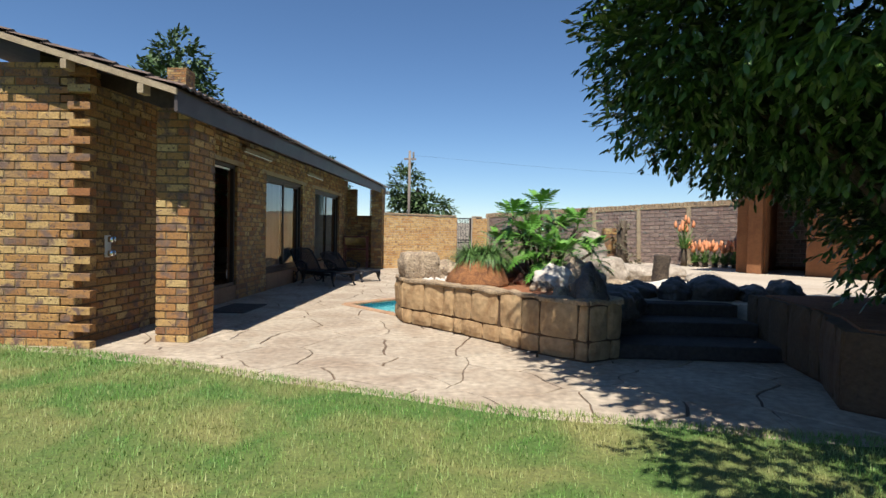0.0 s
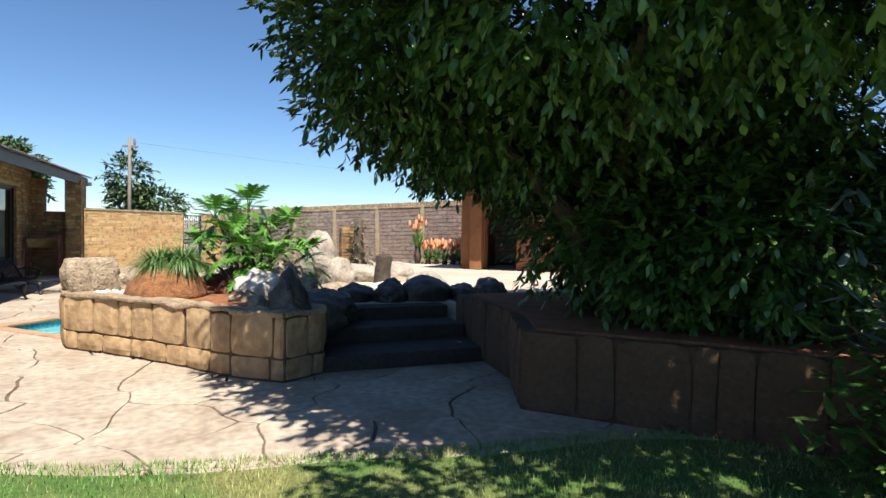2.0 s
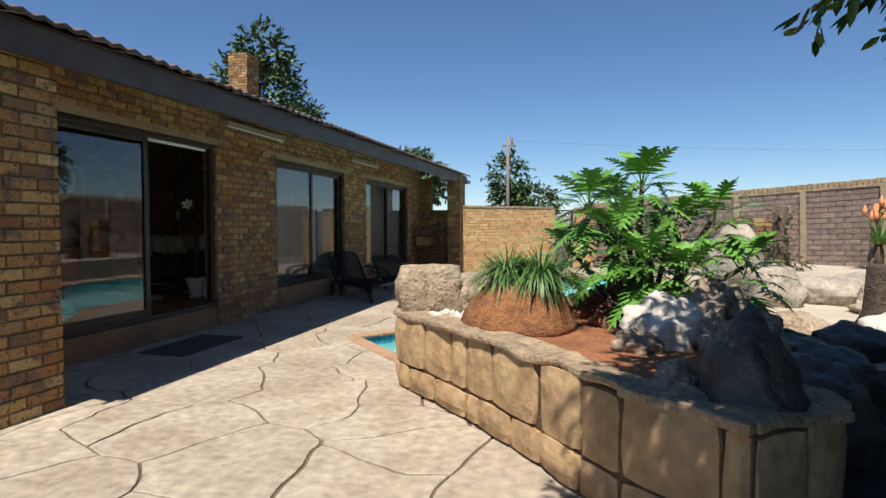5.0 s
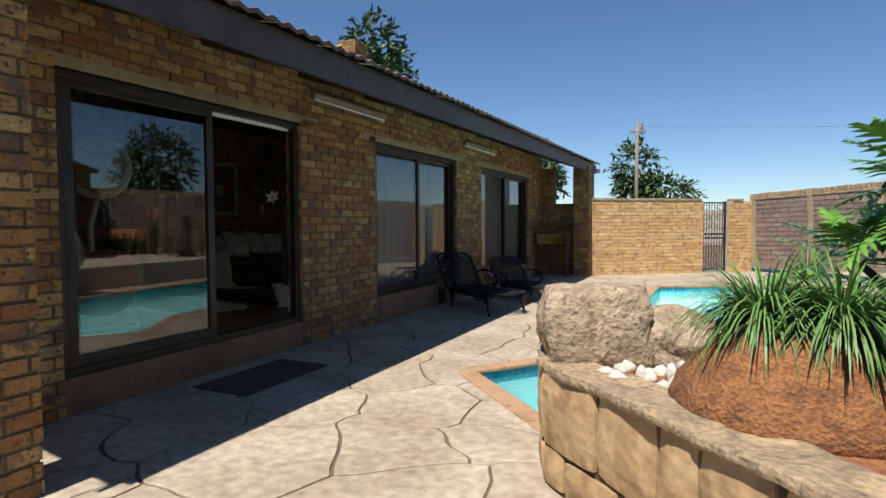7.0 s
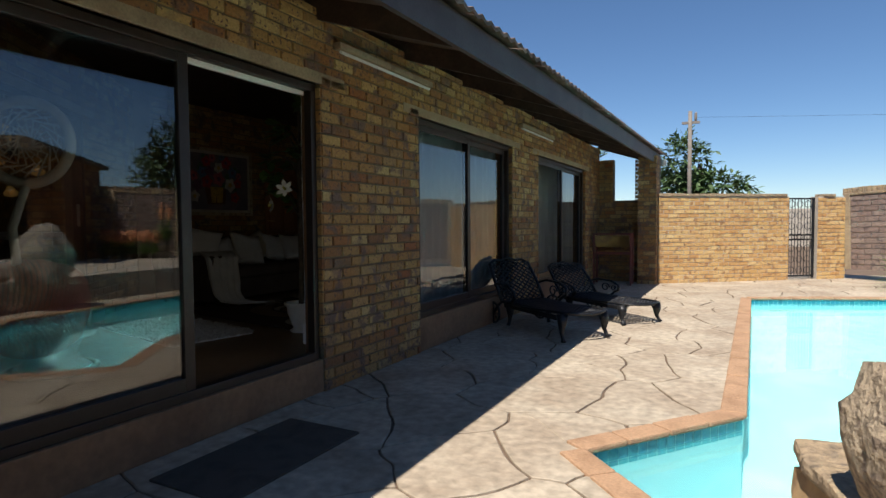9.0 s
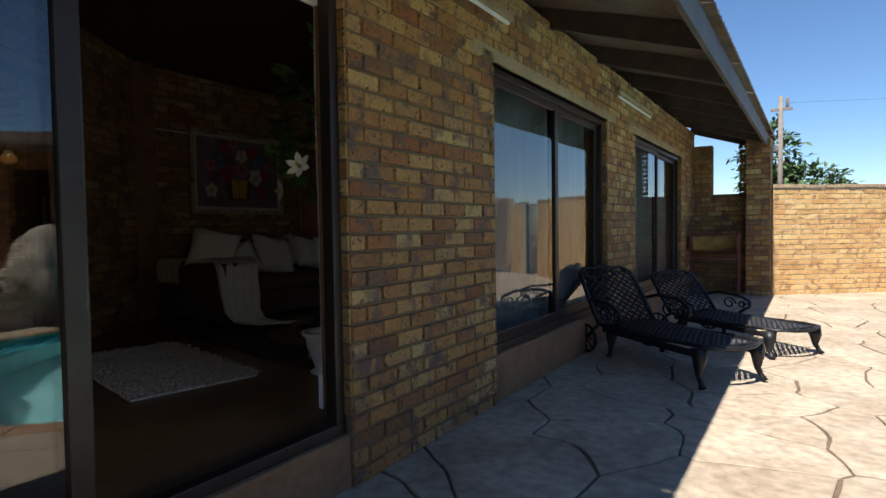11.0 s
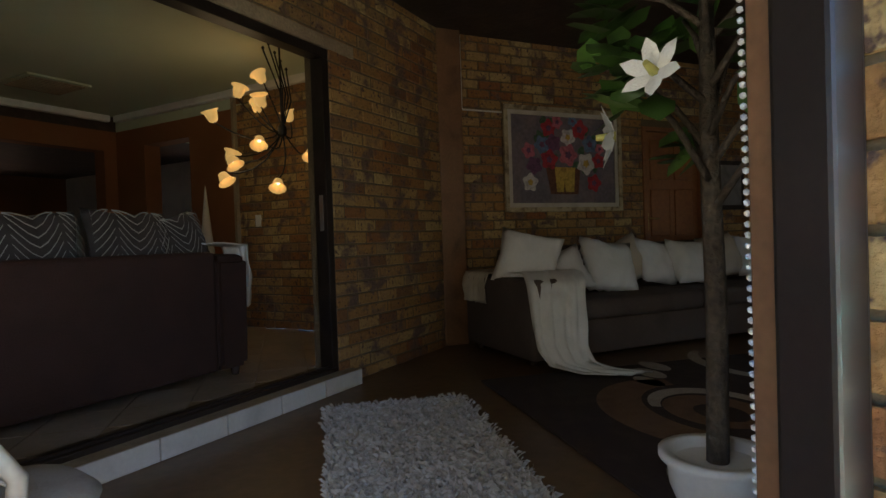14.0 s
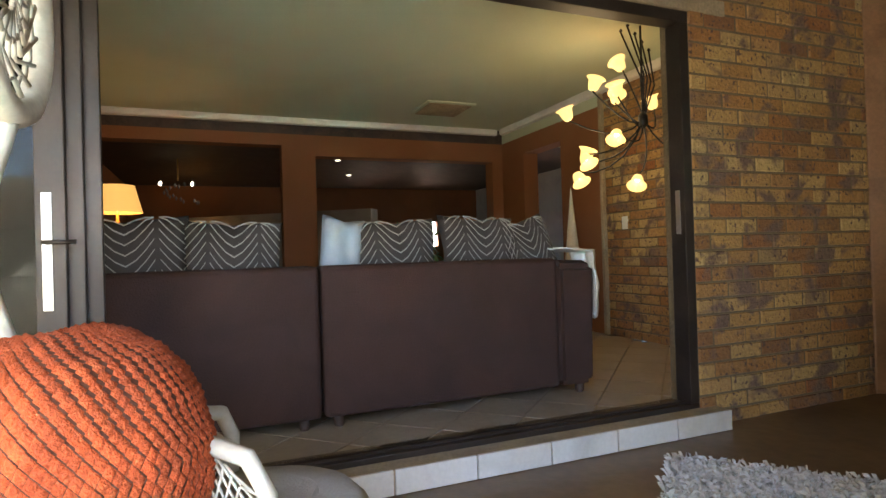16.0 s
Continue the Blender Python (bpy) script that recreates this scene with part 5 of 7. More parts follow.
# ---- house, inside: a lounge and, up a step through a skewed wide door, a second sitting room ----
DOOR_O, DOOR_U, DOOR_N = Vector((-8.22, 10.12, 0)), Vector((0.6, -0.8, 0)), Vector((-0.8, -0.6, 0))
SKEW = Matrix.Translation(DOOR_O) @ pose(0, 0, 0, 0, 0, math.degrees(math.atan2(-0.8, 0.6)) + 180)
# in SKEW's own axes x runs along the door towards the column, -y leads into the lounge, +y into the second room


def inner(u, n, z=0.0):
    p = DOOR_O + DOOR_U * u + DOOR_N * n
    return Vector((p.x, p.y, z))


def skew(u, n, z=0.0, turn=0.0):
    return Matrix.Translation(inner(u, n, z)) @ pose(0, 0, 0, 0, 0, math.degrees(math.atan2(0.8, -0.6)) + turn)


CORNER = inner(-1.55, 0)
SCREED = material("polished_screed", (0.14, 0.085, 0.042), 0.38, vary=0.9, scale=1.4, dark=(0.09, 0.05, 0.025), grain=0.2, grain_scale=18, bump=0.1)
FLOOR_TILE = material("floor_tile", (0.36, 0.29, 0.21), 0.35, vary=0.6, scale=2.0, dark=(0.28, 0.22, 0.15), grain=0.1, grain_scale=30, random="object", amount=0.12)
RISER_TILE = material("riser_tile", (0.62, 0.60, 0.55), 0.35, vary=0.6, scale=3.0, dark=(0.5, 0.48, 0.43), grain=0.06, random="object", amount=0.08)
CEILING_PAINT = material("ceiling_paint", (0.53, 0.58, 0.42), 0.9, vary=0.6, scale=0.6, dark=(0.48, 0.53, 0.385), grain=0.03)
WHITE_TRIM = material("white_trim", (0.75, 0.73, 0.68), 0.7, vary=0.5, scale=3, dark=(0.66, 0.64, 0.6), grain=0.04)
SUEDE = material("brown_suede", (0.052, 0.024, 0.017), 0.9, vary=1.2, scale=4.0, dark=(0.030, 0.014, 0.010), grain=0.12, grain_scale=120, bump=0.25)
GREY_SUEDE = material("grey_suede", (0.10, 0.078, 0.068), 0.9, vary=0.8, scale=2.5, dark=(0.075, 0.058, 0.052), grain=0.12, grain_scale=120, bump=0.25)
WHITE_CLOTH = material("white_cloth", (0.80, 0.80, 0.79), 0.95, vary=0.6, scale=5, dark=(0.70, 0.70, 0.69), grain=0.06, grain_scale=150, bump=0.3)
CREAM_CLOTH = material("cream_cloth", (0.55, 0.50, 0.41), 0.95, vary=0.6, scale=5, dark=(0.45, 0.40, 0.32), grain=0.06, grain_scale=150, bump=0.3)
BLUE_CLOTH = material("pale_blue_cloth", (0.42, 0.50, 0.55), 0.95, vary=0.6, scale=5, dark=(0.34, 0.42, 0.47), grain=0.06, grain_scale=150, bump=0.3)
LEAF_CLOTH = material("grey_leaf_cloth", (0.07, 0.06, 0.055), 0.95, vary=0.5, scale=5, dark=(0.05, 0.044, 0.04), grain=0.06, grain_scale=150)
VEIN = material("white_stitching", (0.36, 0.35, 0.31), 0.95, grain=0.06)
SHAG = material("white_shag", [(0.44, 0.42, 0.38), (0.54, 0.52, 0.48), (0.37, 0.35, 0.32)], 0.95, random="island")
RUG_DARK = material("dark_rug", (0.035, 0.02, 0.015), 0.98, vary=0.6, scale=8, dark=(0.05, 0.03, 0.022), grain=0.3, grain_scale=140, bump=0.5)
RUG_TAN = material("tan_rug", (0.17, 0.095, 0.05), 0.98, vary=0.6, scale=8, dark=(0.13, 0.07, 0.035), grain=0.3, grain_scale=140, bump=0.5)
RUG_PALE = material("pale_rug", (0.40, 0.35, 0.29), 0.98, vary=0.6, scale=8, dark=(0.33, 0.28, 0.23), grain=0.3, grain_scale=140, bump=0.5)
DOOR_WOOD = material("orange_wood", (0.30, 0.115, 0.035), 0.45, vary=0.7, scale=3, dark=(0.22, 0.08, 0.025), grain=0.2, grain_scale=30)
BRASS = material("brass", (0.6, 0.42, 0.16), 0.3, metal=1.0, grain=0.1)
KNIT = material("orange_knit", (0.40, 0.075, 0.02), 0.95, vary=0.6, scale=14, dark=(0.30, 0.055, 0.015), grain=0.2, grain_scale=160, bump=0.5, random="island", amount=0.25)
KNIT_GAP = material("dark_thread", (0.09, 0.03, 0.015), 0.95, grain=0.2)
WICKER = material("white_wicker", (0.50, 0.48, 0.41), 0.6, vary=0.5, scale=9, dark=(0.40, 0.375, 0.31), grain=0.08)
GREY_CUSHION = material("grey_cushion", (0.36, 0.34, 0.31), 0.9, vary=0.6, scale=6, dark=(0.29, 0.27, 0.24), grain=0.08, grain_scale=120, bump=0.2)
SHADE_GLOW = glow("amber_glass", (1.0, 0.62, 0.20), 0.036)
LAMP_GLOW = glow("lamp_shade_glow", (1.0, 0.50, 0.13), 0.022)
BULB_GLOW = glow("bulb_glow", (1.0, 0.86, 0.62), 0.17)

poly = [(-5.005, 6.3), (-5.005, 19.2), (-9.4, 19.2), (-9.4, CORNER.y), tuple(inner(-0.05, 0.2)[:2]), tuple(inner(4.9, 0.2)[:2])]
tagged(part("floor", prism(poly, 0.08, FLOOR_Z), SCREED), "dark brown polished screed floor", "floor", kind="structure")
tagged(part("ceiling", prism([(x, y) for x, y in poly], 3.02, 3.12), DARK_TIMBER), "dark timber lounge ceiling", "ceiling", kind="structure")
skew_wall = brick_wall("wall_skew", inner(4.9, 0), CORNER, 0.08, 2.94, "mottled tan face-brick wall between lounge and sitting room", openings=[(1.2, 4.9, 0.28, 2.36)], thick=0.2, single=(4.9, 6.5))
paint_wall = brick_wall("wall_west", (-9.15, CORNER.y), (-9.15, 19.2), 0.08, 2.94, "mottled tan face-brick lounge wall", openings=[(13.60 - CORNER.y, 14.48 - CORNER.y, 0.18, 2.22)], thick=0.2)
tagged(part("wall_end", box((-9.35, 18.96, 0.08), (-5.08, 19.18, 3.02)), INNER_PAINT), "plain lounge end wall", "wall", kind="structure")
post = tagged(part("timber_post", box((-9.30, CORNER.y - 0.10, FLOOR_Z), (-9.06, CORNER.y + 0.13, 3.02), 0.012), FRAME_BROWN), "orange-brown square timber post in the corner", "post", kind="structure")
tagged(part("lintel", box((1.05, -0.018, 2.36), (5.15, 0.1, 2.44), 0.005), LINTEL, m=along(inner(4.9, 0), CORNER, 0.08)), "concrete lintel over the inner sliding door", "lintel", kind="structure")
conduit = tagged(part("wall_conduit", tube([(-9.135, 11.52, 3.0), (-9.135, 11.52, 2.36), (-9.135, 11.53, 2.345), (-9.135, 11.95, 2.345)], 0.008, 6), WHITE_TRIM), "thin white wiring conduit on the brick wall", "conduit")

# step into the second room
step = tagged(part("step", box((-3.3, -0.11, 0.0), (0.10, 0.3, INNER_Z - FLOOR_Z - 0.004)), LINTEL, m=skew(0, 0, FLOOR_Z)), "low step below the inner sliding door", "step", kind="structure")
for i in range(9):
    part("riser_tile", box((0.09 - (i + 1) * 0.36 + 0.004, -0.122, 0.003), (0.09 - i * 0.36 - 0.004, -0.109, INNER_Z - FLOOR_Z + 0.002), 0.002), RISER_TILE, step)


def inner_door():
    w = tagged(thing("door_2", "wide bronze aluminium sliding door standing open", "door"), kind="structure")
    w.matrix_basis = skew(0, 0, 0)
    z0, z1 = INNER_Z, 2.44
    part("frame_top", box((-3.7, 0.0, z1 - 0.06), (0, 0.1, z1), 0.005), FRAME_DARK, w)
    part("frame_sill", box((-3.7, 0.0, z0 - 0.01), (0, 0.1, z0 + 0.022), 0.005), FRAME_DARK, w)
    part("track", box((-2.75, 0.03, z0 + 0.02), (0, 0.04, z0 + 0.035)), FRAME_DARK, w)
    jamb = part("jamb", box((-0.06, 0.0, z0 + 0.022), (0, 0.1, z1 - 0.06), 0.005), FRAME_DARK, w)
    part("lock_plate", box((-0.064, 0.03, 1.27), (-0.06, 0.06, 1.50), 0.001), STEEL, jamb, "steel strike plate")
    for k, dx in enumerate((0.0, 0.05, 0.1)):
        leaf = part("leaf", box((-2.90 + dx, 0.012 + 0.03 * k, z0 + 0.022), (-2.81 + dx, 0.04 + 0.03 * k, z1 - 0.06), 0.004), FRAME_DARK, w, "stacked sliding leaf")
        pane = part("pane", mesh_of("pane", [(-3.68, 0.026 + 0.03 * k, z0 + 0.022), (-2.89 + dx, 0.026 + 0.03 * k, z0 + 0.022), (-2.89 + dx, 0.026 + 0.03 * k, z1 - 0.06), (-3.68, 0.026 + 0.03 * k, z1 - 0.06)], [(0, 1, 2, 3)], LEAF_GLASS), parent=leaf, label="clear glass")
        pane.visible_shadow = False
        if k == 0:
            part("lock_plate", box((-2.88, 0.008, 1.05), (-2.85, 0.012, 1.45), 0.001), STEEL, leaf, "steel lock plate")
            part("handle", tube([(-2.865, 0.008, 1.28), (-2.865, -0.05, 1.28), (-2.77, -0.05, 1.28)], 0.008, 6), FRAME_DARK, leaf)


inner_door()

# second room
tagged(part("floor_2", box((-3.75, 0.1, 0.0), (1.25, 9.5, INNER_Z - 0.012 - FLOOR_Z)), PALE_MORTAR, m=skew(0, 0, FLOOR_Z)), "tile bed of the sitting room floor", "floor", kind="structure")
floor2 = bpy.data.objects["floor_2"]
for i in range(-13, 4):
    for j in range(-1, 10):
        c = Vector((i * 0.45 + (0.225 if j % 2 else 0), 0.5 + j * 0.225, 0))
        if -3.6 < c.x < 1.2 and c.y < 2.5:
            q = [(c.x, c.y - 0.22), (c.x + 0.22, c.y), (c.x, c.y + 0.22), (c.x - 0.22, c.y)]
            part("tile", prism(q, INNER_Z - 0.012 - FLOOR_Z, INNER_Z - FLOOR_Z), FLOOR_TILE, floor2)
tagged(part("floor_3", box((-3.75, 2.6, INNER_Z - 0.012 - FLOOR_Z), (1.25, 9.5, INNER_Z - FLOOR_Z)), FLOOR_TILE, m=skew(0, 0, FLOOR_Z)), "tan tiled floor", "floor", kind="structure")
tagged(part("ceiling_2", box((-3.75, 0.2, 2.80), (1.25, 4.4, 2.9)), CEILING_PAINT, m=skew(0, 0, 0)), "pale painted sitting room ceiling", "ceiling", kind="structure")
tagged(part("ceiling_3", box((-3.75, 4.4, 2.62), (3.4, 9.5, 2.9)), DARK_TIMBER, m=skew(0, 0, 0)), "dark timber ceiling of the rooms beyond", "ceiling", kind="structure")
tagged(part("ceiling_4", box((1.25, 2.2, 2.62), (3.4, 4.396, 2.9)), CEILING_PAINT, m=skew(0, 0, 0)), "pale painted passage ceiling", "ceiling", kind="structure")
for nm, lo, hi in (("cornice", (-3.74, 4.32, 2.72), (1.15, 4.398, 2.80)), ("cornice", (1.17, 0.2, 2.72), (1.248, 4.32, 2.80))):
    tagged(part(nm, box(lo, hi, 0.02), WHITE_TRIM, m=skew(0, 0, 0)), "white moulded ceiling cornice", "cornice", kind="structure")
back = tagged(part("wall_back_room", wall_with_holes("wall_back_room", 5.0, 2.5, 0.2, [(0.25, 2.17, 0.0, 2.13), (2.55, 4.85, 0.0, 2.02)], INNER_PAINT), m=skew(3.75, 4.4, INNER_Z)), "terracotta painted wall with two wide openings", "wall", kind="structure")
side_brick = brick_wall("wall_brick_side", inner(-1.25, 2.3), inner(-1.25, 0.2), INNER_Z, 2.44, "mottled face-brick side wall of the sitting room", thick=0.2)
side = tagged(part("wall_side_room", wall_with_holes("wall_side_room", 2.1, 2.44, 0.2, [(0.55, 1.35, 0.0, 2.05)], INNER_PAINT), m=along(inner(-1.25, 4.4), inner(-1.25, 2.3), INNER_Z)), "terracotta painted side wall with a passage opening", "wall", kind="structure")
tagged(part("corner_strip", box((1.2, 2.28, INNER_Z), (1.246, 2.32, 2.72), 0.004), LINTEL, m=skew(0, 0, 0)), "pale vertical trim between brick and paint", "trim", kind="structure")
switch = tagged(part("light_switch", box((1.238, 1.98, 1.38), (1.25, 2.06, 1.5), 0.003), WHITE_TRIM, m=skew(0, 0, 0)), "white plastic wall light switch", "switch")
for nm, lo, hi in (("wall_left_room", (-3.85, 0.2, 0.3), (-3.75, 9.5, 2.9)), ("wall_passage_side", (1.5, 2.2, 0.3), (3.3, 2.3, 2.9))):
    tagged(part(nm, box(lo, hi), INNER_PAINT, m=skew(0, 0, 0)), "plain painted inner wall", "wall", kind="structure")
# hole added out of view so the sky's light brightens the passage
tagged(part("wall_passage_end", wall_with_holes("wall_passage_end", 9.3, 2.6, 0.1, [(4.3, 5.2, 1.0, 1.9)], WHITE_TRIM), m=along(inner(-3.3, 9.5), inner(-3.3, 0.2), 0.3)), "cream painted passage wall with an added, unseen light opening", "wall", kind="structure")
tagged(part("wall_far_room", wall_with_holes("wall_far_room", 7.15, 2.6, 0.15, [(1.15, 1.42, 0.80, 1.40), (4.35, 4.6, 0.95, 1.40), (5.85, 6.08, 1.0, 1.55)], INNER_PAINT), m=skew(3.75, 9.5, INNER_Z)), "far inner wall with small windows", "wall", kind="structure")
tagged(part("floor_passage", box((1.25, 2.3, 0.0), (3.3, 9.5, INNER_Z - FLOOR_Z)), FLOOR_TILE, m=skew(0, 0, FLOOR_Z)), "tan tiled passage floor", "floor", kind="structure")

vent = thing("ceiling_vent", "square slatted ceiling vent", "vent")
part("frame", box((-0.28, -0.28, -0.02), (0.28, 0.28, 0.0), 0.004), CEILING_PAINT, vent)
for i in range(9):
    part("slat", box((-0.24, -0.24 + i * 0.055, -0.032), (0.24, -0.215 + i * 0.055, -0.021)), LINTEL, vent)
vent.matrix_basis = skew(-0.04, 3.5, 2.80)


# ---- soft furnishings ----
def cushion(name, label, size, mat, m, seed, category="cushion", thick=0.16, ruffle=0.0, veins=False):
    """A plump square cushion: thin at the seams, its corners drawn out."""
    bm = bmesh.new()
    n = 12
    rows = {}
    for s in (1, -1):
        for i in range(n + 1):
            for j in range(n + 1):
                x, y = 2 * i / n - 1, 2 * j / n - 1
                edge = (i in (0, n)) or (j in (0, n))
                if edge and s == -1:
                    rows[s, i, j] = rows[1, i, j]
                    continue
                pinch = 1 - 0.10 * (1 - abs(x * y)) * max(abs(x), abs(y)) ** 4
                fat = max(0.0, (1 - x ** 4)) ** 0.6 * max(0.0, (1 - y ** 4)) ** 0.6
                p = Vector((x * size[0] / 2 * pinch, s * thick / 2 * fat, y * size[1] / 2 * pinch))
                p.y += 0.025 * noise.noise(Vector((x * 1.6, y * 1.6, seed))) + 0.010 * noise.noise(Vector((x * 5, y * 5, seed)))
                if edge and ruffle:
                    p += Vector((x, 0, y)).normalized() * ruffle * (0.5 + 0.5 * ((i + j) % 2))
                    p.y += ruffle * 0.5 * (1 if (i + j) % 2 else -1)
                rows[s, i, j] = bm.verts.new(p)
    for s in (1, -1):
        for i in range(n):
            for j in range(n):
                q = [rows[s, i, j], rows[s, i + 1, j], rows[s, i + 1, j + 1], rows[s, i, j + 1]]
                bm.faces.new(q if s == -1 else q[::-1]).smooth = True
    ob = tagged(part(name, bm, mat, m=m), label, category)
    if veins:
        verts, faces = [], []
        for col in (-0.5, 0.0, 0.5):
            for k in range(9):
                for s in (-1, 1):
                    y0 = -0.46 + k * 0.105
                    pts = [(col + s * t * 0.23, y0 + 0.26 * t ** 1.5) for t in (0, 0.35, 0.7, 1.0)]
                    b = len(verts)
                    for x, y in pts:
                        x, y = max(-0.47, min(0.47, x)), min(0.47, y)
                        fat = max(0.0, 1 - (2 * x) ** 4) ** 0.6 * max(0.0, 1 - (2 * y) ** 4) ** 0.6
                        for d in (-0.008, 0.008):
                            verts.append((x * size[0] * 0.97, -thick / 2 * fat - 0.028, (y + d) * size[1] * 0.97))
                    faces += [(b + 2 * q, b + 2 * q + 1, b + 2 * q + 3, b + 2 * q + 2) for q in range(3)]
        part("stitching", mesh_of("stitching", verts, faces, VEIN), parent=ob, label="white leaf-vein stitching")
    return ob


def soft_box(lo, hi, bevel=0.06):
    bm = box(lo, hi, bevel)
    for f in bm.faces:
        f.smooth = True
    return bm


def near_sofa():
    s = thing("sofa", "brown suede corner sofa seen from its back", "sofa")
    s.matrix_basis = skew(0, 0, INNER_Z)
    for a, b in ((-1.86, -0.52), (-3.5, -1.872)):
        sec = part("back", soft_box((a, 0.50, 0.06), (b, 0.74, 0.80), 0.03), SUEDE, s)
        part("seat", soft_box((a, 0.742, 0.08), (b, 1.45, 0.42), 0.05), SUEDE, s)
    bm = bmesh.new()
    prof = [(0.50, 0.06), (0.50, 0.76), (0.62, 0.80), (0.80, 0.72), (1.1, 0.58), (1.45, 0.56), (1.45, 0.06)]
    for x0, x1 in ((-0.515, -0.28),):
        lo, hi = [bm.verts.new((x0, y, z)) for y, z in prof], [bm.verts.new((x1 + (0.02 if z > 0.5 else 0), y, z * 0.985)) for y, z in prof]
        bm.faces.new(lo)
        bm.faces.new(hi[::-1])
        for k in range(len(prof)):
            bm.faces.new((lo[k], hi[k], hi[(k + 1) % len(prof)], lo[(k + 1) % len(prof)]))
    bmesh.ops.recalc_face_normals(bm, faces=bm.faces)
    bmesh.ops.bevel(bm, geom=list(bm.edges), offset=0.03, segments=2, affect="EDGES")
    part("arm", bm, SUEDE, s)
    for x in (-0.34, -1.78, -1.95, -3.4):
        part("foot", lathe([(0.02, 0), (0.025, 0.01), (0.03, 0.06)], 10), DARK_TIMBER, s, m=Matrix.Translation((x, 0.58, 0)))


near_sofa()
for i, (u, w, tilt, mat, v) in enumerate(((3.25, 0.50, 4, LEAF_CLOTH, False), (2.72, 0.56, -3, LEAF_CLOTH, True), (2.25, 0.50, 2, LEAF_CLOTH, True), (1.70, 0.24, 10, BLUE_CLOTH, False), (1.38, 0.52, -2, LEAF_CLOTH, True), (0.86, 0.5, 3, LEAF_CLOTH, True), (0.52, 0.40, -14, LEAF_CLOTH, True))):
    cushion("cushion", "pale blue fluffy cushion on the sofa" if mat is BLUE_CLOTH else "grey cushion with white leaf pattern on the sofa", (w, 0.50), mat, skew(u, 0.84, INNER_Z + 0.80 + 0.02 * (i % 2)) @ pose(0, 0, 0, -12, tilt, 0), i, thick=0.18, veins=v)


def drape(name, label, pts, width, side, mat, seed, n=14, fold=0.03):
    """A cloth that follows a line of points, with folds across it."""
    line = [Vector(p) for p in pts]
    verts, faces = [], []
    steps = 24
    for i in range(steps + 1):
        t = i / steps * (len(line) - 1)
        k = min(int(t), len(line) - 2)
        p = line[k].lerp(line[k + 1], t - k)
        wide = width[0] + (width[1] - width[0]) * i / steps
        for j in range(n + 1):
            s = j / n - 0.5
            w = fold * (math.sin(j * 1.9 + seed + i * 0.12) + 0.6 * noise.noise(Vector((j * 0.5, i * 0.3, seed))))
            q = p + Vector(side) * s * wide + Vector((w * side[1], -w * side[0], abs(w) * 0.5))
            verts.append(q)
    for i in range(steps):
        for j in range(n):
            a = i * (n + 1) + j
            faces.append((a, a + 1, a + n + 2, a + n + 1))
    ob = part(name, mesh_of(name, verts, faces, mat, smooth=True))
    solid = ob.modifiers.new("thickness", "SOLIDIFY")
    solid.thickness = 0.008
    return tagged(ob, label, "throw")


drape("throw", "white fluffy throw hanging over the sofa's arm", [inner(0.42, 0.66, INNER_Z + 0.845), inner(0.25, 0.64, INNER_Z + 0.825), inner(0.21, 0.64, INNER_Z + 0.62), inner(0.21, 0.66, INNER_Z + 0.42)], (0.28, 0.15), DOOR_N, WHITE_CLOTH, 3, fold=0.02)


def far_sofa():
    s = thing("sofa", "long dark grey-brown suede sofa against the brick wall", "sofa")
    part("base", soft_box((-8.85, 11.72, 0.04), (-7.98, 14.6, 0.30), 0.02), GREY_SUEDE, s)
    for y0, y1 in ((11.73, 13.1), (13.11, 14.6)):
        part("seat_cushion", soft_box((-8.72, y0, 0.30), (-7.93, y1 - 0.01, 0.45), 0.05), GREY_SUEDE, s)
        part("backrest", soft_box((-9.0, y0, 0.28), (-8.66, y1 - 0.01, 0.84), 0.07), GREY_SUEDE, s)
    part("arm", soft_box((-8.98, 11.42, 0.04), (-7.93, 11.715, 0.62), 0.05), GREY_SUEDE, s)
    part("chaise", soft_box((-8.9, 14.62, 0.04), (-7.2, 15.5, 0.45), 0.05), GREY_SUEDE, s)
    for x in (-8.85, -8.05):
        for y in (11.5, 14.5):
            part("foot", lathe([(0.02, 0), (0.03, 0.045)], 10), DARK_TIMBER, s, m=Matrix.Translation((x, y, 0)))
    s.matrix_basis = pose(0, 0, FLOOR_Z)


far_sofa()
for i, (x, y, z, w, turn, lean, tilt, mat, ruf) in enumerate(((-8.40, 11.70, 0.99, 0.50, 58, -22, 14, WHITE_CLOTH, 0.0), (-8.55, 11.78, 0.92, 0.42, 80, -15, 0, CREAM_CLOTH, 0.0), (-8.42, 12.02, 0.86, 0.42, 62, -30, -20, WHITE_CLOTH, 0.02), (-8.42, 12.52, 0.90, 0.50, 84, -25, 8, WHITE_CLOTH, 0.025), (-8.56, 12.82, 0.92, 0.46, 95, -20, -18, CREAM_CLOTH, 0.0), (-8.50, 13.12, 0.90, 0.46, 100, -22, 10, WHITE_CLOTH, 0.0), (-8.40, 13.45, 0.89, 0.48, 88, -26, 4, WHITE_CLOTH, 0.0), (-8.52, 13.95, 0.92, 0.48, 92, -20, -8, CREAM_CLOTH, 0.0), (-8.45, 14.35, 0.90, 0.46, 80, -22, 6, WHITE_CLOTH, 0.0))):
    cushion("cushion", "plump white cushion on the long sofa" if mat is WHITE_CLOTH else "plump cream cushion on the long sofa", (w, w * 0.92), mat, pose(x, y, z + 0.02, 0, 0, turn) @ pose(0, 0, 0, lean, tilt, 0), 20 + i, thick=0.19, ruffle=ruf)
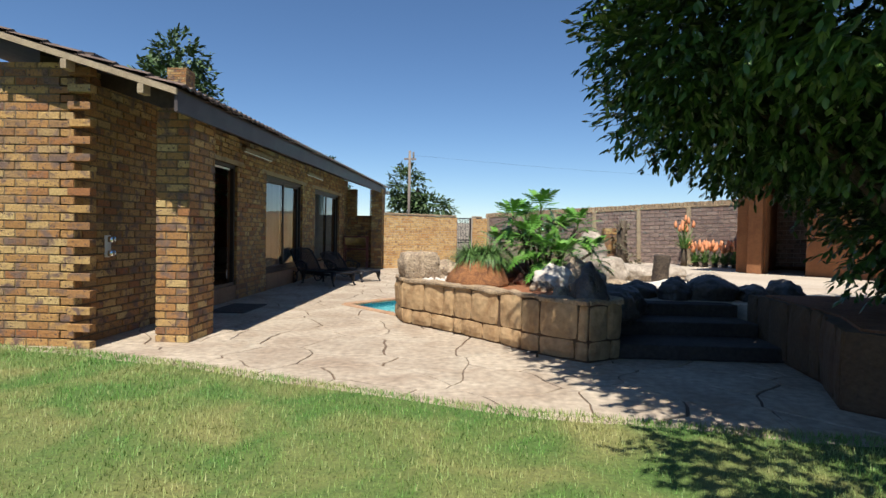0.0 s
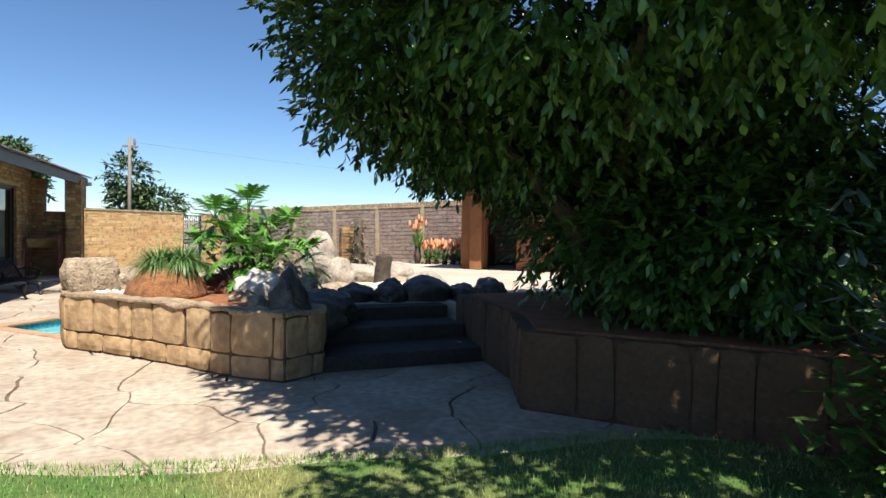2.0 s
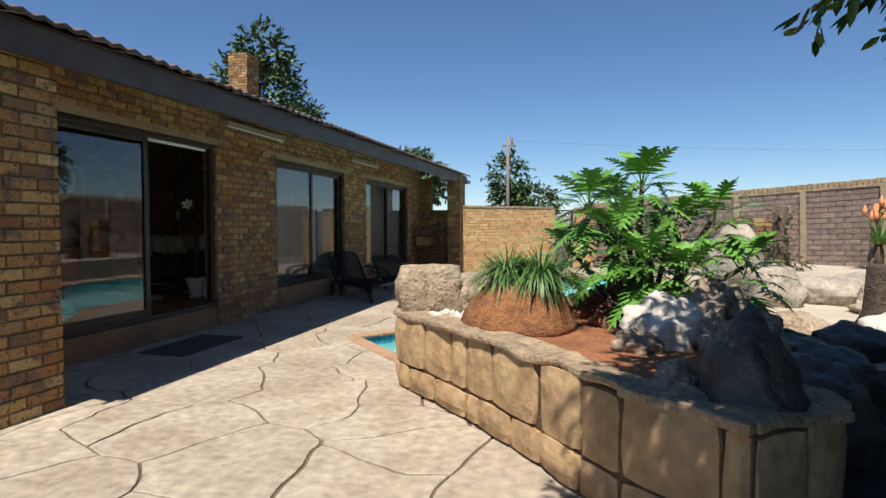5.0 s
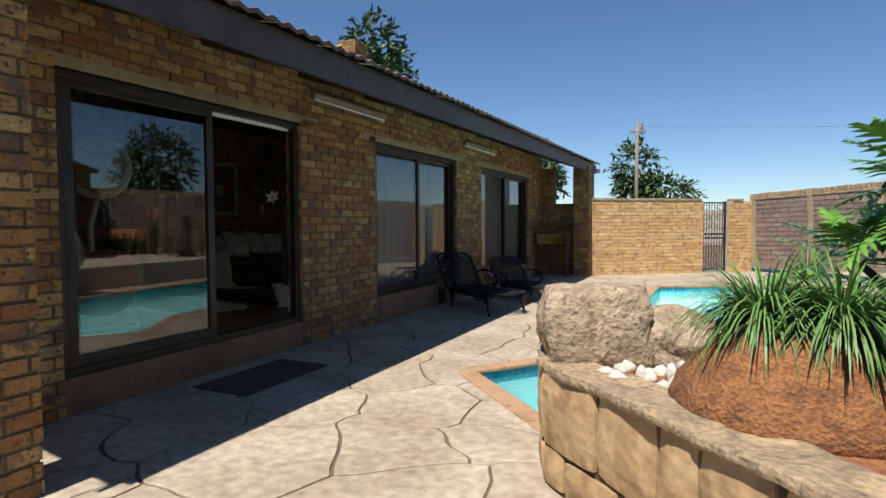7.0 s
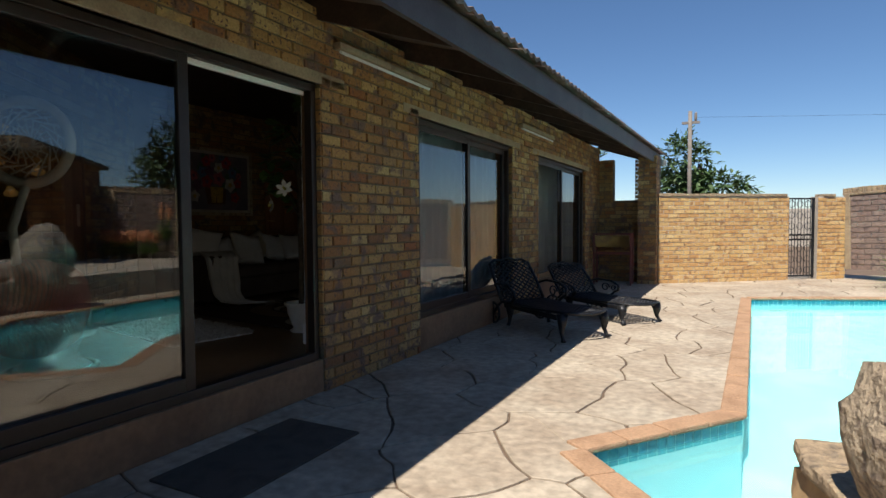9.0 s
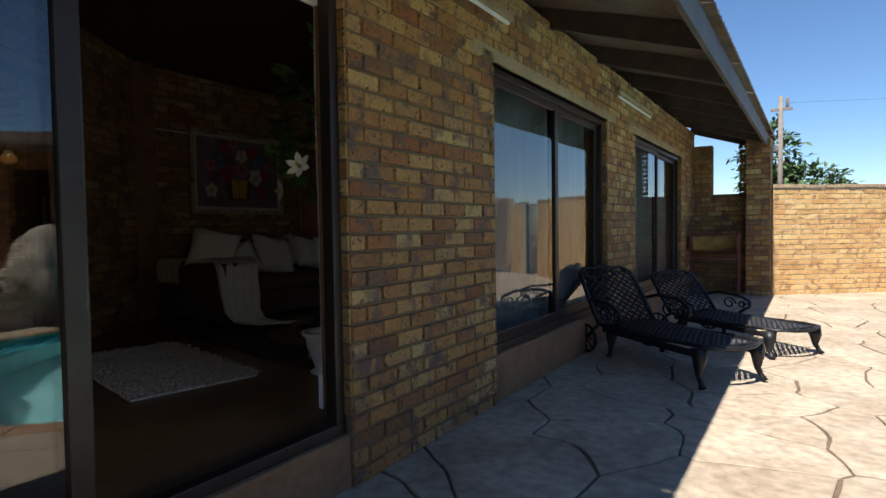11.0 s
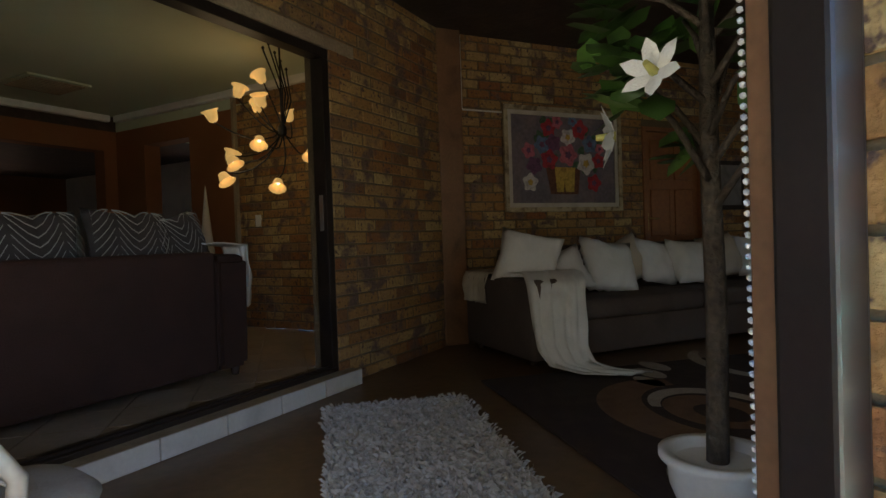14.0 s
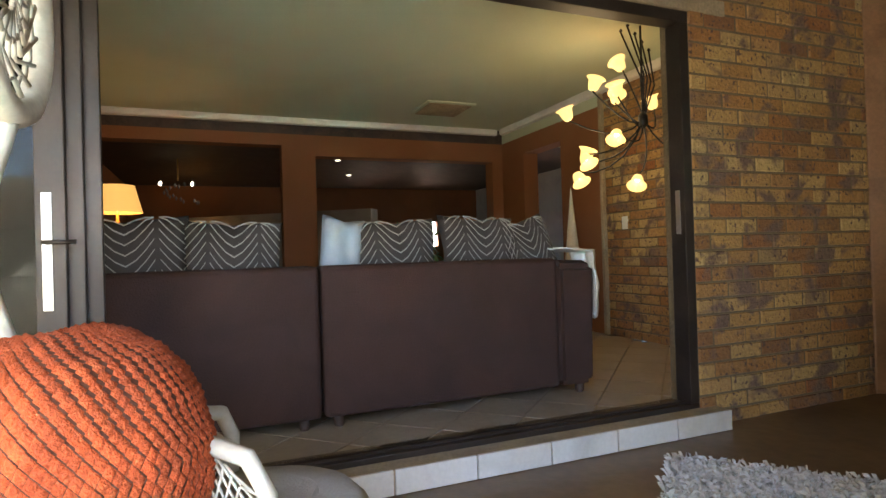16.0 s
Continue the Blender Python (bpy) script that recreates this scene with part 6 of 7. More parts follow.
drape("throw", "long white throw hanging from the sofa to the floor", [(-8.40, 11.74, 0.90), (-8.10, 11.72, 0.91), (-7.91, 11.62, 0.84), (-7.86, 11.60, 0.60), (-7.81, 11.58, 0.42), (-7.70, 11.58, 0.31), (-7.54, 11.66, 0.288), (-7.38, 11.82, 0.284)], (0.50, 0.28), (0.15, 0.98, 0), WHITE_CLOTH, 5, fold=0.032)
drape("throw", "cream knitted throw folded over the sofa's arm", [(-8.75, 11.40, 0.66), (-8.76, 11.395, 0.80), (-8.77, 11.44, 0.905), (-8.77, 11.60, 0.91), (-8.77, 11.70, 0.905)], (0.40, 0.42), (1, 0, 0), CREAM_CLOTH, 6, fold=0.02)

# rugs
rug = thing("patterned_rug", "dark brown rug with tan swirls and pale ovals", "rug")
part("carpet", soft_box((0, 0, 0), (2.3, 3.0, 0.014), 0.006), RUG_DARK, rug)


def band(cx, cy, r0, r1, a0, a1, steps=28, z=0.0165):
    bm = bmesh.new()
    ring = [[bm.verts.new((cx + r * math.cos(a) * 1.0, cy + r * math.sin(a) * 0.8, z)) for r in (r0 + (r1 - r0) * 0.5 - abs(r1 - r0) * 0.5 * w, r0 + (r1 - r0) * 0.5 + abs(r1 - r0) * 0.5 * w)] for a, w in ((a0 + (a1 - a0) * k / steps, 0.25 + 0.75 * math.sin(math.pi * (0.1 + 0.8 * k / steps))) for k in range(steps + 1))]
    for p, q in zip(ring, ring[1:]):
        bm.faces.new((p[0], p[1], q[1], q[0]))
    return bm


for cx, cy, r0, r1, a0, a1, mat in ((1.05, 0.93, 0.42, 0.72, 2.9, 6.4, RUG_TAN), (1.05, 0.93, 0.30, 0.42, 0.9, 4.3, RUG_PALE), (1.08, 0.90, 0.13, 0.31, 0.0, 6.28, RUG_TAN), (0.30, 2.0, 0.50, 0.62, 3.6, 6.3, RUG_PALE), (1.3, 1.75, 0.2, 0.5, 2.4, 6.0, RUG_TAN), (1.9, 0.45, 0.30, 0.42, 2.2, 5.2, RUG_PALE), (1.6, 2.4, 0.3, 0.42, 0.0, 4.4, RUG_PALE)):
    part("swirl", band(cx, cy, r0, r1, a0, a1, z=0.0165 if mat is RUG_TAN else 0.0185), mat, rug)
for cx, cy, r in ((0.10, 1.22, 0.10), (0.26, 1.07, 0.10), (0.44, 0.94, 0.09)):
    bm = bmesh.new()
    bm.faces.new([bm.verts.new((cx + 1.5 * r * math.cos(a), cy + 0.75 * r * math.sin(a), 0.0165)) for a in [k * math.pi / 9 for k in range(18)]])
    part("oval", bm, RUG_PALE, rug, "pale oval in the pile")
rug.matrix_basis = Matrix.Translation((-7.82, 10.95, FLOOR_Z)) @ pose(0, 0, 0, 0, 0, -9)


def shag_mat():
    t = thing("shaggy_mat", "white shaggy mat on the screed floor", "rug")
    part("backing", box((-0.73, -0.38, 0), (0.73, 0.38, 0.012), 0.004), WHITE_CLOTH, t)
    rng = random.Random(9)
    verts, faces = [], []
    for _ in range(9000):
        x, y = rng.uniform(-0.74, 0.74), rng.uniform(-0.39, 0.39)
        a, h, w = rng.uniform(0, 6.283), rng.uniform(0.02, 0.045), rng.uniform(0.004, 0.008)
        k = len(verts)
        dx, dy = math.cos(a), math.sin(a)
        verts += [(x - dy * w, y + dx * w, 0.01), (x + dy * w, y - dx * w, 0.01), (x + dx * h * 0.6 + dy * w * 0.6, y + dy * h * 0.6 - dx * w * 0.6, 0.01 + h * 0.75), (x + dx * h, y + dy * h, 0.012 + h * 0.6)]
        faces += [(k, k + 1, k + 2), (k, k + 2, k + 3)]
    tagged(part("tufting", mesh_of("tufting", verts, faces, SHAG), parent=t, label="tufted white pile"), kind="stuff")
    t.matrix_basis = pose(-6.88, 10.14, FLOOR_Z, 0, 0, -12)


shag_mat()


# ---- wall pieces ----
def flower_painting():
    p = thing("framed_painting", "framed painting of a flower bouquet in a gold vase", "painting")
    w, h = 1.37, 1.0
    gilt = material("gilt_wood", (0.46, 0.37, 0.22), 0.45, metal=0.3, vary=0.6, scale=12, dark=(0.14, 0.1, 0.05), grain=0.15)
    for lo, hi in (((0, 0), (w, 0.045)), ((0, h - 0.045), (w, h)), ((0, 0.045), (0.045, h - 0.045)), ((w - 0.045, 0.045), (w, h - 0.045))):
        part("frame", box((0, lo[0], lo[1]), (0.035, hi[0], hi[1]), 0.008), gilt, p)
    for lo, hi in (((0.045, 0.045), (w - 0.045, 0.085)), ((0.045, h - 0.085), (w - 0.045, h - 0.045)), ((0.045, 0.085), (0.085, h - 0.085)), ((w - 0.085, 0.085), (w - 0.045, h - 0.085))):
        part("mount", box((0, lo[0], lo[1]), (0.022, hi[0], hi[1]), 0.003), CREAM_CLOTH, p, "cream inner mount")
    canvas = part("canvas", box((0, 0.085, 0.085), (0.012, w - 0.085, h - 0.085)), material("painted_canvas", (0.14, 0.12, 0.14), 0.8, vary=0.9, scale=4, dark=(0.22, 0.16, 0.16), grain=0.2, grain_scale=30), p)
    tones = {k: material("paint_" + k, c, 0.7, vary=0.7, scale=22, dark=tuple(q * 0.5 for q in c), grain=0.2) for k, c in dict(red=(0.42, 0.03, 0.04), pink=(0.50, 0.13, 0.16), white=(0.6, 0.56, 0.5), blue=(0.12, 0.19, 0.30), plum=(0.16, 0.06, 0.12), green=(0.06, 0.12, 0.06), gold=(0.55, 0.36, 0.06), brown=(0.14, 0.05, 0.02)).items()}
    rng = random.Random(6)

    def blot(c, y, z, r, petals, x):
        bm = bmesh.new()
        bm.faces.new([bm.verts.new((x, y + r * (1 + 0.16 * math.sin(petals * a + c) + rng.uniform(-0.06, 0.06)) * math.cos(a), z + r * (1 + 0.16 * math.sin(petals * a + c)) * math.sin(a))) for a in [k * math.pi / 14 for k in range(28)]])
        return bm
    for k in range(26):
        part("paint_leaf", blot(k, rng.uniform(0.3, 1.1), rng.uniform(0.4, 0.88), rng.uniform(0.03, 0.06), 3, 0.0125 + k * 0.00005), tones["green"], canvas)
    bm = bmesh.new()
    bm.faces.new([bm.verts.new((0.0145, 0.66 + dy, z)) for dy, z in ((-0.15, 0.17), (0.17, 0.17), (0.20, 0.42), (-0.2, 0.42))])
    part("paint_vase", bm, tones["brown"], canvas)
    for y0, y1 in ((0.58, 0.66), (0.68, 0.78)):
        bm = bmesh.new()
        bm.faces.new([bm.verts.new((0.0148, y, z)) for y, z in ((y0, 0.19), (y1, 0.19), (y1 + 0.02, 0.43), (y0 - 0.02, 0.43))])
        part("paint_vase", bm, tones["gold"], canvas)
    for k, (c, y, z, r) in enumerate((("red", 0.50, 0.80, 0.08), ("red", 0.86, 0.80, 0.09), ("pink", 0.60, 0.86, 0.06), ("white", 0.72, 0.72, 0.08), ("blue", 0.42, 0.64, 0.08), ("plum", 0.55, 0.66, 0.08), ("blue", 0.98, 0.66, 0.08), ("red", 0.50, 0.50, 0.09), ("pink", 0.72, 0.55, 0.10), ("white", 0.93, 0.47, 0.10), ("plum", 0.33, 0.44, 0.08), ("pink", 0.27, 0.58, 0.07), ("red", 1.08, 0.50, 0.07), ("white", 0.28, 0.28, 0.08), ("red", 1.02, 0.28, 0.08), ("blue", 0.78, 0.88, 0.05), ("pink", 1.1, 0.62, 0.05))):
        part("paint_bloom", blot(k, y, z, r, 5, 0.0152 + k * 0.0001), tones[c], canvas)
        part("paint_bloom", blot(k, y, z, r * 0.35, 5, 0.0172 + k * 0.0001), tones["plum" if c != "white" else "gold"], canvas)
    p.matrix_basis = pose(-9.138, 11.93, 1.42)


flower_painting()


def wood_door():
    d = tagged(thing("door_3", "orange varnished panelled wooden door, shut", "door"), kind="structure")
    y0, y1 = 13.60, 14.48
    part("leaf", box((-9.24, y0 + 0.05, 0.262), (-9.20, y1 - 0.05, 2.26), 0.004), DOOR_WOOD, d)
    for a, b, c, e in ((y0, y0 + 0.05, 0.262, 2.30), (y1 - 0.05, y1, 0.262, 2.30)):
        part("jamb", box((-9.3, a, c), (-9.13, b, e), 0.005), DOOR_WOOD, d)
    part("head", box((-9.3, y0 + 0.05, 2.255), (-9.13, y1 - 0.05, 2.30), 0.005), DOOR_WOOD, d)
    for z in (0.45, 1.15, 1.75):
        for y in (y0 + 0.15, y0 + 0.49):
            part("panel", box((-9.2, y, z), (-9.188, y + 0.26, z + (0.5 if z < 1.7 else 0.42)), 0.012), DOOR_WOOD, d)
    part("handle_plate", box((-9.2, y0 + 0.075, 1.22), (-9.193, y0 + 0.115, 1.40), 0.002), BRASS, d, "brass handle plate")
    part("handle", tube([(-9.195, y0 + 0.095, 1.34), (-9.14, y0 + 0.095, 1.34), (-9.14, y0 + 0.21, 1.335)], 0.009, 8), BRASS, d, "brass lever handle")


wood_door()
pic = thing("framed_print", "small dark framed print on the brick wall", "picture")
part("frame", box((0, 0, 0), (0.025, 0.42, 0.55), 0.006), FRAME_DARK, pic)
part("print", box((0.025, 0.05, 0.05), (0.027, 0.37, 0.5)), material("grey_print", (0.25, 0.24, 0.23), 0.4, vary=0.8, scale=6, dark=(0.08, 0.08, 0.08)), pic)
pic.matrix_basis = pose(-9.138, 14.65, 1.42)


# ---- lamps ----
def lily_chandelier():
    c = thing("chandelier", "hanging dark metal chandelier with glowing amber flower shades", "lamp")
    k = Vector((0, 0, 0))
    iron = BLACK_IRON
    part("rod", tube([(0.0, 0, 0.02), (0.0, 0, 0.80)], 0.008, 6), iron, c)
    part("hub", lathe([(0.012, -0.06), (0.035, -0.03), (0.035, 0.03), (0.012, 0.06)], 10), iron, c)
    tips = [(-0.12, 0.05, 0.38), (-0.36, 0.0, 0.22), (-0.21, -0.10, 0.15), (-0.16, 0.12, 0.16), (-0.52, 0.05, 0.02), (-0.19, 0.0, -0.07), (-0.46, -0.08, -0.25), (-0.42, 0.05, -0.28), (-0.48, 0.06, -0.36), (-0.05, 0.0, -0.40), (0.12, 0.1, 0.10), (0.2, -0.1, -0.15)]
    for i, tip in enumerate(tips):
        e = Vector(tip)
        mid = e * 0.45 + Vector((0.08, 0.0, -0.14 - 0.05 * (i % 3)))
        pts = [k.lerp(mid, t).lerp(mid.lerp(e, t), t) for t in (0, 0.2, 0.4, 0.6, 0.8, 1.0)]
        arm = part("arm", tube(pts, 0.006, 6), iron, c)
        down = i in (5, 6, 8, 9, 11)
        prof = [(0.013, 0.0), (0.032, 0.012), (0.043, 0.045), (0.050, 0.078), (0.070, 0.095)]
        bm = bmesh.new()
        rings = [[bm.verts.new((r * math.cos(a), r * math.sin(a), z)) for a in [q * math.pi / 8 for q in range(16)]] for r, z in prof]
        for a, b in zip(rings, rings[1:]):
            for q in range(16):
                bm.faces.new((a[q], a[(q + 1) % 16], b[(q + 1) % 16], b[q])).smooth = True
        bm.faces.new(rings[0][::-1])
        turn = pose(0, 0, 0, 150 if down else (25 * ((i % 3) - 1)), 20 * ((i % 2) * 2 - 1), 0)
        part("shade", bm, SHADE_GLOW, arm, "amber glass flower shade, lit", Matrix.Translation(e) @ turn)
        part("bulb", lathe([(0.004, 0.02), (0.015, 0.032), (0.015, 0.045), (0.004, 0.058)], 8), BULB_GLOW, arm, "lit bulb", Matrix.Translation(e) @ turn)
    for i in range(5):
        e = Vector((-0.16 + 0.06 * i, 0.03 * (i - 2), 0.66 - 0.05 * abs(i - 1)))
        st = part("stem", tube([k, e * 0.5 + Vector((0.06, 0, 0)), e], 0.006, 6), iron, c)
        part("bud", lathe([(0.004, 0), (0.014, 0.012), (0.004, 0.028)], 8), iron, st, m=Matrix.Translation(e))
    # its own axes: x to the column's side, seen from the lounge
    c.matrix_basis = Matrix.Translation((-9.32, 9.98, 2.12)) @ pose(0, 0, 0, 0, 0, 105)
    lamp = new("chandelier_light", bpy.data.lights.new("chandelier_light", "POINT"))
    lamp.data.energy, lamp.data.color, lamp.data.shadow_soft_size = 0.29, (1.0, 0.74, 0.40), 0.25
    lamp.matrix_world = Matrix.Translation((-9.45, 9.6, 2.05))


lily_chandelier()


def table_lamp(at, label, watts):
    t = thing("table_lamp", label, "lamp")
    part("base", lathe([(0.09, 0), (0.09, 0.02), (0.03, 0.05), (0.05, 0.14), (0.02, 0.24), (0.035, 0.28), (0.012, 0.32), (0.012, 0.42)], 16), BRASS, t, "turned brass base")
    bm = bmesh.new()
    rings = [[bm.verts.new((r * math.cos(a), r * math.sin(a), z)) for a in [q * math.pi / 12 for q in range(24)]] for r, z in ((0.20, 0.38), (0.14, 0.62))]
    for q in range(24):
        bm.faces.new((rings[0][q], rings[0][(q + 1) % 24], rings[1][(q + 1) % 24], rings[1][q])).smooth = True
    part("shade", bm, LAMP_GLOW, t, "amber fabric shade, lit")
    t.matrix_basis = Matrix.Translation(at)
    lamp = new("table_lamp_light", bpy.data.lights.new("table_lamp_light", "POINT"))
    lamp.data.energy, lamp.data.color, lamp.data.shadow_soft_size = watts, (1.0, 0.6, 0.25), 0.08
    lamp.matrix_world = Matrix.Translation((at[0], at[1], at[2] + 0.5))


def side_table(u, n):
    t = thing("side_table", "small dark wooden side table", "table")
    part("top", box((-0.28, -0.28, 0.86), (0.28, 0.28, 0.90), 0.008), DARK_TIMBER, t)
    for x in (-0.24, 0.24):
        for y in (-0.24, 0.24):
            part("leg", box((x - 0.025, y - 0.025, 0), (x + 0.025, y + 0.025, 0.86), 0.004), DARK_TIMBER, t)
    t.matrix_basis = skew(u, n, INNER_Z)


side_table(3.1, 3.4)
table_lamp(inner(3.1, 3.4, INNER_Z + 0.90), "brass table lamp with a glowing amber shade", 0.10)
side_table(2.6, 8.6)
table_lamp(inner(2.6, 8.6, INNER_Z + 0.90), "far brass table lamp with a glowing amber shade", 0.05)

crystal = thing("crystal_chandelier", "round crystal chandelier in the far room, two bulbs lit", "lamp")
part("rod", tube([(0, 0, 0.2), (0, 0, 0.5)], 0.01, 6), BRASS, crystal)
glassy = material("crystal", (0.25, 0.26, 0.26), 0.1, spec=1.0, grain=0.1)
for i in range(18):
    a, r, z = i * 2.4, 0.08 + 0.2 * ((i * 0.37) % 1), 0.15 - 0.28 * ((i * 0.61) % 1)
    part("drop", lathe([(0.004, -0.03), (0.018, 0), (0.004, 0.03)], 6), glassy, crystal, m=Matrix.Translation((r * math.cos(a), r * math.sin(a), z)))
for x in (-0.22, 0.18):
    part("bulb", lathe([(0.006, 0), (0.028, 0.03), (0.006, 0.07)], 8), BULB_GLOW, crystal, "lit bulb", Matrix.Translation((x, 0, 0.12)))
crystal.matrix_basis = skew(2.75, 6.4, 2.12)
for u, n in ((0.6, 6.0), (0.1, 7.5)):
    spot = thing("downlight", "small round lit ceiling downlight", "lamp")
    part("rim", lathe([(0.05, -0.012), (0.06, 0.0)], 14), WHITE_TRIM, spot)
    part("lens", lathe([(0.035, -0.018), (0.036, -0.013)], 12), BULB_GLOW, spot)
    spot.matrix_basis = skew(u, n, 2.62)
cone = tagged(part("cone_ornament", lathe([(0.15, 0.0), (0.145, 0.02), (0.005, 1.42), (0.001, 1.44)], 20), CREAM_CLOTH, m=skew(-0.88, 2.35, INNER_Z)), "tall slim cream cone-shaped ornament", "ornament")
fern = thing("house_plant", "dark bushy house plant in the far room", "plant")
part("foliage", crown_mesh([((0, 0, 0.75), (0.4, 0.4, 0.4))], 600, 0.12, LEAF, 4, name="foliage"), parent=fern)
part("pot", lathe([(0.14, 0), (0.18, 0.35), (0.17, 0.36)], 16), DARK_TIMBER, fern)
fern.matrix_basis = skew(-0.2, 5.3, INNER_Z)


# ---- lounge: potted lily tree, egg chair, door fittings ----
def lily_tree():
    t = thing("lily_tree", "artificial lily tree with large white blooms in an urn", "plant")
    part("urn", lathe([(0.10, 0), (0.115, 0.015), (0.08, 0.035), (0.10, 0.09), (0.135, 0.18), (0.14, 0.235), (0.165, 0.26), (0.165, 0.278), (0.13, 0.278), (0.12, 0.25)], 28), WHITE_TRIM, t, "white moulded urn")
    part("trunk", tube([(0, 0, 0.2), (0.01, 0, 0.7), (-0.01, 0.01, 1.1), (0.0, 0, 1.6)], [0.032, 0.03, 0.028, 0.02], 8), BARK, t)
    rng = random.Random(15)
    verts, faces = [], []
    twigs = bmesh.new()
    for i in range(20):
        a, h = i * 2.4, 1.08 + 0.045 * i
        e = Vector((math.cos(a) * rng.uniform(0.16, 0.3), math.sin(a) * rng.uniform(0.16, 0.3), h + rng.uniform(0.05, 0.22)))
        tube([(0, 0, h - 0.1), e * 0.5 + Vector((0, 0, h * 0.5 - 0.02)), e], [0.012, 0.009, 0.006], 6, twigs)
        for _ in range(10):
            d = Vector((math.cos(a + rng.uniform(-1, 1)), math.sin(a + rng.uniform(-1, 1)), rng.uniform(-0.7, 0.5))).normalized()
            oval_leaf(verts, faces, e + Vector((rng.uniform(-0.06, 0.06), rng.uniform(-0.06, 0.06), rng.uniform(-0.08, 0.05))), d, Vector((0, 0, 1)), rng.uniform(0.12, 0.19), rng.uniform(0.07, 0.095))
    part("branchwork", twigs, BARK, t)
    part("foliage", mesh_of("foliage", verts, faces, LEAF, smooth=True), parent=t, label="dark glossy leaves")
    for at, way in (((0.14, -0.34, 1.32), (0.35, -1, 0.35)), ((0.04, -0.38, 1.18), (-0.7, -0.8, 0.0))):
        verts, faces = [], []
        w = Vector(way).normalized()
        s = w.orthogonal().normalized()
        for k in range(6):
            d = (w * 0.55 + (Matrix.Rotation(k * math.pi / 3, 3, w) @ s)).normalized()
            oval_leaf(verts, faces, Vector(at), d, w, 0.092, 0.046)
        bloom = part("bloom", mesh_of("bloom", verts, faces, WHITE_CLOTH, smooth=True), parent=t, label="large white lily bloom")
        part("stamen", tube([Vector(at), Vector(at) + w * 0.05], [0.014, 0.008], 7), material("stamen", (0.45, 0.42, 0.12), 0.7), bloom)
    t.matrix_basis = pose(-5.75, 10.66, FLOOR_Z)


lily_tree()


def wicker_chair():
    c = thing("wicker_chair", "white wicker chair with a grey pad and hooped back", "chair")
    part("base_ring", tube([(0.27 * math.cos(a), 0.27 * math.sin(a), 0.02) for a in [k * math.pi / 14 for k in range(28)]], 0.02, 8, closed=True), WICKER, c)
    part("pedestal", lathe([(0.24, 0.03), (0.17, 0.08), (0.15, 0.14), (0.2, 0.23)], 20), WICKER, c)
    pad = lathe([(0.20, 0.232), (0.27, 0.245), (0.285, 0.28), (0.25, 0.312), (0.15, 0.325)], 30)
    for v in pad.verts:
        v.co.z += 0.008 * noise.noise(v.co * 9)
    part("seat_pad", pad, GREY_CUSHION, c, "round grey seat pad")
    for x, y, turn in ((0.0, -0.20, 0), (0.20, -0.02, 90)):
        loop = part("arm_loop", tube([(-0.16, 0, 0.30), (-0.17, 0, 0.42), (-0.12, 0, 0.50), (0.0, 0, 0.53), (0.12, 0, 0.50), (0.17, 0, 0.42), (0.16, 0, 0.30)], 0.022, 8), WICKER, c, "wrapped wicker loop", pose(x, y, 0, 0, 0, turn))
        web = bmesh.new()
        for k in range(-5, 6):
            for s in (-1, 1):
                tube([(k * 0.03, 0, 0.30), (k * 0.026 + s * 0.05, 0.01, 0.40), (k * 0.02, 0, 0.51 - 0.003 * k * k)], 0.004, 5, web)
        part("netting", web, WICKER, loop, "open wicker netting")
    hoop_at = Vector((0.40, -0.31, 1.52))
    ring = [hoop_at + Vector((0.20 * math.cos(a), 0.15 * math.cos(a), 0.25 * math.sin(a))) for a in [k * math.pi / 18 for k in range(36)]]
    part("back_hoop", tube(ring, 0.032, 9, closed=True), WICKER, c, "thick wrapped round hoop of the back")
    web = bmesh.new()
    for k in range(0, 36, 2):
        tube([ring[k], hoop_at.lerp(ring[(k + 5) % 36], 0.55), hoop_at.lerp(ring[(k + 1) % 36], 0.15)], 0.006, 5, web)
    for t in (0.35, 0.7):
        tube([hoop_at.lerp(p, t + 0.05 * (k % 2)) for k, p in enumerate(ring)], 0.005, 5, web, closed=True)
    part("back_netting", web, WICKER, c, "open wicker netting")
    part("back_post", tube([(0.10, -0.10, 0.15), (0.34, -0.34, 0.6), (0.42, -0.41, 1.0), hoop_at + Vector((0, 0, -0.25))], [0.03, 0.028, 0.026, 0.024], 8), WICKER, c)
    c.matrix_basis = pose(-6.31, 8.74, FLOOR_Z)


wicker_chair()


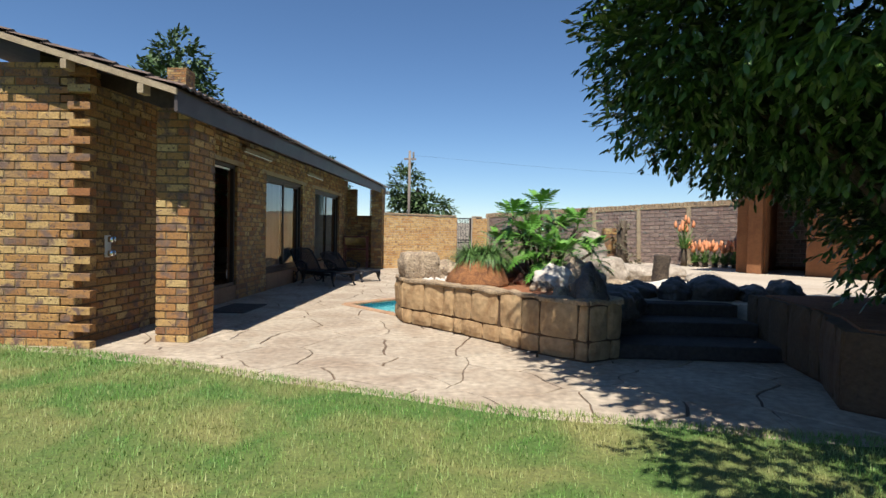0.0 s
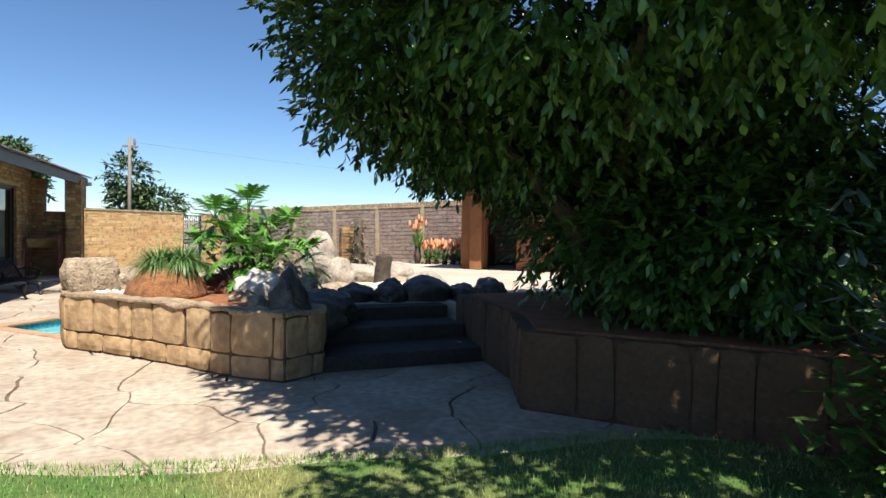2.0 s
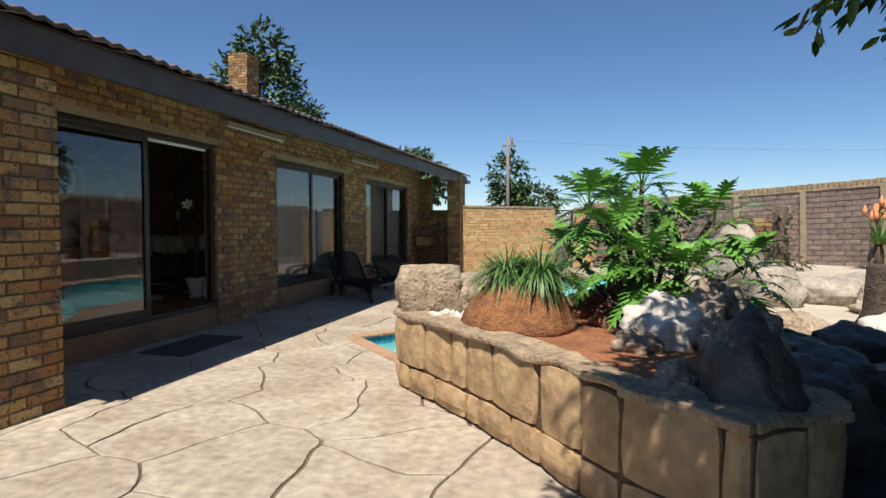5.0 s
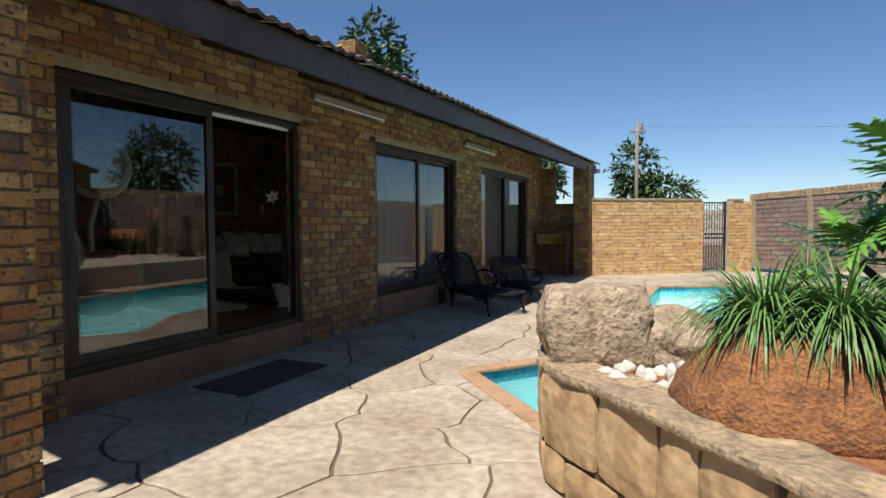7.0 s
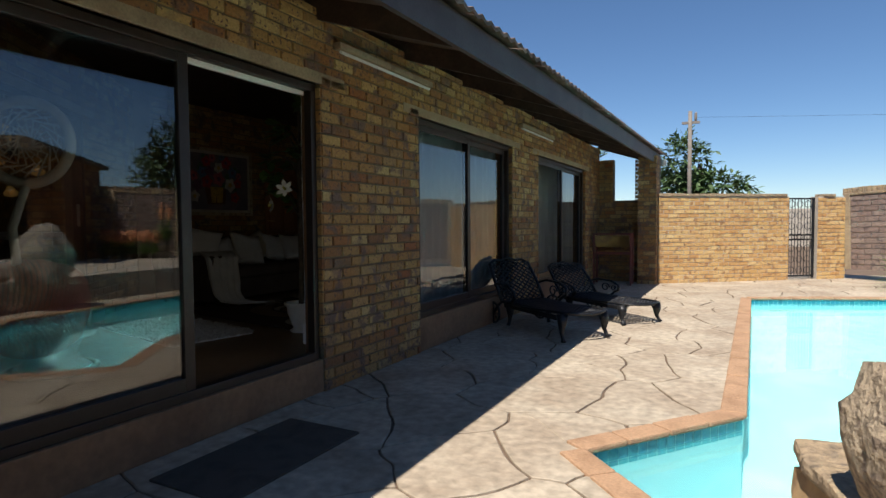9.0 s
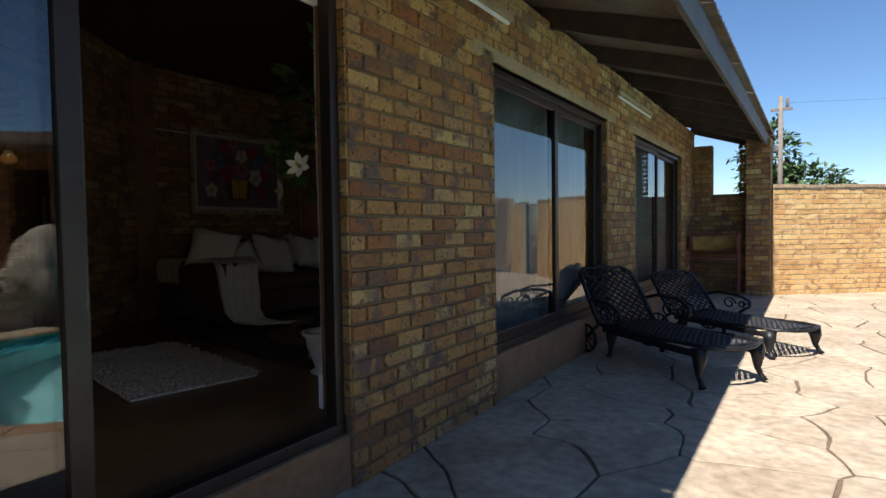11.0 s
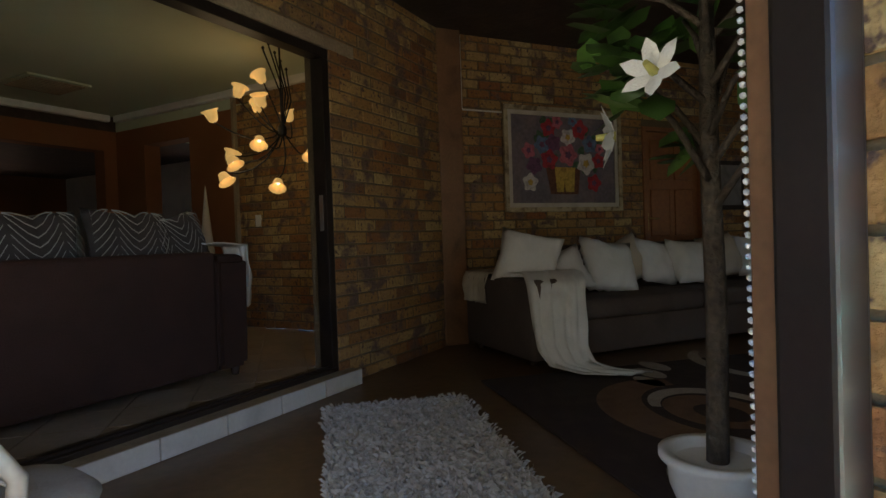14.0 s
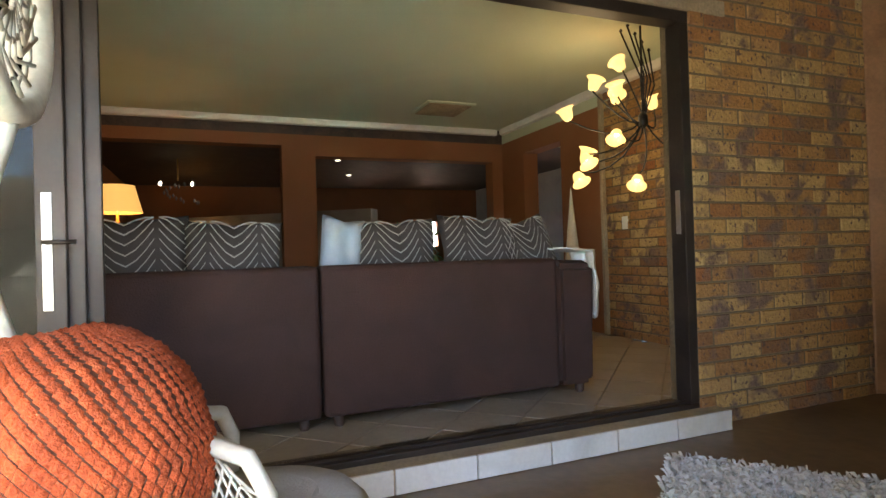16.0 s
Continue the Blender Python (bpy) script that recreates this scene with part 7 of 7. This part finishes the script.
def knit_pouf():
    t = thing("knitted_cushion", "bulging orange knitted cushion with diamond stitches", "cushion")
    core = lumpy((0.325, 0.30, 0.30), 3, 4, 0.10, 1.0)
    part("core", core, KNIT_GAP, t)
    verts, faces = [], []
    off = Vector((9 + 2.1, 5.7, 15.9))
    rows, cols = 46, 74
    for j in range(1, rows):
        e = -1.45 + 2.9 * j / rows
        n = max(6, int(cols * math.cos(e)))
        for i in range(n):
            a = 2 * math.pi * (i + 0.5 * (j % 2)) / n
            def at(aa, ee, lift):
                d = Vector((math.cos(aa) * math.cos(ee), math.sin(aa) * math.cos(ee), math.sin(ee)))
                o = Vector((3 * 3.7, 3 * 1.9, 3 * 5.3))
                r = 1 + 0.10 * (noise.noise(d + o) + 0.45 * noise.noise(d * 2.6 + o) + 0.2 * noise.noise(d * 6 + o))
                return Vector((d.x * 0.325, d.y * 0.30, d.z * 0.30)) * (r + lift)
            da, de = 0.93 * math.pi / n, 0.95 * 1.45 / rows * 2
            k = len(verts)
            verts += [at(a - da, e, 0.004), at(a, e - de, 0.004), at(a + da, e, 0.004), at(a, e + de, 0.004), at(a, e, 0.03)]
            faces += [(k, k + 1, k + 4), (k + 1, k + 2, k + 4), (k + 2, k + 3, k + 4), (k + 3, k, k + 4)]
    tagged(part("stitches", mesh_of("stitches", verts, faces, KNIT, smooth=True), parent=t, label="raised orange knit stitches"), kind="stuff")
    t.matrix_basis = pose(-6.0, 8.47, FLOOR_Z + 0.50, 8, 0, 25)


knit_pouf()
jamb = tagged(part("trim", box((-5.002, 9.856, FLOOR_Z), (-4.960, 9.90, 2.30), 0.004), FRAME_BROWN), "brown timber lining of the sliding door", "trim", kind="structure")
chain = thing("blind_chain", "white beaded blind chain beside the door", "chain")
beads = bmesh.new()
for k in range(150):
    bmesh.ops.create_icosphere(beads, subdivisions=1, radius=0.0045, matrix=Matrix.Translation((0.004 * math.sin(k * 0.05), 0, k * 0.0125)))
part("bead_string", beads, WHITE_TRIM, chain)
part("weight", box((-0.012, -0.012, -0.16), (0.012, 0.012, 0.0), 0.004), WHITE_TRIM, chain)
chain.matrix_basis = pose(-5.010, 9.862, 0.52)
blind = tagged(part("roller_blind_rail", box((-4.99, 8.83, 2.225), (-4.961, 9.84, 2.262), 0.006), WHITE_TRIM), "white roller blind rail above the door", "rail")
for y0, y1 in (W2, W3):
    rng = random.Random(y0)
    verts, faces = [], []
    n = 90
    for k in range(n + 1):
        y = y0 + 0.02 + (y1 - y0 - 0.04) * k / n
        x = -5.09 + 0.022 * math.sin(k * 0.9) + 0.012 * math.sin(k * 0.37)
        verts += [(x, y, FLOOR_Z + 0.02), (x, y, 2.29)]
    faces = [(2 * k, 2 * k + 2, 2 * k + 3, 2 * k + 1) for k in range(n)]
    tagged(part("net_curtain", mesh_of("net_curtain", verts, faces, NET, smooth=True)), "closed white net curtain behind the window", "curtain")

# ---- veranda: loungers, stand, fittings ----


def lounger():
    """A cast-iron chaise with a lattice back and seat, scrolled arms, wheels at the head. Head at -x, foot at +x."""
    t = thing("garden_lounger", "black cast-iron garden lounger with a lattice back", "lounger")

    def lattice(a, b, c, d, n, m, name, label=""):
        """Diagonal straps in the quad a-b (across) to d-c."""
        a, b, c, d = (Vector(v) for v in (a, b, c, d))
        bm = bmesh.new()

        def at(u, v):
            return a.lerp(b, u).lerp(d.lerp(c, u), v)
        for k in range(-m, n + 1):
            for flip in (0, 1):
                pts = []
                for q in range(m + 1):
                    u = (k + q) / n
                    if -1e-6 <= u <= 1 + 1e-6:
                        pts.append(at(1 - u if flip else u, q / m))
                if len(pts) > 1:
                    tube(pts, 0.011, 5, bm)
        part(name, bm, BLACK_IRON, t, label)
    lattice((-0.46, -0.30, 0.36), (-0.46, 0.30, 0.36), (-0.80, 0.27, 0.90), (-0.80, -0.27, 0.90), 7, 8, "back_lattice", "open diamond lattice back")
    lattice((-0.46, -0.30, 0.345), (-0.46, 0.30, 0.345), (0.80, 0.26, 0.36), (0.80, -0.26, 0.36), 9, 22, "seat_lattice", "open diamond lattice seat")
    frame_pts = [(-0.46, -0.31, 0.36), (-0.62, -0.31, 0.62), (-0.80, -0.29, 0.88), (-0.84, -0.20, 0.935), (-0.83, -0.10, 0.925), (-0.855, 0, 0.965), (-0.83, 0.10, 0.925), (-0.84, 0.20, 0.935), (-0.80, 0.29, 0.88), (-0.62, 0.31, 0.62), (-0.46, 0.31, 0.36)]
    part("back_frame", tube(frame_pts, 0.022, 8), BLACK_IRON, t)
    part("back_crest", tube([(-0.80 + 0.02 * math.cos(k), 0.11 * math.cos(k * 0.7), 0.86 + 0.05 * math.sin(k * 0.7)) for k in range(9)], 0.012, 6, closed=True), BLACK_IRON, t, "cast scroll crest")
    part("seat_frame", tube([(-0.46, -0.31, 0.345), (0.1, -0.31, 0.335), (0.62, -0.29, 0.37), (0.80, -0.26, 0.37), (0.87, -0.12, 0.36), (0.89, 0, 0.355), (0.87, 0.12, 0.36), (0.80, 0.26, 0.37), (0.62, 0.29, 0.37), (0.1, 0.31, 0.335), (-0.46, 0.31, 0.345)], 0.021, 8, closed=True), BLACK_IRON, t)
    for s in (-1, 1):
        part("apron", box((-0.40, s * 0.305 - 0.007, 0.27), (0.74, s * 0.305 + 0.007, 0.335), 0.004), BLACK_IRON, t, "shallow cast side rail")
        part("arm", tube([(-0.60, s * 0.32, 0.58), (-0.46, s * 0.36, 0.63), (-0.20, s * 0.38, 0.61), (-0.06, s * 0.38, 0.54), (-0.05, s * 0.37, 0.45), (-0.11, s * 0.36, 0.41), (-0.16, s * 0.34, 0.35)], 0.020, 8), BLACK_IRON, t, "curved arm")
        for cx, r in ((-0.30, 0.09), (-0.13, 0.055)):
            part("scroll", tube([(cx + r * (1 - k * 0.05) * math.cos(k * 0.6), s * 0.35, 0.48 + r * (1 - k * 0.05) * math.sin(k * 0.6)) for k in range(14)], 0.011, 6), BLACK_IRON, t)
        wheel = part("wheel", tube([(-0.60 + 0.15 * math.cos(a), s * 0.35, 0.168 + 0.15 * math.sin(a)) for a in [k * math.pi / 12 for k in range(24)]], 0.016, 6, closed=True), BLACK_IRON, t)
        for k in range(8):
            part("spoke", tube([(-0.60, s * 0.35, 0.168), (-0.60 + 0.15 * math.cos(k * math.pi / 4), s * 0.35, 0.168 + 0.15 * math.sin(k * math.pi / 4))], 0.008, 5), BLACK_IRON, wheel)
        part("axle_leg", tube([(-0.60, s * 0.34, 0.168), (-0.54, s * 0.32, 0.26), (-0.46, s * 0.31, 0.345)], 0.018, 6), BLACK_IRON, t)
        for x, lean in ((-0.30, -0.02), (0.74, 0.07)):
            part("leg", tube([(x, s * 0.27, 0.35), (x + lean * 0.3, s * 0.28, 0.24), (x + lean * 0.2, s * 0.285, 0.12), (x + lean * 0.7, s * 0.29, 0.05), (x + lean, s * 0.30, 0.014)], [0.065, 0.05, 0.024, 0.020, 0.027], 8), BLACK_IRON, t, "cast leg flaring to the seat")
    return t


first = lounger()
tagged(first, group="loungers on the veranda")
first.matrix_basis = pose(-4.17, 13.12, 0.0, 0, 0, -38) @ Matrix.Diagonal((1, 1, 0.84, 1))
copy_thing(first, pose(-3.79, 14.43, 0.0, 0, 0, -38) @ Matrix.Diagonal((1, 1, 0.84, 1)))


def drum_stand():
    t = thing("drum_barbecue", "rusty half-drum barbecue on a red metal stand", "barbecue")
    red = material("red_paint", (0.16, 0.035, 0.025), 0.6, vary=0.7, scale=6, dark=(0.08, 0.03, 0.02), grain=0.2)
    for x in (-0.36, 0.36):
        for y in (-0.2, 0.2):
            part("leg", box((x - 0.018, y - 0.018, 0), (x + 0.018, y + 0.018, 1.05), 0.004), red, t)
    for y in (-0.2, 0.2):
        for z in (0.62, 1.02):
            part("rail", box((-0.342, y - 0.015, z), (0.342, y + 0.015, z + 0.03), 0.003), red, t)
    bm = bmesh.new()
    n = 14
    a = [[bm.verts.new((x, 0.24 * math.cos(math.pi + math.pi * k / n), 1.0 + 0.24 * math.sin(math.pi + math.pi * k / n))) for k in range(n + 1)] for x in (-0.33, 0.33)]
    for k in range(n):
        bm.faces.new((a[0][k], a[0][k + 1], a[1][k + 1], a[1][k])).smooth = True
    bm.faces.new(a[0])
    bm.faces.new(a[1][::-1])
    part("drum", bm, material("rusty_yellow", (0.26, 0.19, 0.05), 0.7, vary=0.9, scale=5, dark=(0.10, 0.05, 0.025), grain=0.2), t, "rusty yellow half drum")
    t.matrix_basis = pose(-4.42, 18.55, 0, 0, 0, 4)


drum_stand()
for y0, y1 in ((10.05, 11.5), (14.1, 15.6)):
    f = thing("batten_light", "long white unlit fluorescent batten on the wall", "lamp")
    part("housing", box((WALL_X + 0.01, y0, 2.60), (WALL_X + 0.085, y1, 2.655), 0.008), LINTEL, f)
    part("tube", tube([(WALL_X + 0.06, y0 + 0.03, 2.585), (WALL_X + 0.06, y1 - 0.03, 2.585)], 0.013, 8), WHITE_CLOTH, f)
sconce = thing("wall_lamp", "chrome up-and-down wall lamp", "lamp")
for z in (-0.10, 0.05):
    part("cup", lathe([(0.03, 0), (0.045, 0.01), (0.045, 0.06), (0.03, 0.07)], 16), CHROME, sconce, m=Matrix.Translation((0.05, 0, z)))
part("plate", box((0, -0.05, -0.11), (0.015, 0.05, 0.13), 0.004), WHITE_TRIM, sconce)
sconce.matrix_basis = pose(WALL_X + 0.009, 6.30, 1.0)
lampbox = thing("floodlight", "small grey floodlight at the eave's end", "lamp")
part("body", box((-0.05, -0.04, -0.05), (0.05, 0.05, 0.06), 0.008), STEEL, lampbox)
part("arm", box((-0.07, -0.015, -0.01), (-0.04, 0.015, 0.02), 0.003), STEEL, lampbox)
lampbox.matrix_basis = pose(-3.60, 19.85, 2.56)
doormat = tagged(part("door_mat", box((-4.65, 8.3, 0.0), (-4.1, 9.3, 0.014), 0.004), material("coir_mat", (0.085, 0.07, 0.055), 0.98, vary=0.6, scale=8, dark=(0.06, 0.048, 0.038), grain=0.3, grain_scale=140, bump=0.5)), "dark door mat before the sliding door", "mat")

# ---- single bricks of the pier that the walk passes ----
for wall, own, proud in PENDING:
    rng = random.Random(len(own))
    shapes = {}
    for a, b, c, d in own:
        size = (round(b - a, 2), round(d - c, 3), rng.randrange(3))
        if size not in shapes:
            w, h, i, out = b - a, d - c, 0.005, proud + 0.003 * size[2] - 0.003
            shapes[size] = mesh_of("brick", [(0, 0, 0), (w, 0, 0), (w, 0, h), (0, 0, h), (i, -out, i), (w - i, -out, i), (w - i, -out, h - i), (i, -out, h - i)], [(4, 5, 6, 7), (0, 1, 5, 4), (1, 2, 6, 5), (2, 3, 7, 6), (3, 0, 4, 7)], BRICK_ONE)
        part("brick", shapes[size], parent=wall, m=Matrix.Translation((a, 0, c)))
